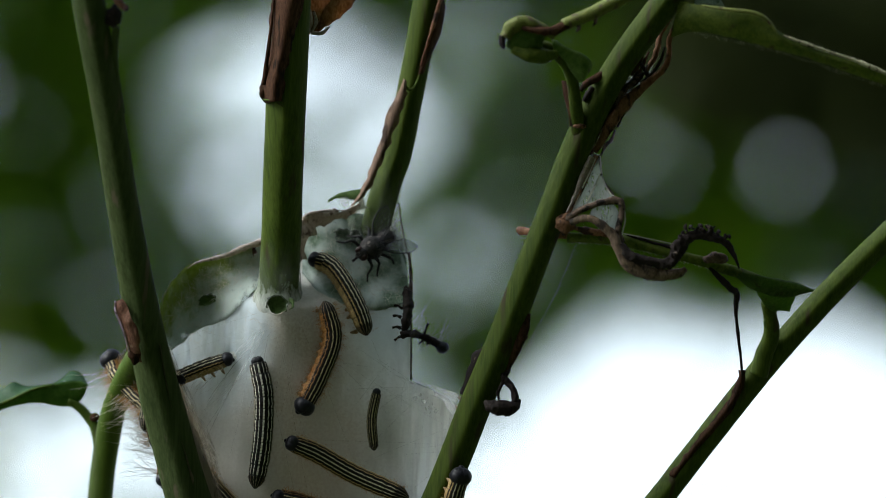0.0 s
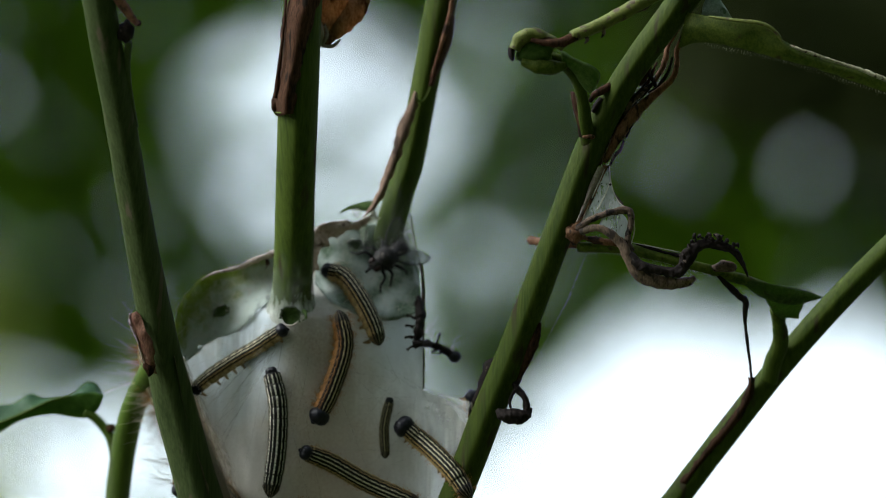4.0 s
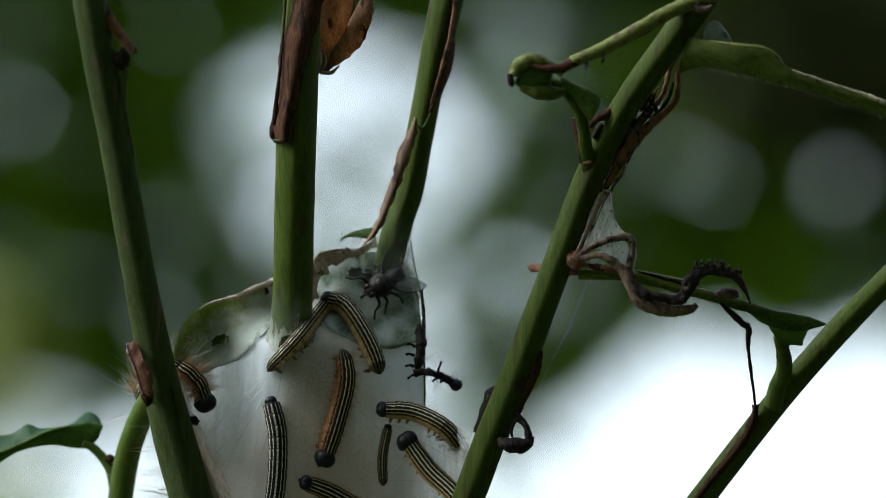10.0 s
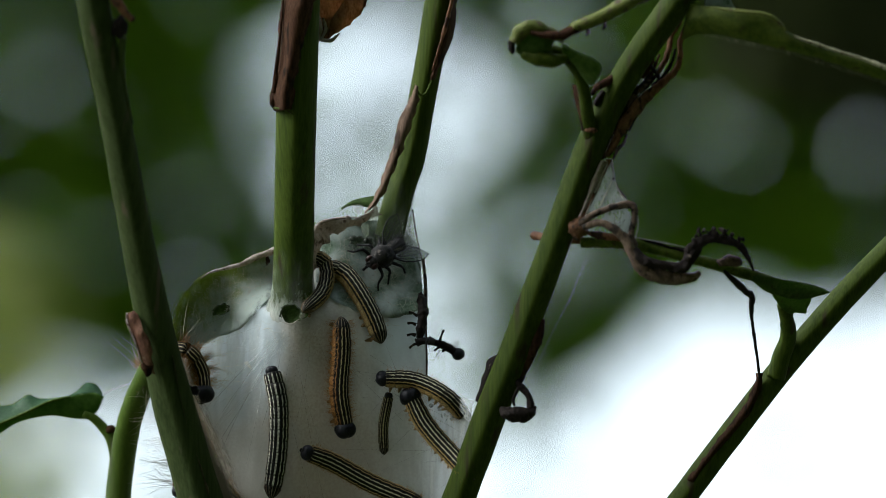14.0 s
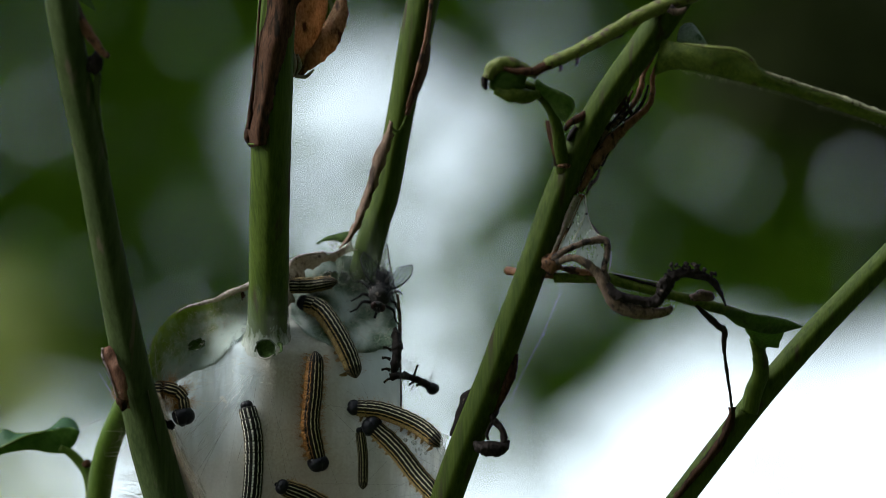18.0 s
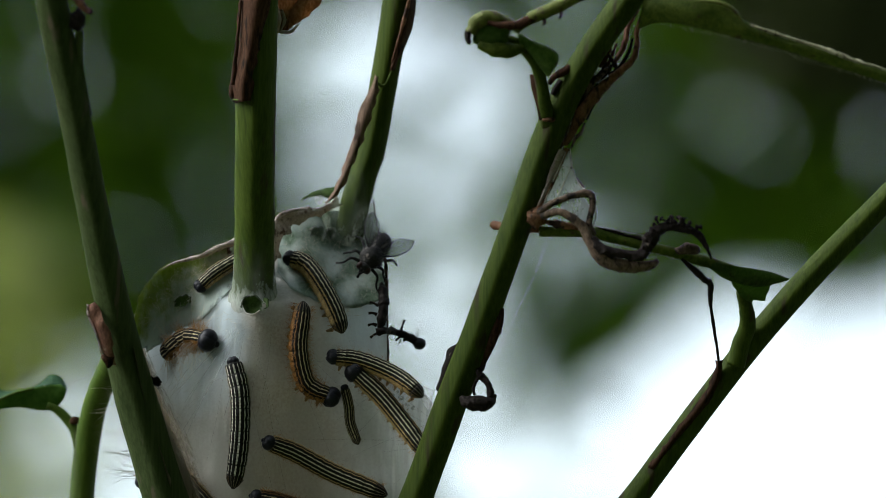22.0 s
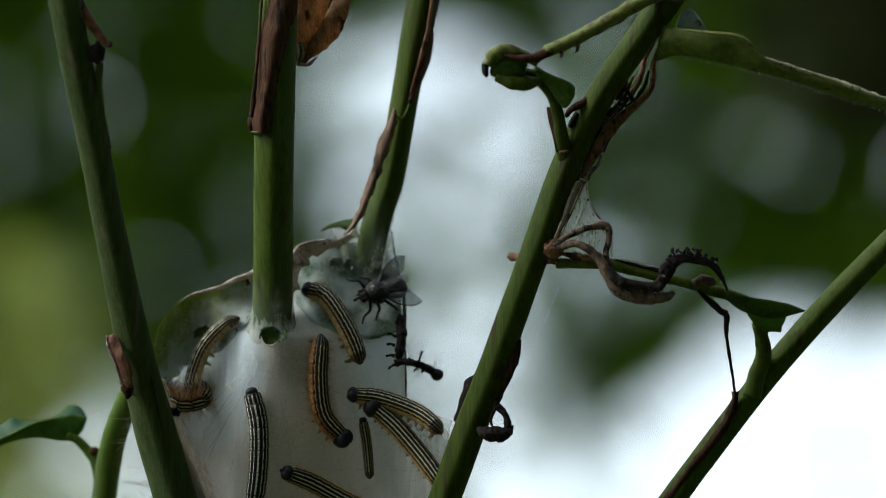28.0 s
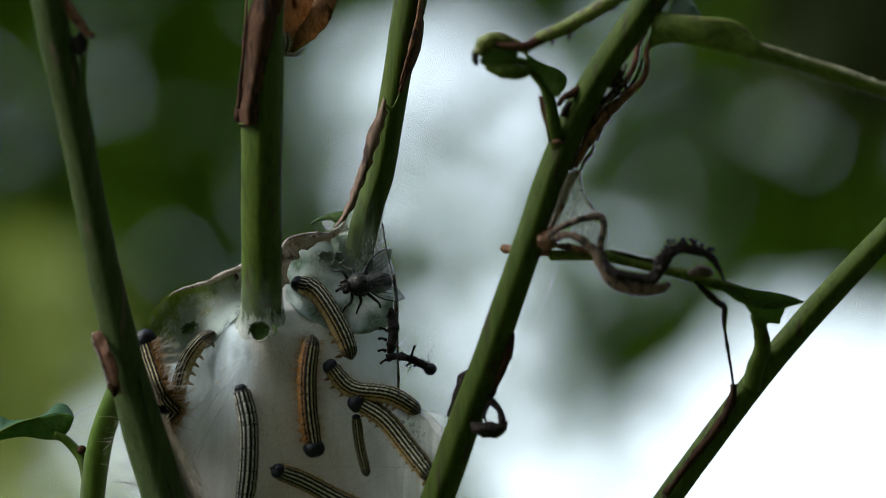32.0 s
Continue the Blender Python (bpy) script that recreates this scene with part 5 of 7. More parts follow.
put(right_stem, "dead_curl", [(23.0, -6.0, -15.6), (24.0, -6.6, -17.1), (24.9, -7.0, -18.4), (25.2, -7.0, -20.0)], [0.3, 0.5, 0.45, 0.5], DARK_DRY, "", 9, 30, 0.5)
put(right_stem, "dead_curl", [(24.1, -6.0, -16.1), (24.4, -6.0, -15.1), (23.7, -6.5, -16.8), (22.8, -6.6, -18.6), (22.9, -6.8, -19.7)], [0.15, 0.3, 0.3, 0.3, 0.2], DARK_DRY, "", 7, 26, 0.5)

# slender stem: leaf stalk and brown scar
put(far_stem, "leaf_stalk", [(59.8, 1.5, -16.4), (60.7, 1.0, -13.2), (61.5, 0.0, -10.8), (61.3, -1.5, -8.3), (60.5, -3.0, -6.0)], [1.3, 1.35, 1.2, 1.05, 0.7], STEM, "", 12, 28, 0.06)
blade(far_stem, "peeled_strip", [(57.0, 0.8, -15.7), (56.2, 1.0, -18.7), (54.0, 1.2, -21.9), (50.8, 1.4, -25.8), (47.1, 1.6, -30.6)], [(58.0, 0.9, -15.6), (57.3, 1.2, -19.1), (55.2, 1.6, -22.7), (51.6, 1.9, -26.7), (48.3, 2.0, -31.0)], BARK, "brown peeled scar on the stem", 0.35, 0.4, 0.7, 0.4)

# ---- the nest ----
nest = thing("silk_nest", "pale grey silk tent spun between stems and leaves", "nest")


def nest_tent():
    """A closed tent of silk: an even front drawn between the stems and a bellied back."""
    rows = ((3.6, 0.0, 5.4), (8.4, 0.0, 4.8), (-5.2, 0.0, 4.4), (8.9, 0.0, 3.4), (-12.4, 0.0, 1.4), (9.5, 0.0, 1.0), (-19.4, 0.0, -0.9), (10.0, 0.0, -1.6), (-23.8, 0.0, -5.0), (10.4, 0.0, -5.2), (-24.9, 0.0, -10.4), (10.6, 0.0, -10.6), (-24.9, 0.0, -15.1), (10.6, 0.0, -16.2),
            (-24.3, 0.0, -18.3), (11.1, 0.0, -19.0), (-23.8, 0.0, -20.3), (16.8, 0.0, -20.8), (-23.2, 0.0, -27.1), (16.5, 0.0, -27.8), (-21.8, 0.0, -33.6), (14.2, 0.0, -34.3), (-19.6, 0.0, -43.0), (10.7, 0.0, -43.6), (-15.7, 0.0, -51.1), (5.7, 0.0, -51.5))
    left, right = spline(rows[0::2], 70), spline(rows[1::2], 70)
    bm = bmesh.new()
    n, grid = 64, []
    for i in range(70):
        row = []
        for k in range(2 * n):
            u = k / n if k < n else 2 - k / n
            x = left[i].x + (right[i].x - left[i].x) * (0.5 - 0.5 * math.cos(math.pi * u))
            z = left[i].z + (right[i].z - left[i].z) * u
            rim = math.sin(math.pi * u) ** 0.5
            q = noise.noise((x * 0.10, z * 0.05, 3.0)) * 0.8 + noise.noise((x * 0.35, z * 0.12, 7.0)) * 0.35
            y = sheet_y(x, z) + q if k < n else sheet_y(x, z) + 0.6 + 13 * rim
            row.append(bm.verts.new((x, y, z)))
        grid.append(row)
    for a, b in zip(grid, grid[1:]):
        for k in range(2 * n):
            j = (k + 1) % (2 * n)
            bm.faces.new((a[k], a[j], b[j], b[k]))
    return bm


part("silk_tent", nest_tent(), SILK, nest, "grey white felted silk")
def silked(ob, value_of):
    """Store how much silk covers each point of a part."""
    a = ob.data.attributes.new("silk", "FLOAT", "POINT")
    for k in range(len(ob.data.vertices)):
        a.data[k].value = value_of(k)
    return ob


def drape(bm, lift):
    """Lay a sheet of two layers on the front of the silk."""
    for k, v in enumerate(bm.verts):
        q = noise.noise((v.co.x * 0.10, v.co.z * 0.05, 3.0)) * 0.8 + noise.noise((v.co.x * 0.35, v.co.z * 0.12, 7.0)) * 0.35
        v.co.y = sheet_y(v.co.x, v.co.z) + q - lift + (0.25 if k >= len(bm.verts) // 2 else 0.0)
    return bm


silked(part("wrapped_leaf", drape(ribbon([(-25.2, 4.0, -12.0), (-25.1, 5.0, -8.4), (-24.2, 6.0, -5.0), (-22.4, 6.5, -2.3), (-19.7, 7.0, -0.5), (-15.6, 7.5, 0.4), (-12.4, 8.0, 1.9), (-9.0, 8.5, 3.0), (-5.2, 10.0, 4.9)], [(-23.0, 1.0, -13.2), (-20.8, 1.0, -11.0), (-18.4, 1.5, -9.6), (-15.6, 3.0, -8.6), (-12.8, 4.5, -6.0), (-10.4, 6.0, -3.8), (-8.0, 7.0, -2.4), (-5.5, 8.0, -1.0)], 0.4, 60, 20, 0.7, 0, 2.0, 0.3), 0.45), LEAF_COAT, nest, "green leaf half covered with silk"), lambda k: 0.85 * (k % 20 / 19) + max(0.0, 1 - k % 1200 // 20 / 5) * 0.5 + max(0.0, k % 1200 // 20 / 59 - 0.42) * 0.9 + 0.35 * noise.noise((k % 20 * 0.35, k % 1200 // 20 * 0.22, 4.0)))
silked(part("silk_collar", tube(bmesh.new(), [(-7.5, 0.4, 5.6), (-7.7, 2.0, 1.3), (-7.9, 2.6, -0.5), (-8.0, 3.8, -3.5), (-8.1, 4.2, -5.2), (-8.2, 4.8, -7.0), (-8.3, 6.2, -9.0), (-8.5, 8.0, -11.5)], [2.90, 2.91, 2.92, 2.94, 3.0, 3.2, 4.1, 5.2, 6.4, 7.6], 40, 48, 0.02, 4.0, caps=False), CLIMB, nest, "silk drawn up round the stem"), lambda k: (k // 40 / 47) ** 1.3)
part("leaf_margin", tubes(([(-21.0, 5.5, -1.4), (-19.4, 5.8, -0.5), (-15.6, 6.3, 0.4), (-12.4, 7.0, 1.8), (-9.0, 7.8, 2.9), (-5.6, 9.0, 4.7)], [0.05, 0.22, 0.42, 0.45, 0.4, 0.3]), sides=8, count=70, rough=0.5), SILK_BROWN, nest, "pale brown leaf margin")
silked(part("bound_leaf", drape(ribbon([(-4.6, 9.0, 4.2), (-1.4, 12.0, 6.0), (2.6, 13.0, 6.5), (6.6, 14.0, 5.8), (8.5, 14.0, 4.2), (10.0, 11.0, 0.1)], [(-4.8, 7.5, -2.0), (-2.3, 7.0, -4.8), (1.7, 6.8, -6.5), (5.2, 6.8, -7.4), (7.7, 7.0, -7.0), (10.5, 8.0, -6.3)], 0.5, 44, 18, 0.6, 0, 5.0, 0.3), 0.5), BOUND_COAT, nest, "pale grey-green leaf under silk"), lambda k: 0.30 + 0.35 * (k % 18 / 17) - 0.40 * (k // 18 % 44 / 43) ** 2 * (k % 18 / 17) + 0.9 * noise.noise((k // 18 % 44 * 0.16, k % 18 * 0.3, 2.0)))


blade(nest, "stained_silk", [(-5.5, 4.5, -1.2), (-5.4, 5.0, 3.6), (-4.8, 8.0, 5.7), (-1.8, 10.0, 6.8), (1.4, 11.0, 6.9), (3.9, 11.5, 8.7)], [(-4.6, 7.0, 0.0), (-4.0, 7.5, 2.4), (-2.6, 9.4, 4.2), (-0.6, 10.6, 5.3), (1.8, 11.4, 5.9), (4.2, 12.0, 7.3)], SILK_BROWN, "brown stained silk rim", 0.15, 0.8, 0.2, 0.9, 60, 10)
put(nest, "stained_edge", [(-5.3, 4.4, 1.2), (-5.2, 5.0, 4.4), (-4.1, 8.0, 6.1), (-1.8, 9.8, 6.8), (1.4, 10.8, 6.9)], [0.12, 0.2, 0.25, 0.2, 0.1], SILK_BROWN, "", 7, 40, 0.5)
blade(nest, "leaf_tip", [(-1.2, 14.0, 8.4), (0.2, 14.5, 9.3), (2.2, 15.0, 9.8), (4.4, 15.0, 10.1)], [(-1.0, 14.0, 8.0), (0.1, 14.0, 8.6), (2.2, 14.0, 8.4), (3.7, 14.0, 8.1)], HOLLOW, "green leaf tip above the silk", 0.35, 0.3, 0.2, 0.2)
silked(part("silk_sleeve", tube(bmesh.new(), [(9.0, 13.0, 15.8), (7.8, 13.0, 12.6), (6.4, 13.0, 9.0), (5.5, 13.6, 6.6), (4.7, 15.0, 4.6), (4.0, 19.0, 1.0)], [2.0, 2.12, 2.7, 3.7, 4.9, 6.4], 28, 40, 0.05, 6.0, caps=False), CLIMB, nest, "silk drawn up the back stem"), lambda k: 0.02 + 0.62 * (k // 28 / 39) ** 1.2)
lump(nest, "silk_tuft", (1.3, 13.0, 8.1), (0.8, 0.6, 0.7), VEIL, "white silk tuft", 0.5)
part("silk_web", ribbon([(8.9, 11.0, 8.2), (7.8, 11.0, 4.6), (7.5, 10.0, 1.8)], [(9.0, 11.0, 7.5), (9.3, 11.0, 5.1), (10.2, 10.0, 0.9)], 0.05, 24, 10, 0.2), VEIL, nest, "thin web beside the stem")
put(nest, "edge_thread", [(9.0, 11.0, 8.0), (9.2, 11.5, 6.2), (9.6, 11.0, 3.7), (10.4, 10.0, 0.1)], [0.1, 0.12, 0.1, 0.1], DRY, "", 6, 26, 0.2)
put(nest, "nest_edge", [(10.4, 9.0, 0.9), (10.7, 8.6, -3.1), (10.6, 8.3, -8.7), (10.6, 8.0, -13.5), (10.6, 7.5, -17.1)], [0.2, 0.28, 0.25, 0.28, 0.25], DRY, "dark drawn edge of the silk", 7, 40, 0.3)
part("silk_web", ribbon([(10.6, 7.5, -16.9), (12.7, 4.0, -18.7), (14.9, 0.0, -19.8), (15.9, -2.0, -21.4)], [(17.4, -3.0, -19.0), (17.1, -3.4, -19.8), (16.9, -3.6, -20.9), (16.7, -3.6, -22.0)], 0.05, 26, 12, 0.4), VEIL, nest, "open white web to the slanting stem")


def opening(u, size, tilt, label="", inside=None, rim_width=0.10):
    """A round hole in the silk: a felted rim and a shallow leaf core, its shade put into the colour."""
    bm = bmesh.new()
    n, m, c = 28, 8, Vector(u)
    rings = []
    for i in range(n):
        a = 2 * math.pi * i / n
        w = 1 + 0.38 * noise.noise((2 * math.cos(a), 3 * math.sin(a), size[0] * 9))
        d = Vector((math.cos(a) * size[0] * w, 0, math.sin(a) * size[1] * w))
        d = Matrix.Rotation(radians(tilt), 3, "Y") @ d
        out = d.normalized()
        rings.append([bm.verts.new(c + d + out * rim_width * math.cos(2 * math.pi * k / m) + Vector((0, 0.12, 0)) * math.sin(2 * math.pi * k / m)) for k in range(m)])
    for i in range(n):
        for k in range(m):
            bm.faces.new((rings[i][k], rings[(i + 1) % n][k], rings[(i + 1) % n][(k + 1) % m], rings[i][(k + 1) % m]))
    edge = [[v.co.copy() for v in r] for r in rings]
    rim = part("hole_rim", bm, VEIL, nest, label)
    core = bmesh.new()
    sunk = []
    for f, y in ((1.08, 0.05), (0.85, 0.3), (0.45, 0.35)):
        row = []
        for i in range(n):
            mid = sum((v for v in edge[i]), Vector()) / m
            row.append(core.verts.new(c + (mid - c) * f + Vector((0, y + 0.25 * noise.noise(mid * f * 1.7), 0))))
        sunk.append(row)
    for a, b in zip(sunk, sunk[1:]):
        for i in range(n):
            core.faces.new((a[i], a[(i + 1) % n], b[(i + 1) % n], b[i]))
    core.faces.new(sunk[-1])
    part("leaf_inside", core, inside or HOLLOW, rim)
    return rim


main_hole = opening((-8.3, 0.0, -6.5), (1.45, 1.3), 10, "round hole in the silk over green leaf", None, 0.05)
put(main_hole, "silk_lip", [(-9.6, 0.0, -6.6), (-9.1, -0.5, -7.7), (-8.0, -0.7, -7.9), (-7.1, -0.4, -7.3)], [0.04, 0.13, 0.15, 0.04], SILK, "", 7, 16, 0.3)
put(main_hole, "dry_scrap", [(-7.0, 1.5, -5.6), (-6.2, 0.7, -6.1), (-6.1, 0.1, -6.9), (-6.6, -0.1, -7.2)], [0.1, 0.35, 0.3, 0.1], HOLLOW, "", 7, 14, 0.5, 0.4)
opening((-18.3, 6.6, -5.9), (1.25, 0.7), -20, "", HOLLOW, 0.05)
opening((1.0, 10.3, 3.3), (1.05, 0.95), 20, "", DARK_GREEN, 0.07)
opening((2.8, 11.2, 3.3), (0.7, 0.7), 0, "", DARK_GREEN, 0.07)
opening((-12.0, 7.7, 0.9), (0.7, 0.7), 0, "", BARK, 0.05)
# black core colour stands for the dark inside of this hole
opening((-22.1, -2.2, -17.0), (1.0, 0.6), 15, "", BLACK, 0.05)
tagged(part("silk_gaps", scraps(21, [(10.6, 2.7, -18.9), (12.3, 2.1, -20.1), (14.1, 1.1, -21.8)], 16, 0.35, 0.3), VEIL, nest, "white torn tufts in the silk pocket"), kind="stuff")


def threads(seed, fans, count, width=0.020):
    """Fine silk threads drawn over the tent from a few anchor points."""
    bm, r = bmesh.new(), random.Random(seed)
    for k in range(count):
        (ax, az), spread, low, high, reach = fans[k % len(fans)]
        a = radians(r.uniform(low, high))
        x0, z0 = ax + r.gauss(0, spread), az + r.gauss(0, spread)
        length = reach * r.uniform(0.3, 1.0)
        pts = []
        for i in range(7):
            t = i / 6
            x, z = x0 + math.cos(a) * length * t + 0.4 * math.sin(3 * t + k), z0 + math.sin(a) * length * t
            pts.append((x, sheet_y(x, z) - 0.5 + noise.noise((x * 0.10, z * 0.05, 3.0)) * 0.8, z))
        tube(bm, pts, [0.5 * width, width, 0.5 * width], 4, 9, 0)
    return bm


FANS = (((-8.6, -11), 1.6, 225, 300, 26), ((-10, -10), 1.0, 195, 240, 14), ((-20, -19), 1.5, 20, 75, 12), ((3, 5), 3.0, 200, 340, 9), ((11, -17), 2.0, 120, 260, 14), ((19, -25), 1.5, 130, 230, 20), ((-21, -9), 1.5, 0, 360, 7))
tagged(part("silk_threads", threads(11, FANS, 80, 0.015), VEIL, nest, "fine pale silk threads"), kind="stuff")
FOLDS = (((-10.4, -9.8), 0.5, 222, 242, 16), ((-10.0, -10.6), 0.5, 240, 258, 20))
tagged(part("silk_folds", threads(12, FOLDS, 8, 0.045), VEIL, nest, "white strands drawn down from the hole"), kind="stuff")



def fibres(seed, spots, count, spread, length):
    """Short curled silk fibres lying in all directions on the felt."""
    bm, r = bmesh.new(), random.Random(seed)
    for k in range(count):
        x, _, z = spots[k % len(spots)]
        x, z, a = x + r.gauss(0, spread), z + r.gauss(0, spread), r.uniform(0, 6.3)
        bend, pts = r.uniform(-1.3, 1.3), []
        for i in range(5):
            q = noise.noise((x * 0.10, z * 0.05, 3.0)) * 0.8 + noise.noise((x * 0.35, z * 0.12, 7.0)) * 0.35
            pts.append((x, sheet_y(x, z) + q - 0.62 - 0.25 * math.sin(0.8 * i), z))
            step = length * r.uniform(0.1, 0.3)
            a += bend * 0.4
            x, z = x + math.cos(a) * step, z + math.sin(a) * step
        tube(bm, pts, [0.006, 0.017, 0.006], 4, 8, 0)
    return bm


tagged(part("silk_fuzz", fibres(31, [(-21.6, 6.5, -7.1), (-19.6, 7.7, -4.5), (-16.9, 7.8, -3.1), (-13.9, 7.4, -2.0), (-11.5, 8.4, -0.9), (-20.8, 6.8, -9.7), (-17.2, 7.6, -5.0)], 420, 1.15, 1.7), HAIR, nest, "fuzz of silk fibres on the leaf"), kind="stuff")
tagged(part("silk_fuzz", fibres(32, [(-9.0, 0.2, -10.2), (-7.0, 0.2, -10.3), (-7.8, 0.1, -12.6), (-4.6, 1.4, -7.9), (-11.4, 1.6, -9.0)], 80, 1.0, 1.2), HAIR, nest), kind="stuff")
tagged(part("silk_fuzz", fibres(33, [(-2.3, 9.8, 1.2), (0.1, 10.6, 2.7), (3.3, 10.4, 0.2), (6.5, 10.4, -1.4), (2.5, 6.8, -3.7), (8.1, 7.6, -4.7)], 260, 2.0, 2.0), HAIR, nest), kind="stuff")

rim = [(-25.8, -7.2, 2.5, -12.0, 0.2), (-24.6, -5.0, 2.6, -19.0, 2.0), (-22.7, -3.5, 2.8, -26.0, 3.2), (-20.7, -2.0, 3.0, -33.6, 3.4), (-18.7, 0.0, 3.1, -40.0, 3.4)]
silked(part("stained_film", ribbon([(x + 1.2, y - 0.93 * r, z) for x, y, r, z, w in rim], [(x + r + w, sheet_y(x + r + w, z) - 0.6, z - 0.6) for x, y, r, z, w in rim], 0.06, 50, 16, 0.5, 0.3, 3.0), STEM_FILM, nest, "brown stained silk drawn onto the stem"), lambda k: k % 16 / 15)

# ---- the dead one on the nest's edge ----
dead = thing("dead_caterpillar", "black shrivelled dead caterpillar stuck to the nest edge", "caterpillar")
put(dead, "body", [(10.0, 7.3, -4.0), (10.3, 5.3, -6.3), (10.0, 4.5, -8.7), (9.6, 4.1, -10.2)], [0.35, 0.7, 0.55, 0.78, 0.6, 0.72, 0.4], DEAD_SKIN, "dried striped skin", 12, 30, 0.45)
put(dead, "front_body", [(9.3, 3.9, -10.9), (10.3, 4.0, -10.6), (11.6, 8.5, -10.8), (12.6, 8.5, -11.2), (13.9, 8.5, -11.8), (14.8, 8.5, -12.4)], [0.5, 0.45, 0.35, 0.65, 0.4, 0.55, 0.6], DEAD_SKIN, "", 10, 34, 0.45)
lump(dead, "head", (15.2, 8.5, -12.6), (0.95, 0.9, 0.9), BLACK, "shiny black head", 0.1)
for p, q in (((8.3, 5.0, -6.6), (9.5, 5.0, -7.1)), ((8.1, 4.6, -8.1), (9.3, 4.6, -8.3)), ((8.0, 4.1, -9.8), (9.2, 4.2, -9.8)), ((8.3, 3.7, -11.6), (9.5, 3.9, -11.0)), ((13.2, 8.0, -9.2), (12.6, 8.5, -10.7)), ((11.8, 8.0, -12.1), (12.9, 8.5, -11.5)), ((12.9, 8.0, -12.2), (13.9, 8.5, -11.9))):
    put(dead, "leg", [q, tuple((Vector(p) + Vector(q)) / 2 + Vector((0, -0.1, 0.15))), p], [0.28, 0.16, 0.2], DEAD_SKIN, "", 7, 10, 0.4)
tagged(part("bristles", down(9, [(10.4, 7.5, -8.7), (12.1, 8.5, -10.3), (15.1, 8.5, -12.0)], (0.6, 0, 0.7), 40, 4.2), HAIR, dead, flat=True), kind="stuff")
tagged(part("bristles", down(10, [(10.4, 7.5, -11.1), (12.1, 8.5, -11.6), (13.5, 8.5, -12.4)], (-0.2, 0, -0.9), 22, 2.2), DEAD_SKIN, dead, flat=True), kind="stuff")


# ---- the fly ----
def fly_thing():
    """Head along x, back along z."""
    ob = thing("fly", "dark grey bristly fly with clear veined wings", "fly")
    bm = ball(bmesh.new(), (0.2, 0, 0), (1.7, 1.45, 1.35), 22, 14, None, 0.16)
    thorax = part("thorax", bm, FLY_BODY, ob)
    part("abdomen", ball(bmesh.new(), (-2.5, 0, -0.25), (1.9, 1.35, 1.15), 18, 12, None, 0.06), FLY_BODY, ob, "checkered grey abdomen")
    head = part("head", ball(bmesh.new(), (2.05, 0, -0.2), (0.6, 0.9, 0.8), 16, 10), FLY_BODY, ob)
    for s in (-1, 1):
        part("eye", ball(bmesh.new(), (2.2, 0.58 * s, -0.1), (0.46, 0.40, 0.6), 14, 10), FLY_RED, head, "dark red compound eye")
        part("antenna", tubes(([(2.75, 0.15 * s, 0.2), (3.0, 0.2 * s, 0.0), (3.05, 0.2 * s, -0.3)], [0.1, 0.1, 0.06]), sides=6, count=8), FLY_BODY, head)
    part("mouthpart", tubes(([(2.6, 0, -0.7), (2.75, 0, -1.2), (2.8, 0, -1.5)], [0.2, 0.15, 0.2]), sides=8, count=10), FLY_BLACK, head)
    for s in (-1, 1):
        root, tip = Vector((-0.2, 0.9 * s, 0.75)), Vector((-4.2, 3.2 * s, 2.2))
        way, side = tip - root, Vector((0.45, 1.0 * s, 0)).normalized()
        lead = [root, root + way * 0.35 + side * 0.75, root + way * 0.75 + side * 0.75, tip]
        trail = [root + Vector((-0.2, 0, 0)), root + way * 0.3 - side * 0.75, root + way * 0.7 - side * 1.1, tip]
        wing = part("wing", ribbon(lead, trail, 0.03, 18, 8, 0.05), WING, ob, "clear veined wing")
        bm = bmesh.new()
        tube(bm, lead, [0.12, 0.10, 0.08, 0.05], 6, 20)
        tube(bm, trail, [0.05, 0.04, 0.03, 0.03], 5, 18)
        for f in (0.25, 0.5, 0.75):
            tube(bm, [Vector(a).lerp(Vector(b), f) for a, b in zip(lead, trail)], [0.06, 0.045, 0.035, 0.02], 5, 14)
        tube(bm, [lead[2].lerp(trail[2], 0.25), lead[2].lerp(trail[2], 0.75)], [0.035, 0.035], 5, 4)
        part("vein", bm, FLY_BLACK, wing)
        for k, (x, ex, ez) in enumerate(((1.1, 2.6, -1.6), (0.3, 0.6, -1.7), (-0.5, -2.2, -1.7))):
            y = 1.0 * s
            pts = [(x, 0.7 * s, -0.7), ((x + ex) / 2, 2.0 * s, -0.35), (ex, 2.5 * s, -1.0), (ex + 0.3 * (1 if k < 2 else -1), 3.2 * s, ez)]
            part("leg", tubes((pts, [0.26, 0.20, 0.15, 0.10]), sides=7, count=22, rough=0.15), FLY_BLACK, ob)
    bm, r = bmesh.new(), random.Random(3)
    for k in range(150):
        a, x = r.uniform(-1.7, 1.7), r.uniform(-4.2, 1.6)
        rad = 1.2 if x > -1 else 1.2 - 0.25 * abs(x + 2.4)
        bristle(bm, Vector((x, math.sin(a) * rad, math.cos(a) * rad - (0.25 if x < -1 else 0))), Vector((-0.8, math.sin(a), math.cos(a))), r.uniform(0.5, 1.2), 0.038, Vector((-0.3, 0, 0)), 2)
    tagged(part("bristles", bm, BLACK, ob, flat=True), kind="stuff")
    return ob


fly = fly_thing()
for piece in fly.children_recursive:
    piece.data.transform(Matrix.Scale(1.14, 4))


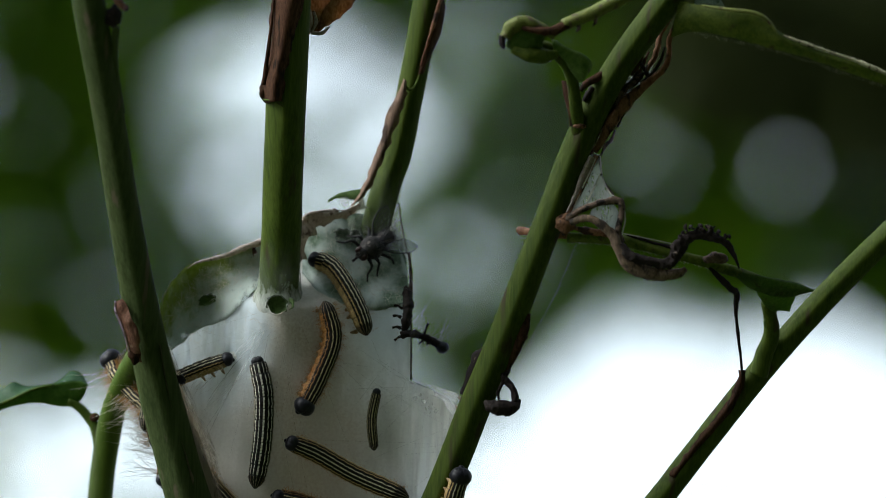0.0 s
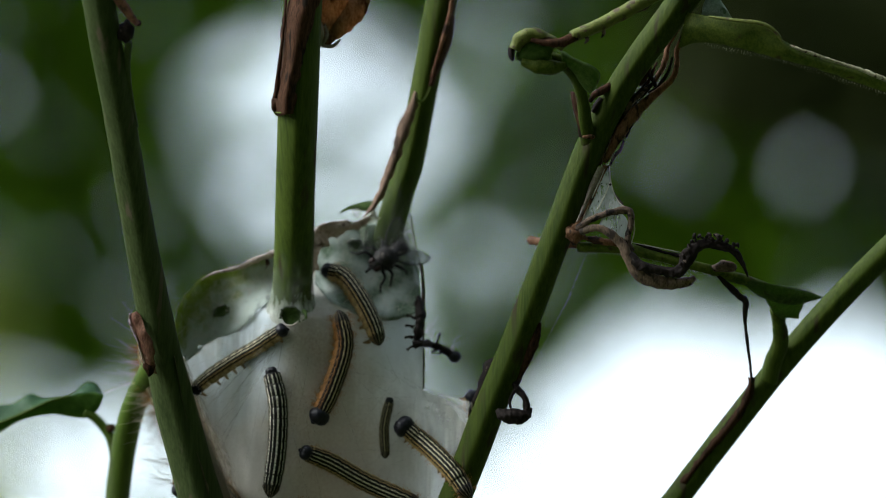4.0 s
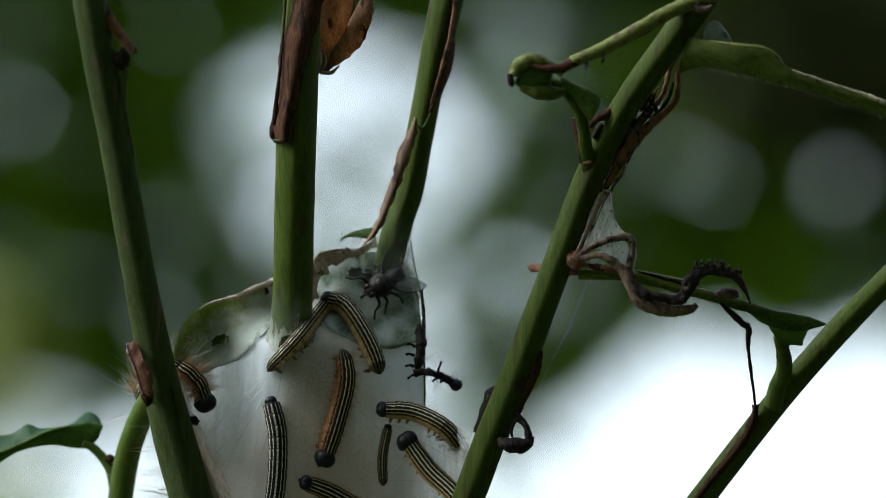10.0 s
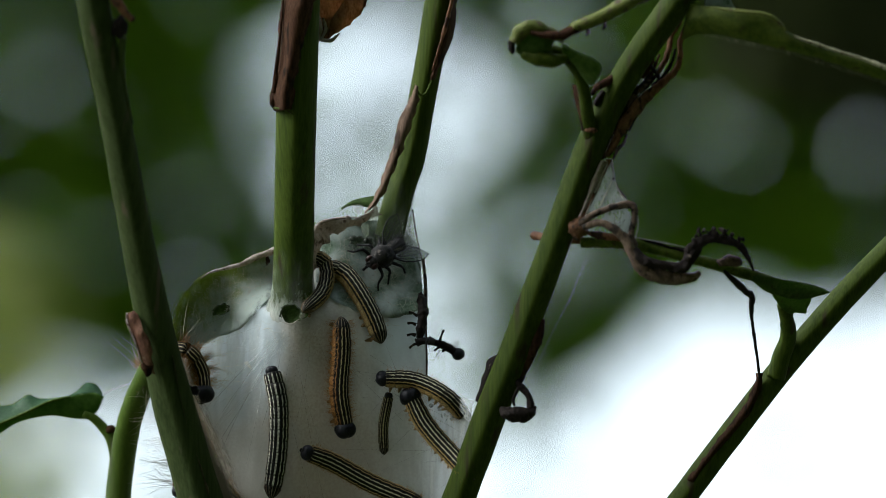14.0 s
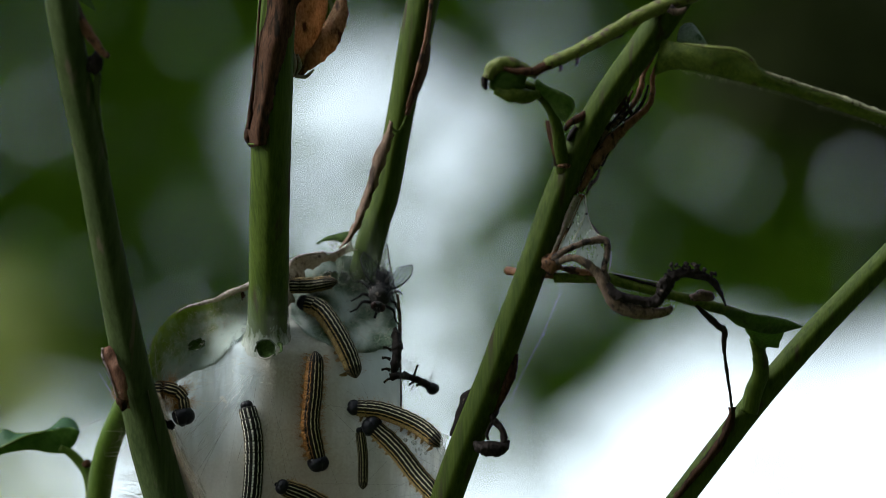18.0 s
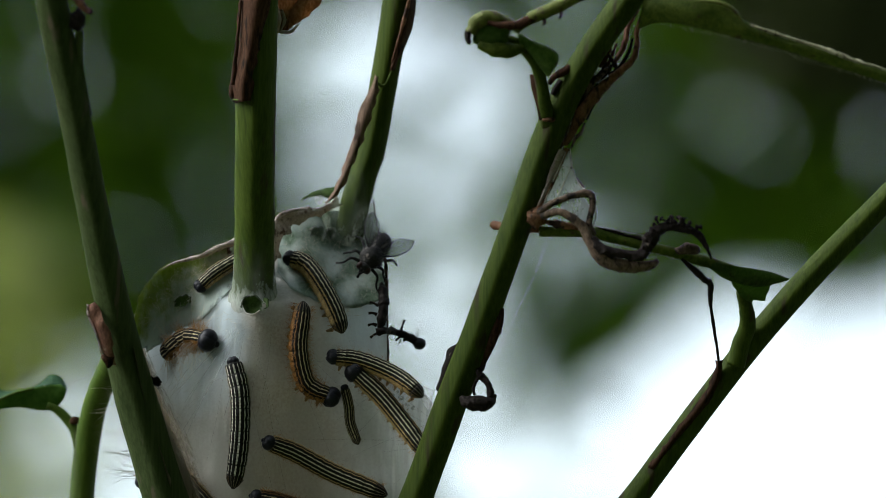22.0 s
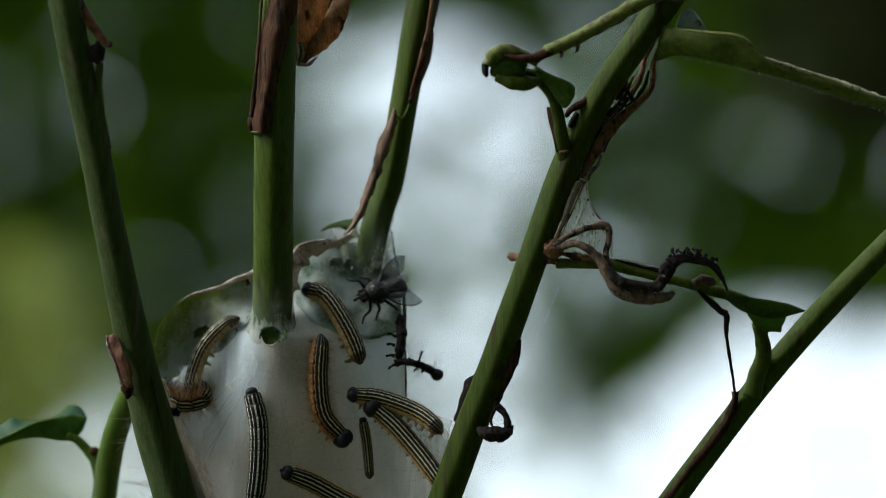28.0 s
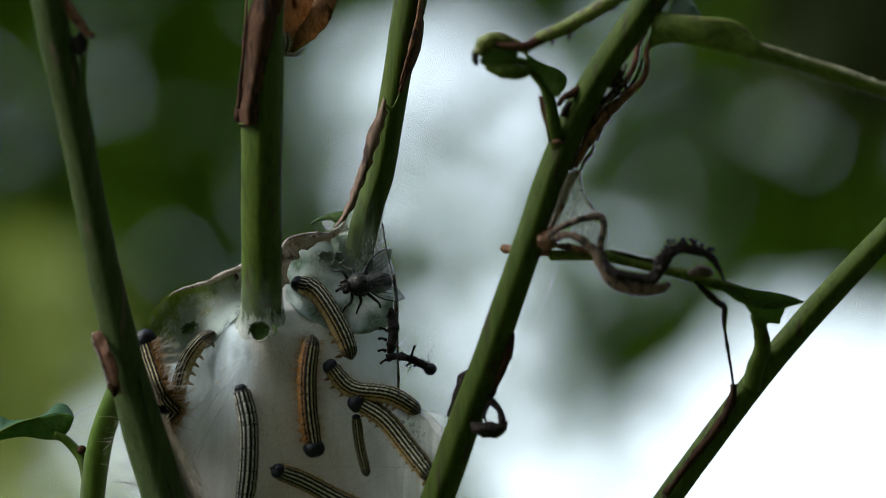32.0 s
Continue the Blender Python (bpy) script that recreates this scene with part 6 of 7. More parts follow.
# ---- caterpillars ----
def segment_mesh(name, length, radius, mat):
    bm = bmesh.new()
    tube(bm, [(-0.62 * length, 0, 0), (-0.3 * length, 0, 0), (0, 0, 0), (0.3 * length, 0, 0), (0.62 * length, 0, 0)], [0.92 * radius, 0.985 * radius, radius, 0.985 * radius, 0.92 * radius], 20, 11, 0.04, 1.0)
    bm.transform(Matrix.Scale(MM, 4))
    return mesh_of(name, bm, mat)


def tail_mesh(length, radius, mat):
    """The last segment, rounded off behind."""
    bm = bmesh.new()
    tube(bm, [(-0.75 * length, 0, -0.1), (-0.6 * length, 0, -0.05), (-0.3 * length, 0, 0), (0.1 * length, 0, 0), (0.62 * length, 0, 0)], [0.18 * radius, 0.6 * radius, 0.86 * radius, 0.97 * radius, 0.93 * radius], 20, 12, 0.04, 2.0)
    bm.transform(Matrix.Scale(MM, 4))
    return mesh_of("tail", bm, mat)


def hair_mesh(name, radius, mat, count, length, seed):
    bm, r = bmesh.new(), random.Random(seed)
    for k in range(count):
        a = r.choice((-1, 1)) * r.uniform(0.9, 2.1)
        d = Vector((r.uniform(-0.5, 0.5), math.sin(a), math.cos(a)))
        bristle(bm, Vector((r.uniform(-0.6, 0.6), math.sin(a) * radius * 0.9, math.cos(a) * radius * 0.9)), d, length * r.uniform(0.4, 1.15), 0.036 if length > 4 else 0.014 if count > 12 else 0.022, Vector((r.uniform(-0.4, 0.4), 0, r.uniform(-0.3, 0.3))))
    bm.transform(Matrix.Scale(MM, 4))
    return mesh_of(name, bm, mat, True)


def leg_mesh(name, radius, length, mat):
    bm = bmesh.new()
    tube(bm, [(0, 0, 0), (0.05, 0, -0.55 * length), (0.12, 0, -length)], [radius, 0.75 * radius, 0.35 * radius], 7, 6, 0.1)
    bm.transform(Matrix.Scale(MM, 4))
    return mesh_of(name, bm, mat)


def caterpillar(label, length, radius, mat, hair_mat, hairs, hair_length, head, count=11, group="caterpillars on the nest"):
    """An empty with a head and segments as parts; crawl() lays them along a line."""
    ob = thing("caterpillar", label, "caterpillar", group)
    step = length / (count + 0.5)
    seg = segment_mesh("segment", step, radius, mat)
    tail = tail_mesh(step, 0.9 * radius, STRIPE_END)
    neck = segment_mesh("segment", step, 0.93 * radius, mat)
    rear = segment_mesh("segment", step, 0.93 * radius, mat)
    legs = leg_mesh("leg", 0.24 * radius, 0.75 * radius, LEG if mat is not STRIPE_PALE or radius < 1.2 else BLACK)
    long_tuft = hair_mesh("long_bristles", radius, HAIR, 22, 5.6, 7)
    tufts = [hair_mesh("bristles", radius, hair_mat, hairs, hair_length, s) for s in (1, 2, 3)]
    bm = ball(bmesh.new(), (0, 0, 0), (head * 0.82, head, head), 18, 12, None, 0.06)
    for side in (-1, 1):
        ball(bm, (head * 0.12, side * head * 0.2, head * 0.14), (head * 0.82, head * 0.82, head * 0.86), 16, 10)
    ball(bm, (head * 0.72, 0, -head * 0.5), (head * 0.25, head * 0.3, head * 0.3), 10, 6)
    bm.transform(Matrix.Scale(MM, 4))
    parts = [new("head", mesh_of("head", bm, BLACK))]
    for i in range(count):
        parts.append(new("segment", neck if i == 0 else rear if i == count - 2 else seg) if i < count - 1 else new("tail", tail))
        if hairs:
            h = new("bristles", tufts[i % 3])
            h.parent = parts[-1]
        if hair_mat is HAIR_ORANGE and hair_length > 1.8:
            h = new("long_bristles", long_tuft)
            h.parent = parts[-1]
        if i in (0, 1, 2, 5, 6, 7, 8, 10):
            for s in (-1, 1):
                g = new("leg", legs)
                g.parent = parts[-1]
                g.matrix_basis = pose(0, s * 0.55 * radius * MM, -0.72 * radius * MM, s * 24, 0, 0)
    for p in parts:
        p.parent = ob
    ob["step"], ob["head"] = step, head
    return ob, parts


def body_line(points, parts, step, head, roll):
    """Poses of head and segments on a line from the head's place to the tail, in the tilted frame."""
    fine = spline(points, 120)
    run = [0.0]
    for a, b in zip(fine, fine[1:]):
        run.append(run[-1] + (b - a).length)

    def at(s):
        if s >= run[-1]:
            return fine[-1] + (fine[-1] - fine[-6]).normalized() * (s - run[-1])
        j = next(i for i in range(len(run) - 1) if run[i + 1] >= s)
        return fine[j].lerp(fine[j + 1], (s - run[j]) / max(1e-9, run[j + 1] - run[j]))

    out = []
    for i in range(len(parts)):
        s = 0.0 if i == 0 else head * 0.40 + step * (i - 0.45)
        p, q = at(max(0, s - 0.5 * step)), at(s + 0.5 * step)
        x = (p - q).normalized()
        out.append((at(s), x, roll))
    return out


def frame_of(p, x, roll):
    up = Vector((0, -1, 0)) - x * -x.y
    if up.length < 0.15:
        up = Vector((0, 0, 1)) - x * x.z
    up.normalize()
    y = up.cross(x)
    m = Matrix((x, y, up)).transposed().to_4x4() @ Matrix.Rotation(radians(roll), 4, "X")
    return Matrix.Translation(p * MM) @ m


def crawl(ob, parts, rows, roll=0.0):
    """Key the thing at its middle and its parts round it; rows: seconds and the line of the body from head to tail."""
    here, keys = [], [[] for _ in parts]
    for t, points, *turned in rows:
        line = [frame_of(*a) for a in body_line(points, parts, ob["step"], ob["head"], turned[0] if turned else roll)]
        mid = Matrix.Translation(line[len(line) // 2].translation)
        here.append((t, FRAME @ mid))
        for k, m in zip(keys, line):
            k.append((t, mid.inverted() @ m))
    if len(rows) == 1:
        ob.matrix_world = here[0][1]
        for p, k in zip(parts, keys):
            p.matrix_basis = k[0][1]
        return
    walk(ob, here)
    for p, k in zip(parts, keys):
        walk(p, k)


wanderer = caterpillar("slim cream and black striped caterpillar crawling over the nest", 17.5, 1.15, STRIPE_OCHRE, HAIR, 14, 1.2, 1.0)
hairy = caterpillar("orange hairy caterpillar with a big black head beside the stem", 17.0, 1.35, STRIPE_FUZZY, HAIR_ORANGE, 170, 1.9, 1.6)
orange = caterpillar("orange-brown striped caterpillar with a black head on the silk", 15.5, 1.4, STRIPE_ORANGE, HAIR_ORANGE, 90, 1.2, 1.5)
upper = caterpillar("ochre and black striped caterpillar showing its legs", 14.5, 1.4, STRIPE_OCHRE, HAIR_ORANGE, 24, 0.8, 1.1)
pale = caterpillar("black and white striped caterpillar resting head up", 18.0, 1.42, STRIPE_PALE, HAIR, 14, 0.8, 0.88)
tiny = caterpillar("small young striped caterpillar on the silk", 8.2, 0.75, STRIPE_YOUNG, HAIR, 10, 0.5, 0.58)
lower = caterpillar("black and cream striped caterpillar lying across the silk", 18.5, 1.4, STRIPE_OCHRE, HAIR_ORANGE, 30, 0.7, 1.1)
climber = caterpillar("striped caterpillar climbing from the slanting stem", 15.5, 1.4, STRIPE_OCHRE, HAIR_ORANGE, 34, 0.8, 1.55)
follower = caterpillar("striped caterpillar arching over the open silk pocket", 14.5, 1.3, STRIPE_OCHRE, HAIR_ORANGE, 30, 0.9, 1.1)
low_left = caterpillar("yellow and black striped caterpillar at the foot of the nest", 14.0, 1.35, STRIPE_OCHRE, HAIR_ORANGE, 50, 0.8, 1.1)
low_middle = caterpillar("striped caterpillar lying low on the nest", 13.0, 1.35, STRIPE_ORANGE, HAIR_ORANGE, 50, 0.8, 1.1)
hidden = caterpillar("long-haired caterpillar behind the dull green stem", 14.0, 1.35, STRIPE_ORANGE, HAIR, 24, 6.4, 1.2)


def motions():
    crawl(*wanderer, [
        (0, [(-15.4, 3.5, -14.3), (-19.5, 4.6, -15.8), (-23.5, 4.0, -17.8), (-26.4, 6.0, -21.0), (-27.1, 6.0, -25.1)], -45),
        (2, [(-13.1, 1.6, -11.3), (-17.3, 4.9, -13.7), (-22.1, 4.0, -17.2), (-25.7, 6.0, -20.9), (-26.5, 6.0, -24.1)], -45),
        (3, [(-11.3, -0.0, -10.4), (-16.1, 4.3, -13.2), (-22.3, 3.0, -17.2), (-25.4, 5.0, -20.4)], -45),
        (6, [(-7.1, -0.1, -5.8), (-9.5, -0.8, -7.9), (-14.4, 3.0, -11.0), (-18.5, 5.0, -14.5), (-20.9, 3.9, -16.8)], -45),
        (7, [(-5.0, -0.5, -6.5), (-7.8, -0.9, -7.3), (-11.2, -0.0, -8.8), (-18.6, 4.7, -15.6)], -45),
        (8, [(-6.8, -3.0, -3.3), (-7.4, -1.1, -6.4), (-10.2, -0.8, -9.5), (-17.5, 4.6, -15.1)], -45),
        (9, [(-5.7, -2.0, -0.4), (-5.8, 2.8, -4.3), (-7.8, -1.1, -7.8), (-11.8, 0.4, -10.6), (-16.1, 4.1, -14.2)], -45),
        (10, [(-2.8, 7.8, -0.4), (-4.5, 6.1, -2.6), (-7.7, -0.8, -6.5), (-13.7, 2.2, -12.4)], -45),
        (11, [(-2.8, 8.0, 0.2), (-5.0, 7.5, -1.8), (-7.3, 0.5, -5.7), (-13.2, 1.7, -11.9)], -45),
        (12, [(-3.5, 7.9, -0.7), (-5.1, 6.5, -2.4), (-7.8, 0.2, -5.9), (-11.6, 0.2, -10.6)], -45),
        (13, [(-6.7, 7.2, 1.2), (-4.5, 6.5, 1.7), (-3.0, 7.0, -0.2), (-4.7, 3.7, -4.1), (-9.7, -0.8, -8.2)], -20),
        (14, [(-9.5, 7.4, 1.5), (-5.9, 7.0, 1.6), (-3.3, 7.2, 0.2), (-3.7, 4.6, -3.4), (-6.5, -0.3, -6.2)], -20),
        (17, [(-10.0, 7.4, 0.6), (-6.0, 7.2, 1.4), (-4.0, 5.0, 0.5), (-2.9, 8.1, -0.9), (-4.0, 12.0, -1.2), (-4.5, 18.0, -2.0)], 0),
        (18, [(-7.5, 10.0, -4.6), (-7.8, 9.5, -2.0), (-8.2, 8.6, 0.6), (-6.7, 7.6, 2.2), (-4.5, 6.5, 2.3), (-2.3, 8.3, 2.3), (-0.6, 8.3, 2.5)], 0),
        (19, [(-10.4, 7.0, -0.7), (-8.0, 7.4, 2.5), (-6.0, 7.4, 3.7), (-5.0, 7.2, 1.7), (-4.4, 8.0, -0.6), (-4.2, 14.0, -2.0), (-4.2, 20.0, -3.0)], 0),
        (21, [(-13.1, 5.8, -2.2), (-10.5, 7.0, -0.4), (-7.3, 7.4, 0.7), (-4.1, 7.2, -0.1), (-3.0, 9.6, -0.8), (-2.8, 15.0, -2.0), (-2.8, 20.0, -3.0)], 25),
        (22, [(-15.6, 5.7, -3.8), (-13.6, 5.8, -2.1), (-10.4, 7.0, -0.2), (-7.4, 7.4, 0.9), (-6.8, 9.5, -1.9), (-7.3, 11.0, -5.9)], 25),
        (23, [(-16.1, 5.4, -5.8), (-14.2, 5.2, -3.4), (-11.1, 7.0, -0.9), (-7.7, 7.4, 0.8), (-7.5, 9.5, -2.0), (-7.9, 11.0, -6.0)], 50),
        (24, [(-17.9, 5.9, -9.2), (-15.2, 5.0, -4.9), (-11.4, 6.5, -1.3), (-9.3, 7.4, 0.6), (-8.7, 10.0, -1.7)], 50),
        (25, [(-19.8, 5.6, -10.8), (-16.4, 5.4, -6.3), (-11.7, 6.8, -1.4)], 50),
        (28, [(-19.6, 9.0, -14.8), (-19.8, 4.8, -14.1), (-19.2, 5.2, -11.2), (-17.6, 4.9, -7.8), (-14.7, 4.4, -4.9), (-12.7, 4.0, -4.0)], 50),
        (30, [(-20.5, 12.5, -14.6), (-19.5, 5.0, -13.3), (-18.3, 5.5, -10.1), (-15.8, 5.1, -6.9), (-13.6, 4.2, -5.8)], 50),
        (32, [(-21.0, 9.5, -17.0), (-20.5, 4.6, -16.8), (-20.0, 4.6, -14.5), (-18.7, 5.3, -10.5), (-16.3, 5.0, -7.5), (-14.3, 4.2, -6.6)], 50),
    ], 40)
    crawl(*hairy, [
        (0, [(-32.0, 14.0, -14.6), (-30.8, 12.0, -17.1), (-28.4, 9.0, -19.5), (-26.1, 7.0, -21.9), (-25.2, 7.0, -27.5)]),
        (3, [(-28.0, 8.0, -7.6), (-28.6, 9.0, -9.6), (-28.7, 9.0, -12.8), (-27.2, 7.0, -17.6), (-25.0, 7.0, -22.8)]),
        (6, [(-26.6, 6.0, -11.9), (-28.6, 8.0, -10.5), (-29.5, 8.0, -13.1), (-28.9, 7.0, -17.2), (-26.2, 7.0, -21.2)]),
        (7, [(-22.2, 3.4, -12.1), (-25.7, 5.0, -11.5), (-29.4, 8.0, -11.9), (-30.8, 8.0, -15.1), (-28.2, 7.0, -19.1)]),
        (9, [(-20.6, 4.4, -13.3), (-22.7, 3.1, -11.2), (-26.0, 5.0, -9.7), (-29.0, 8.0, -10.9), (-29.9, 8.0, -14.6), (-28.8, 8.0, -18.6)]),
        (11, [(-20.7, 3.8, -15.8), (-21.4, 4.0, -12.4), (-23.3, 2.6, -10.4), (-26.6, 5.0, -10.8), (-29.1, 8.0, -12.8)]),
        (12, [(-21.0, 3.7, -15.4), (-21.9, 3.6, -12.5), (-23.8, 2.0, -10.8), (-27.1, 5.0, -11.6), (-29.3, 8.0, -13.3)]),
        (13, [(-21.0, 3.3, -17.3), (-21.4, 3.7, -14.3), (-23.2, 2.6, -11.5), (-26.4, 5.0, -11.9), (-28.7, 8.0, -13.9)]),
        (17, [(-20.6, 3.5, -17.2), (-21.0, 4.0, -14.0), (-22.9, 2.9, -12.0), (-25.3, 5.0, -12.4), (-27.9, 8.0, -14.4)]),
        (18, [(-20.2, 4.0, -15.8), (-20.9, 4.3, -13.0), (-23.6, 4.0, -12.2), (-26.6, 8.0, -13.4)]),
        (19, [(-19.4, 4.8, -13.3), (-21.7, 3.9, -12.1), (-24.6, 5.0, -12.9), (-26.7, 8.0, -15.3)]),
        (20, [(-16.3, 4.5, -9.7), (-18.9, 5.1, -12.2), (-21.6, 4.0, -14.1), (-25.0, 8.0, -15.7)]),
        (21, [(-16.1, 4.3, -9.8), (-19.0, 5.0, -12.2), (-21.4, 4.0, -14.2), (-24.8, 8.0, -15.8)]),
        (22, [(-14.7, 2.8, -11.5), (-17.8, 5.1, -11.1), (-20.1, 5.7, -12.7), (-22.0, 12.0, -14.5), (-22.8, 16.0, -16.2)]),
        (23, [(-13.9, 1.9, -11.8), (-16.6, 4.6, -10.7), (-19.4, 5.1, -11.6), (-21.1, 10.0, -13.6), (-22.2, 17.0, -16.3)]),
        (24, [(-17.0, 3.0, -14.3), (-17.2, 3.2, -11.9), (-19.0, 4.6, -11.0), (-21.2, 10.0, -11.8), (-22.4, 17.0, -13.2)]),
        (25, [(-19.4, 3.2, -16.4), (-17.2, 3.2, -14.0), (-17.9, 4.4, -11.6), (-19.4, 10.0, -10.4), (-20.6, 17.0, -11.4)]),
        (26.5, [(-22.1, 2.8, -16.3), (-19.4, 4.0, -16.6), (-17.3, 4.2, -14.5), (-18.5, 5.0, -12.3), (-22.4, 9.0, -12.3)]),
        (28, [(-24.1, 5.0, -14.0), (-21.3, 3.5, -15.8), (-18.3, 4.3, -15.4), (-18.7, 8.0, -13.7), (-21.0, 16.0, -12.5)]),
        (30, [(-23.6, 3.0, -10.4), (-21.9, 3.0, -12.4), (-20.0, 3.6, -14.8), (-18.4, 4.4, -15.0), (-18.6, 9.0, -13.8), (-19.0, 15.0, -13.0)]),
        (32, [(-24.3, 3.0, -7.4), (-23.2, 2.0, -10.8), (-21.8, 1.0, -14.7), (-20.3, 3.6, -17.2), (-22.1, 3.0, -19.5)]),
    ], -25)
    crawl(*orange, [
        (0, [(-4.4, -0.7, -20.7), (-2.3, 0.3, -16.5), (-0.5, 1.2, -11.3), (-1.5, 1.3, -6.4)]),
        (6, [(-4.2, -0.6, -20.7), (-2.3, 0.3, -16.4), (-0.7, 1.2, -10.8), (-1.4, 1.7, -6.0)]),
        (9, [(-4.1, -0.6, -20.8), (-2.1, 0.4, -16.5), (-0.5, 1.2, -11.1), (-1.2, 1.6, -6.2)]),
        (10, [(-3.5, -0.3, -22.5), (-1.7, 0.5, -17.0), (-0.4, 1.2, -11.4), (-1.1, 1.6, -6.2)]),
        (12, [(-0.8, 0.7, -22.8), (-1.6, 0.6, -17.4), (-1.0, 1.0, -11.8), (-1.2, 1.3, -7.1)]),
        (13, [(-0.8, 0.7, -22.7), (-1.5, 0.6, -17.7), (-1.1, 1.0, -11.7), (-1.2, 1.3, -7.1)]),
        (17, [(-1.4, 0.5, -23.0), (-2.5, 0.2, -17.8), (-1.9, 0.6, -12.2), (-1.5, 1.2, -7.3)]),
        (19, [(-0.9, 0.7, -21.9), (-1.7, 0.5, -17.1), (-1.4, 0.8, -12.3), (-1.1, 1.3, -7.6)]),
        (20, [(2.5, 1.4, -18.8), (-1.0, 0.7, -17.5), (-2.0, 0.6, -13.1), (-1.3, 1.2, -8.0)]),
        (23, [(2.5, 1.3, -20.3), (-0.7, 0.8, -18.1), (-1.8, 0.6, -12.8), (-1.2, 1.3, -7.8)]),
        (25, [(2.4, 1.3, -20.6), (-1.3, 0.7, -17.7), (-2.1, 0.5, -12.5), (-1.4, 1.2, -7.6)]),
        (28, [(1.6, 1.2, -21.2), (-1.0, 0.7, -17.9), (-1.6, 0.7, -12.7), (-1.2, 1.3, -7.5)]),
        (30, [(-1.2, 0.6, -21.1), (-1.7, 0.5, -16.7), (-2.2, 0.5, -12.3), (-1.7, 1.0, -7.8)]),
        (32, [(-1.2, 0.6, -22.9), (-1.8, 0.4, -18.0), (-1.8, 0.6, -12.5), (-1.0, 1.3, -7.6)]),
    ], -28)
    crawl(*tiny, [
        (0, [(5.8, 2.4, -18.9), (5.1, 2.1, -22.9), (5.5, 2.0, -27.3)]),
        (6, [(5.7, 2.4, -18.7), (4.9, 2.1, -22.5), (5.0, 2.0, -27.0)]),
        (14, [(5.3, 2.4, -18.3), (4.5, 2.1, -22.5), (4.6, 2.0, -26.8)]),
        (17, [(5.4, 2.4, -18.3), (5.0, 2.2, -22.3), (5.1, 2.0, -26.7)]),
        (19, [(4.4, 2.4, -18.4), (5.3, 2.2, -22.0), (5.1, 2.0, -26.8)]),
        (23, [(4.6, 2.4, -18.7), (5.1, 2.2, -21.4), (5.3, 2.1, -23.8), (6.8, 1.9, -27.1)]),
        (28, [(4.6, 2.4, -18.9), (5.1, 2.1, -22.5), (5.4, 2.0, -27.1)]),
        (32, [(4.8, 2.4, -19.0), (5.2, 2.1, -23.0), (6.0, 2.0, -26.7)]),
    ])
    crawl(*climber, [
        (0, [(17.5, -6.0, -30.6), (16.4, -5.0, -34.2), (15.6, -4.0, -39.0), (14.8, -4.0, -43.0)]),
        (1, [(12.9, -0.8, -28.8), (16.4, -6.0, -29.8), (19.2, -6.2, -32.6), (19.2, -6.0, -37.2), (18.0, -5.0, -41.2)]),
        (2, [(11.6, 0.0, -25.4), (14.6, -4.6, -28.0), (17.6, -6.2, -31.0), (19.4, -6.0, -35.2), (19.4, -5.0, -38.6)]),
        (3, [(8.5, 1.1, -23.8), (11.8, -0.6, -26.4), (15.4, -5.4, -29.9), (18.4, -6.0, -34.7)]),
        (6, [(7.7, 1.4, -21.1), (10.9, 0.7, -24.3), (14.3, -3.0, -28.2), (16.6, -5.2, -31.5)]),
        (9, [(8.1, 1.4, -20.8), (11.2, 0.5, -24.6), (14.4, -1.2, -27.6), (17.5, -3.9, -31.2)]),
        (13, [(8.7, 1.6, -18.8), (10.7, 0.8, -23.0), (14.2, -1.0, -26.9), (17.7, -4.0, -30.8)]),
        (19, [(6.4, 1.8, -17.4), (9.8, 1.3, -20.5), (12.9, -0.1, -24.5), (16.4, -2.8, -28.4)]),
        (23, [(6.1, 1.9, -16.3), (9.5, 1.4, -19.6), (12.6, 0.2, -23.4), (15.9, -2.4, -28.0)]),
        (28, [(6.2, 1.8, -17.0), (9.2, 1.4, -19.7), (12.8, 0.0, -24.0), (15.9, -2.4, -28.3)]),
        (32, [(5.2, 1.8, -16.8), (8.7, 1.5, -19.2), (11.8, 0.5, -23.1), (15.5, -2.0, -28.0)]),
    ], 15)
    crawl(*follower, [
        (0, [(19.9, 4.0, -18.5), (18.5, 5.0, -21.8), (17.3, 6.0, -25.8), (15.8, 7.0, -29.8)]),
        (3, [(20.1, 4.0, -18.5), (19.1, 5.0, -20.5), (17.9, 6.0, -24.6), (15.9, 7.0, -28.6)]),
        (6, [(9.0, 1.6, -17.2), (12.2, 1.0, -17.5), (15.2, -0.6, -19.2), (17.0, 4.0, -22.7), (16.6, 6.0, -25.9)]),
        (9, [(5.1, 1.7, -15.9), (9.3, 1.7, -16.3), (13.7, 0.3, -18.5), (16.2, 3.0, -21.8)]),
        (13, [(4.6, 1.6, -15.9), (9.2, 1.7, -16.3), (13.5, 0.3, -18.6), (16.3, 3.0, -22.1)]),
        (19, [(3.9, 1.7, -14.8), (7.9, 1.9, -15.4), (12.7, 0.9, -17.4), (16.0, -1.3, -20.1), (17.1, 4.0, -22.4)]),
        (23, [(3.0, 1.6, -14.1), (6.8, 2.0, -14.7), (11.5, 1.3, -16.8), (15.1, -0.6, -19.6), (16.4, 4.0, -21.9)]),
        (28, [(3.4, 1.6, -15.2), (7.3, 1.8, -15.8), (12.3, 0.9, -17.8), (15.6, -1.1, -20.5), (16.8, 4.0, -22.9)]),
        (32, [(1.4, 1.6, -11.8), (4.3, 1.7, -14.9), (10.0, 1.7, -16.1), (15.6, 3.0, -19.9)]),
    ], 30)
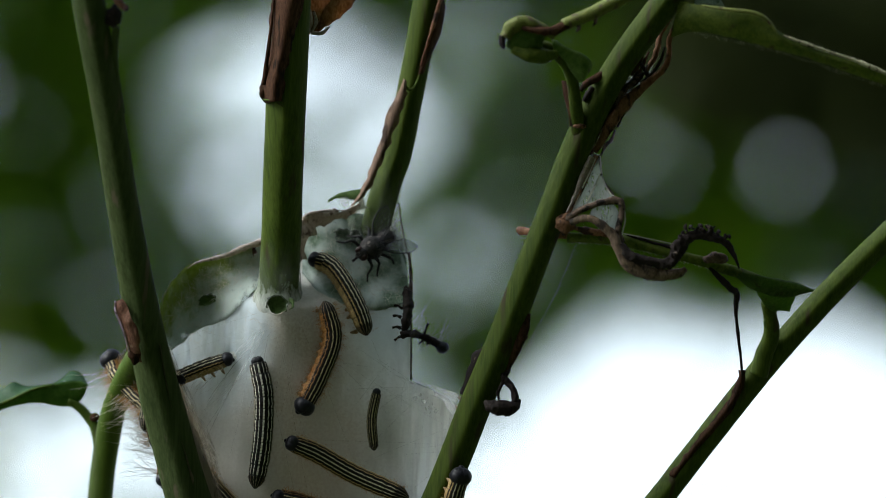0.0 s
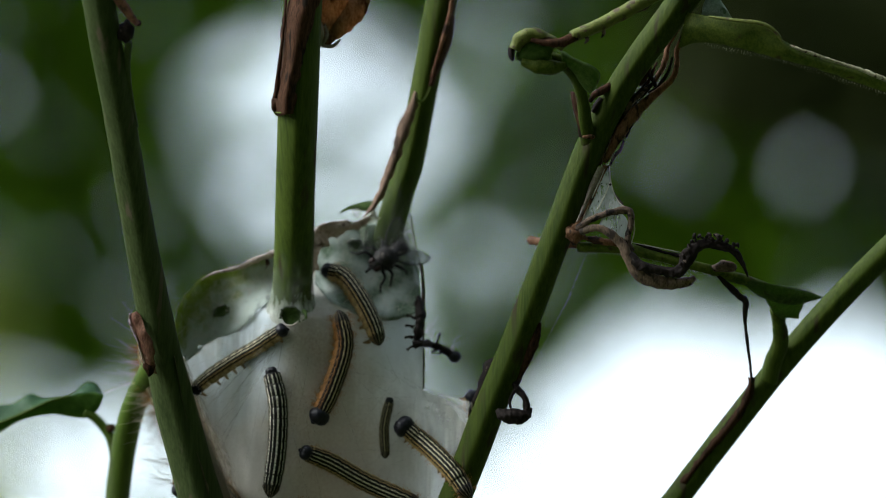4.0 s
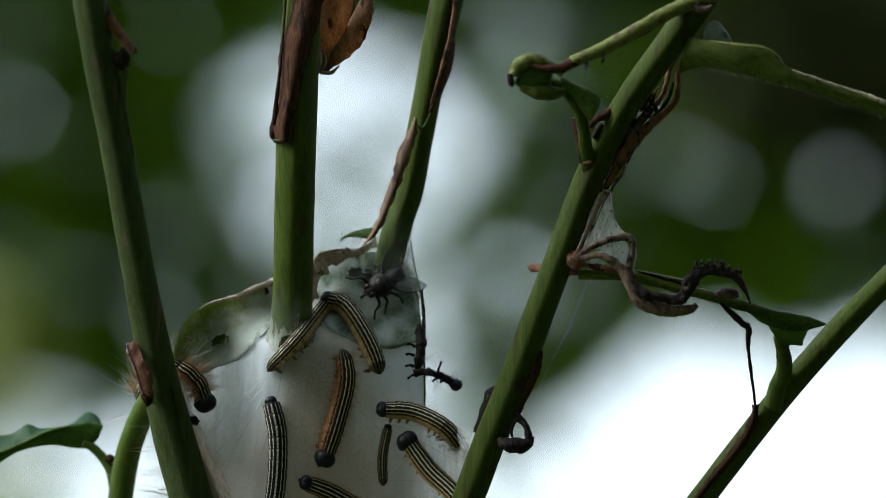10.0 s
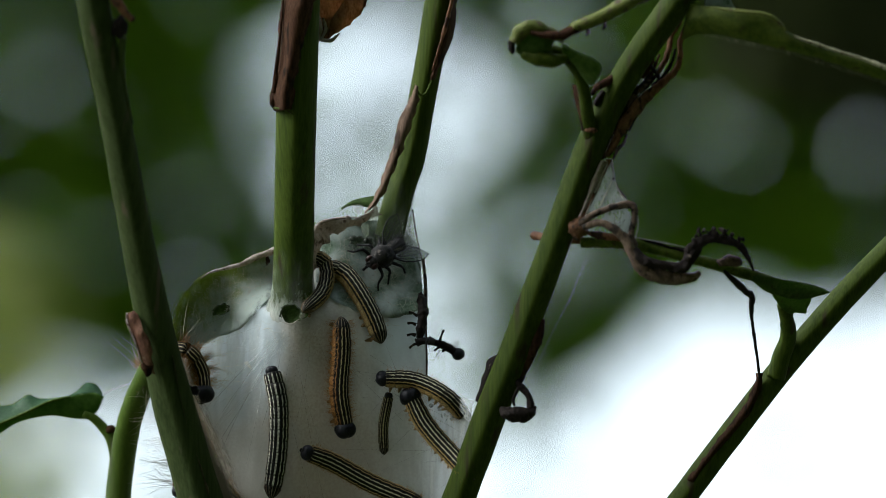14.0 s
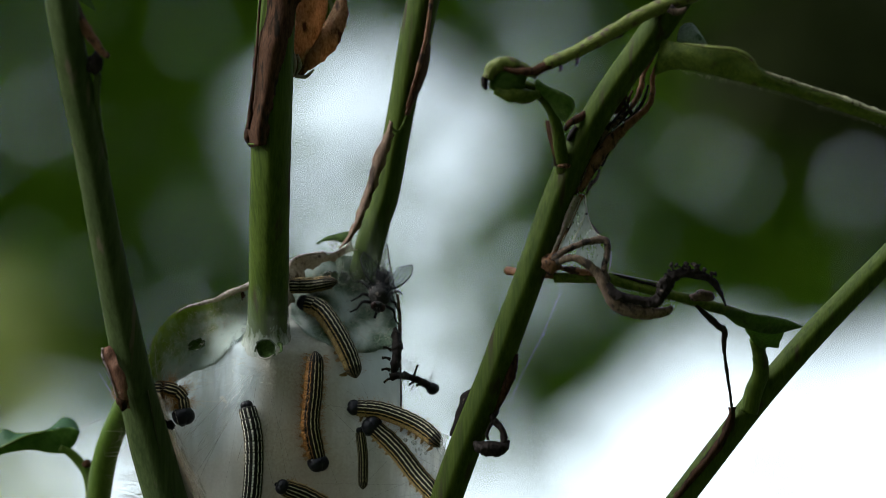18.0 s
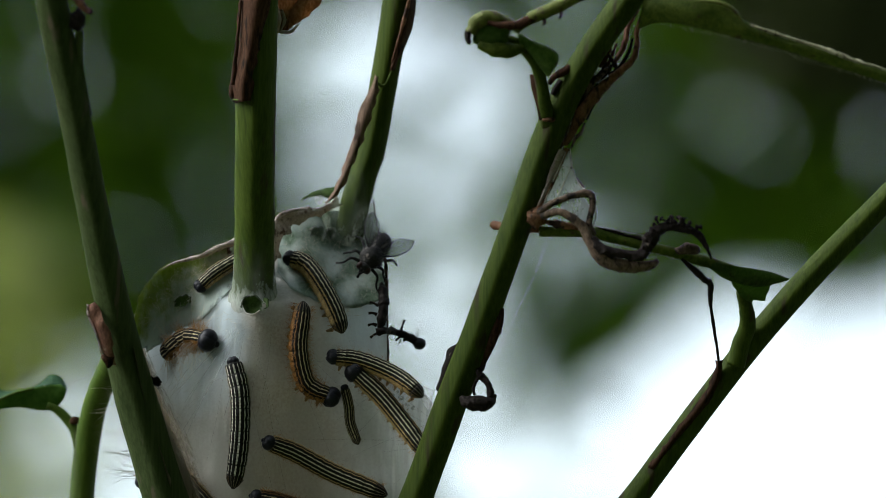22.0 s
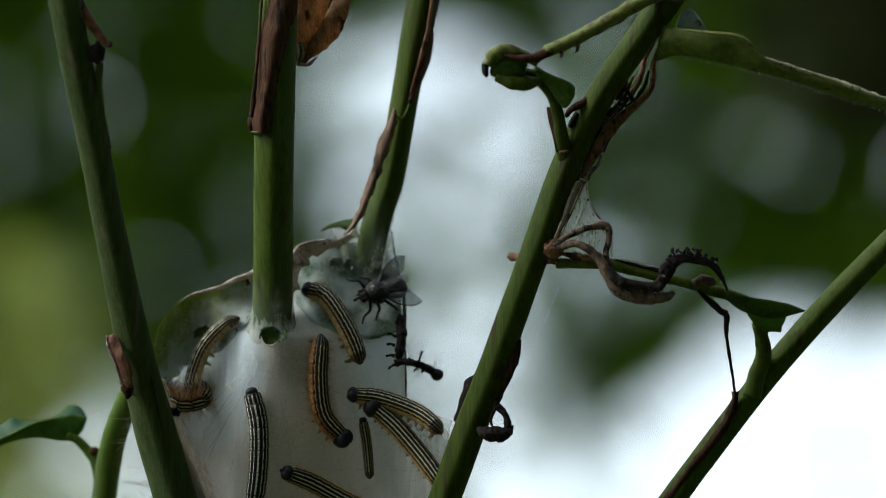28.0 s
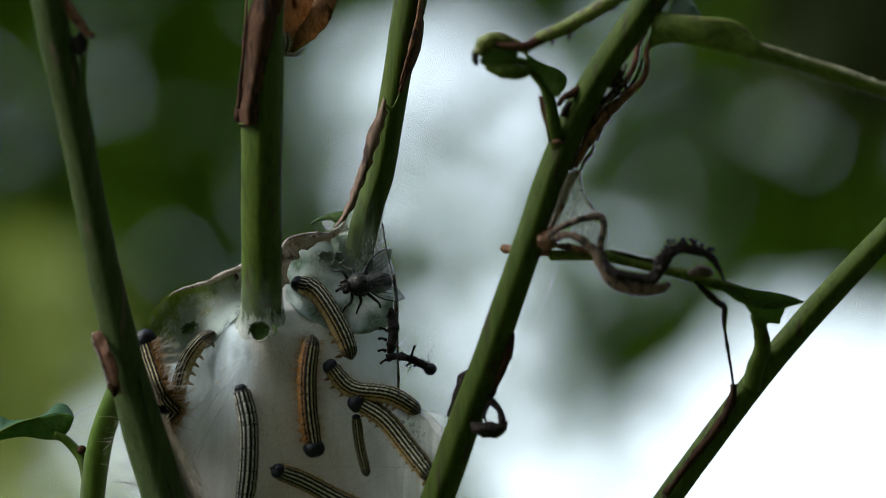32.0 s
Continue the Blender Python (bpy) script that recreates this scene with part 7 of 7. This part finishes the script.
    perch = (
        (0, (5.3, 8.6, 1.7), (1.9, 5.0, -0.3)), (6, (5.5, 8.6, 1.6), (2.0, 5.1, -0.3)), (9, (5.1, 8.6, 1.8), (1.7, 5.3, 0.2)), (13, (4.1, 8.1, 1.8), (1.0, 4.6, -0.3)), (14, (4.8, 8.2, 1.5), (1.4, 4.6, -0.5)),
        (17, (3.2, 7.6, 1.9), (-0.3, 5.0, 1.0)), (17.6, (6.1, 9.1, 1.2), (3.8, 5.7, -1.3)), (18, (7.9, 9.2, 1.0), (7.4, 5.6, -2.7)), (19, (9.2, 8.2, 0.1), (8.4, 4.6, -3.7)), (20, (9.5, 8.1, 0.0), (8.6, 4.7, -3.6)), (21, (9.5, 7.9, -0.4), (8.0, 4.8, -3.7)),
        (22, (8.7, 7.9, -0.1), (6.4, 4.7, -3.2)), (23, (7.8, 7.4, -0.8), (4.7, 4.3, -3.2)), (25, (7.4, 7.0, -0.7), (3.7, 4.4, -2.1)), (28, (7.0, 7.0, -0.6), (3.2, 4.7, -1.4)), (32, (5.9, 6.5, -0.4), (2.0, 4.4, -0.8)),
    )
    rows = []
    for t, body, front in perch:
        b, x = Vector(body), (Vector(front) - Vector(body)).normalized()
        up = Vector((0.25, -1, 0.35))
        up = (up - x * up.dot(x)).normalized()
        rows.append((t, FRAME @ Matrix.Translation(b * MM) @ Matrix((x, up.cross(x), up)).transposed().to_4x4()))
    walk(fly, rows)
    crawl(*upper, [(0, [(-2.9, 7.6, -0.2), (-0.6, 6.7, -1.1), (1.8, 4.1, -4.5), (3.7, 2.8, -8.5), (4.9, 2.3, -13.0)])], 36)
    crawl(*pale, [(0, [(-11.0, -0.7, -14.6), (-10.1, -1.5, -19.3), (-10.3, -1.6, -25.7), (-11.3, -1.3, -32.2)])])
    crawl(*lower, [(0, [(-6.1, -1.5, -26.0), (-2.6, 0.1, -27.5), (2.9, 1.1, -30.6), (10.2, 0.6, -33.7)])])
    crawl(*low_left, [(0, [(-18.8, 1.5, -29.9), (-17.4, 1.1, -32.1), (-14.3, -0.0, -35.6), (-11.5, -1.3, -40.0)])])
    crawl(*low_middle, [(0, [(-8.0, -2.0, -33.6), (-4.3, -0.7, -34.6), (1.2, 1.0, -36.7), (4.4, 1.1, -38.8)])])
    crawl(*hidden, [(0, [(-24.3, 6.0, -31.4), (-23.6, 8.0, -27.3), (-23.7, 8.0, -23.3), (-24.1, 8.0, -19.3)])])


motions()
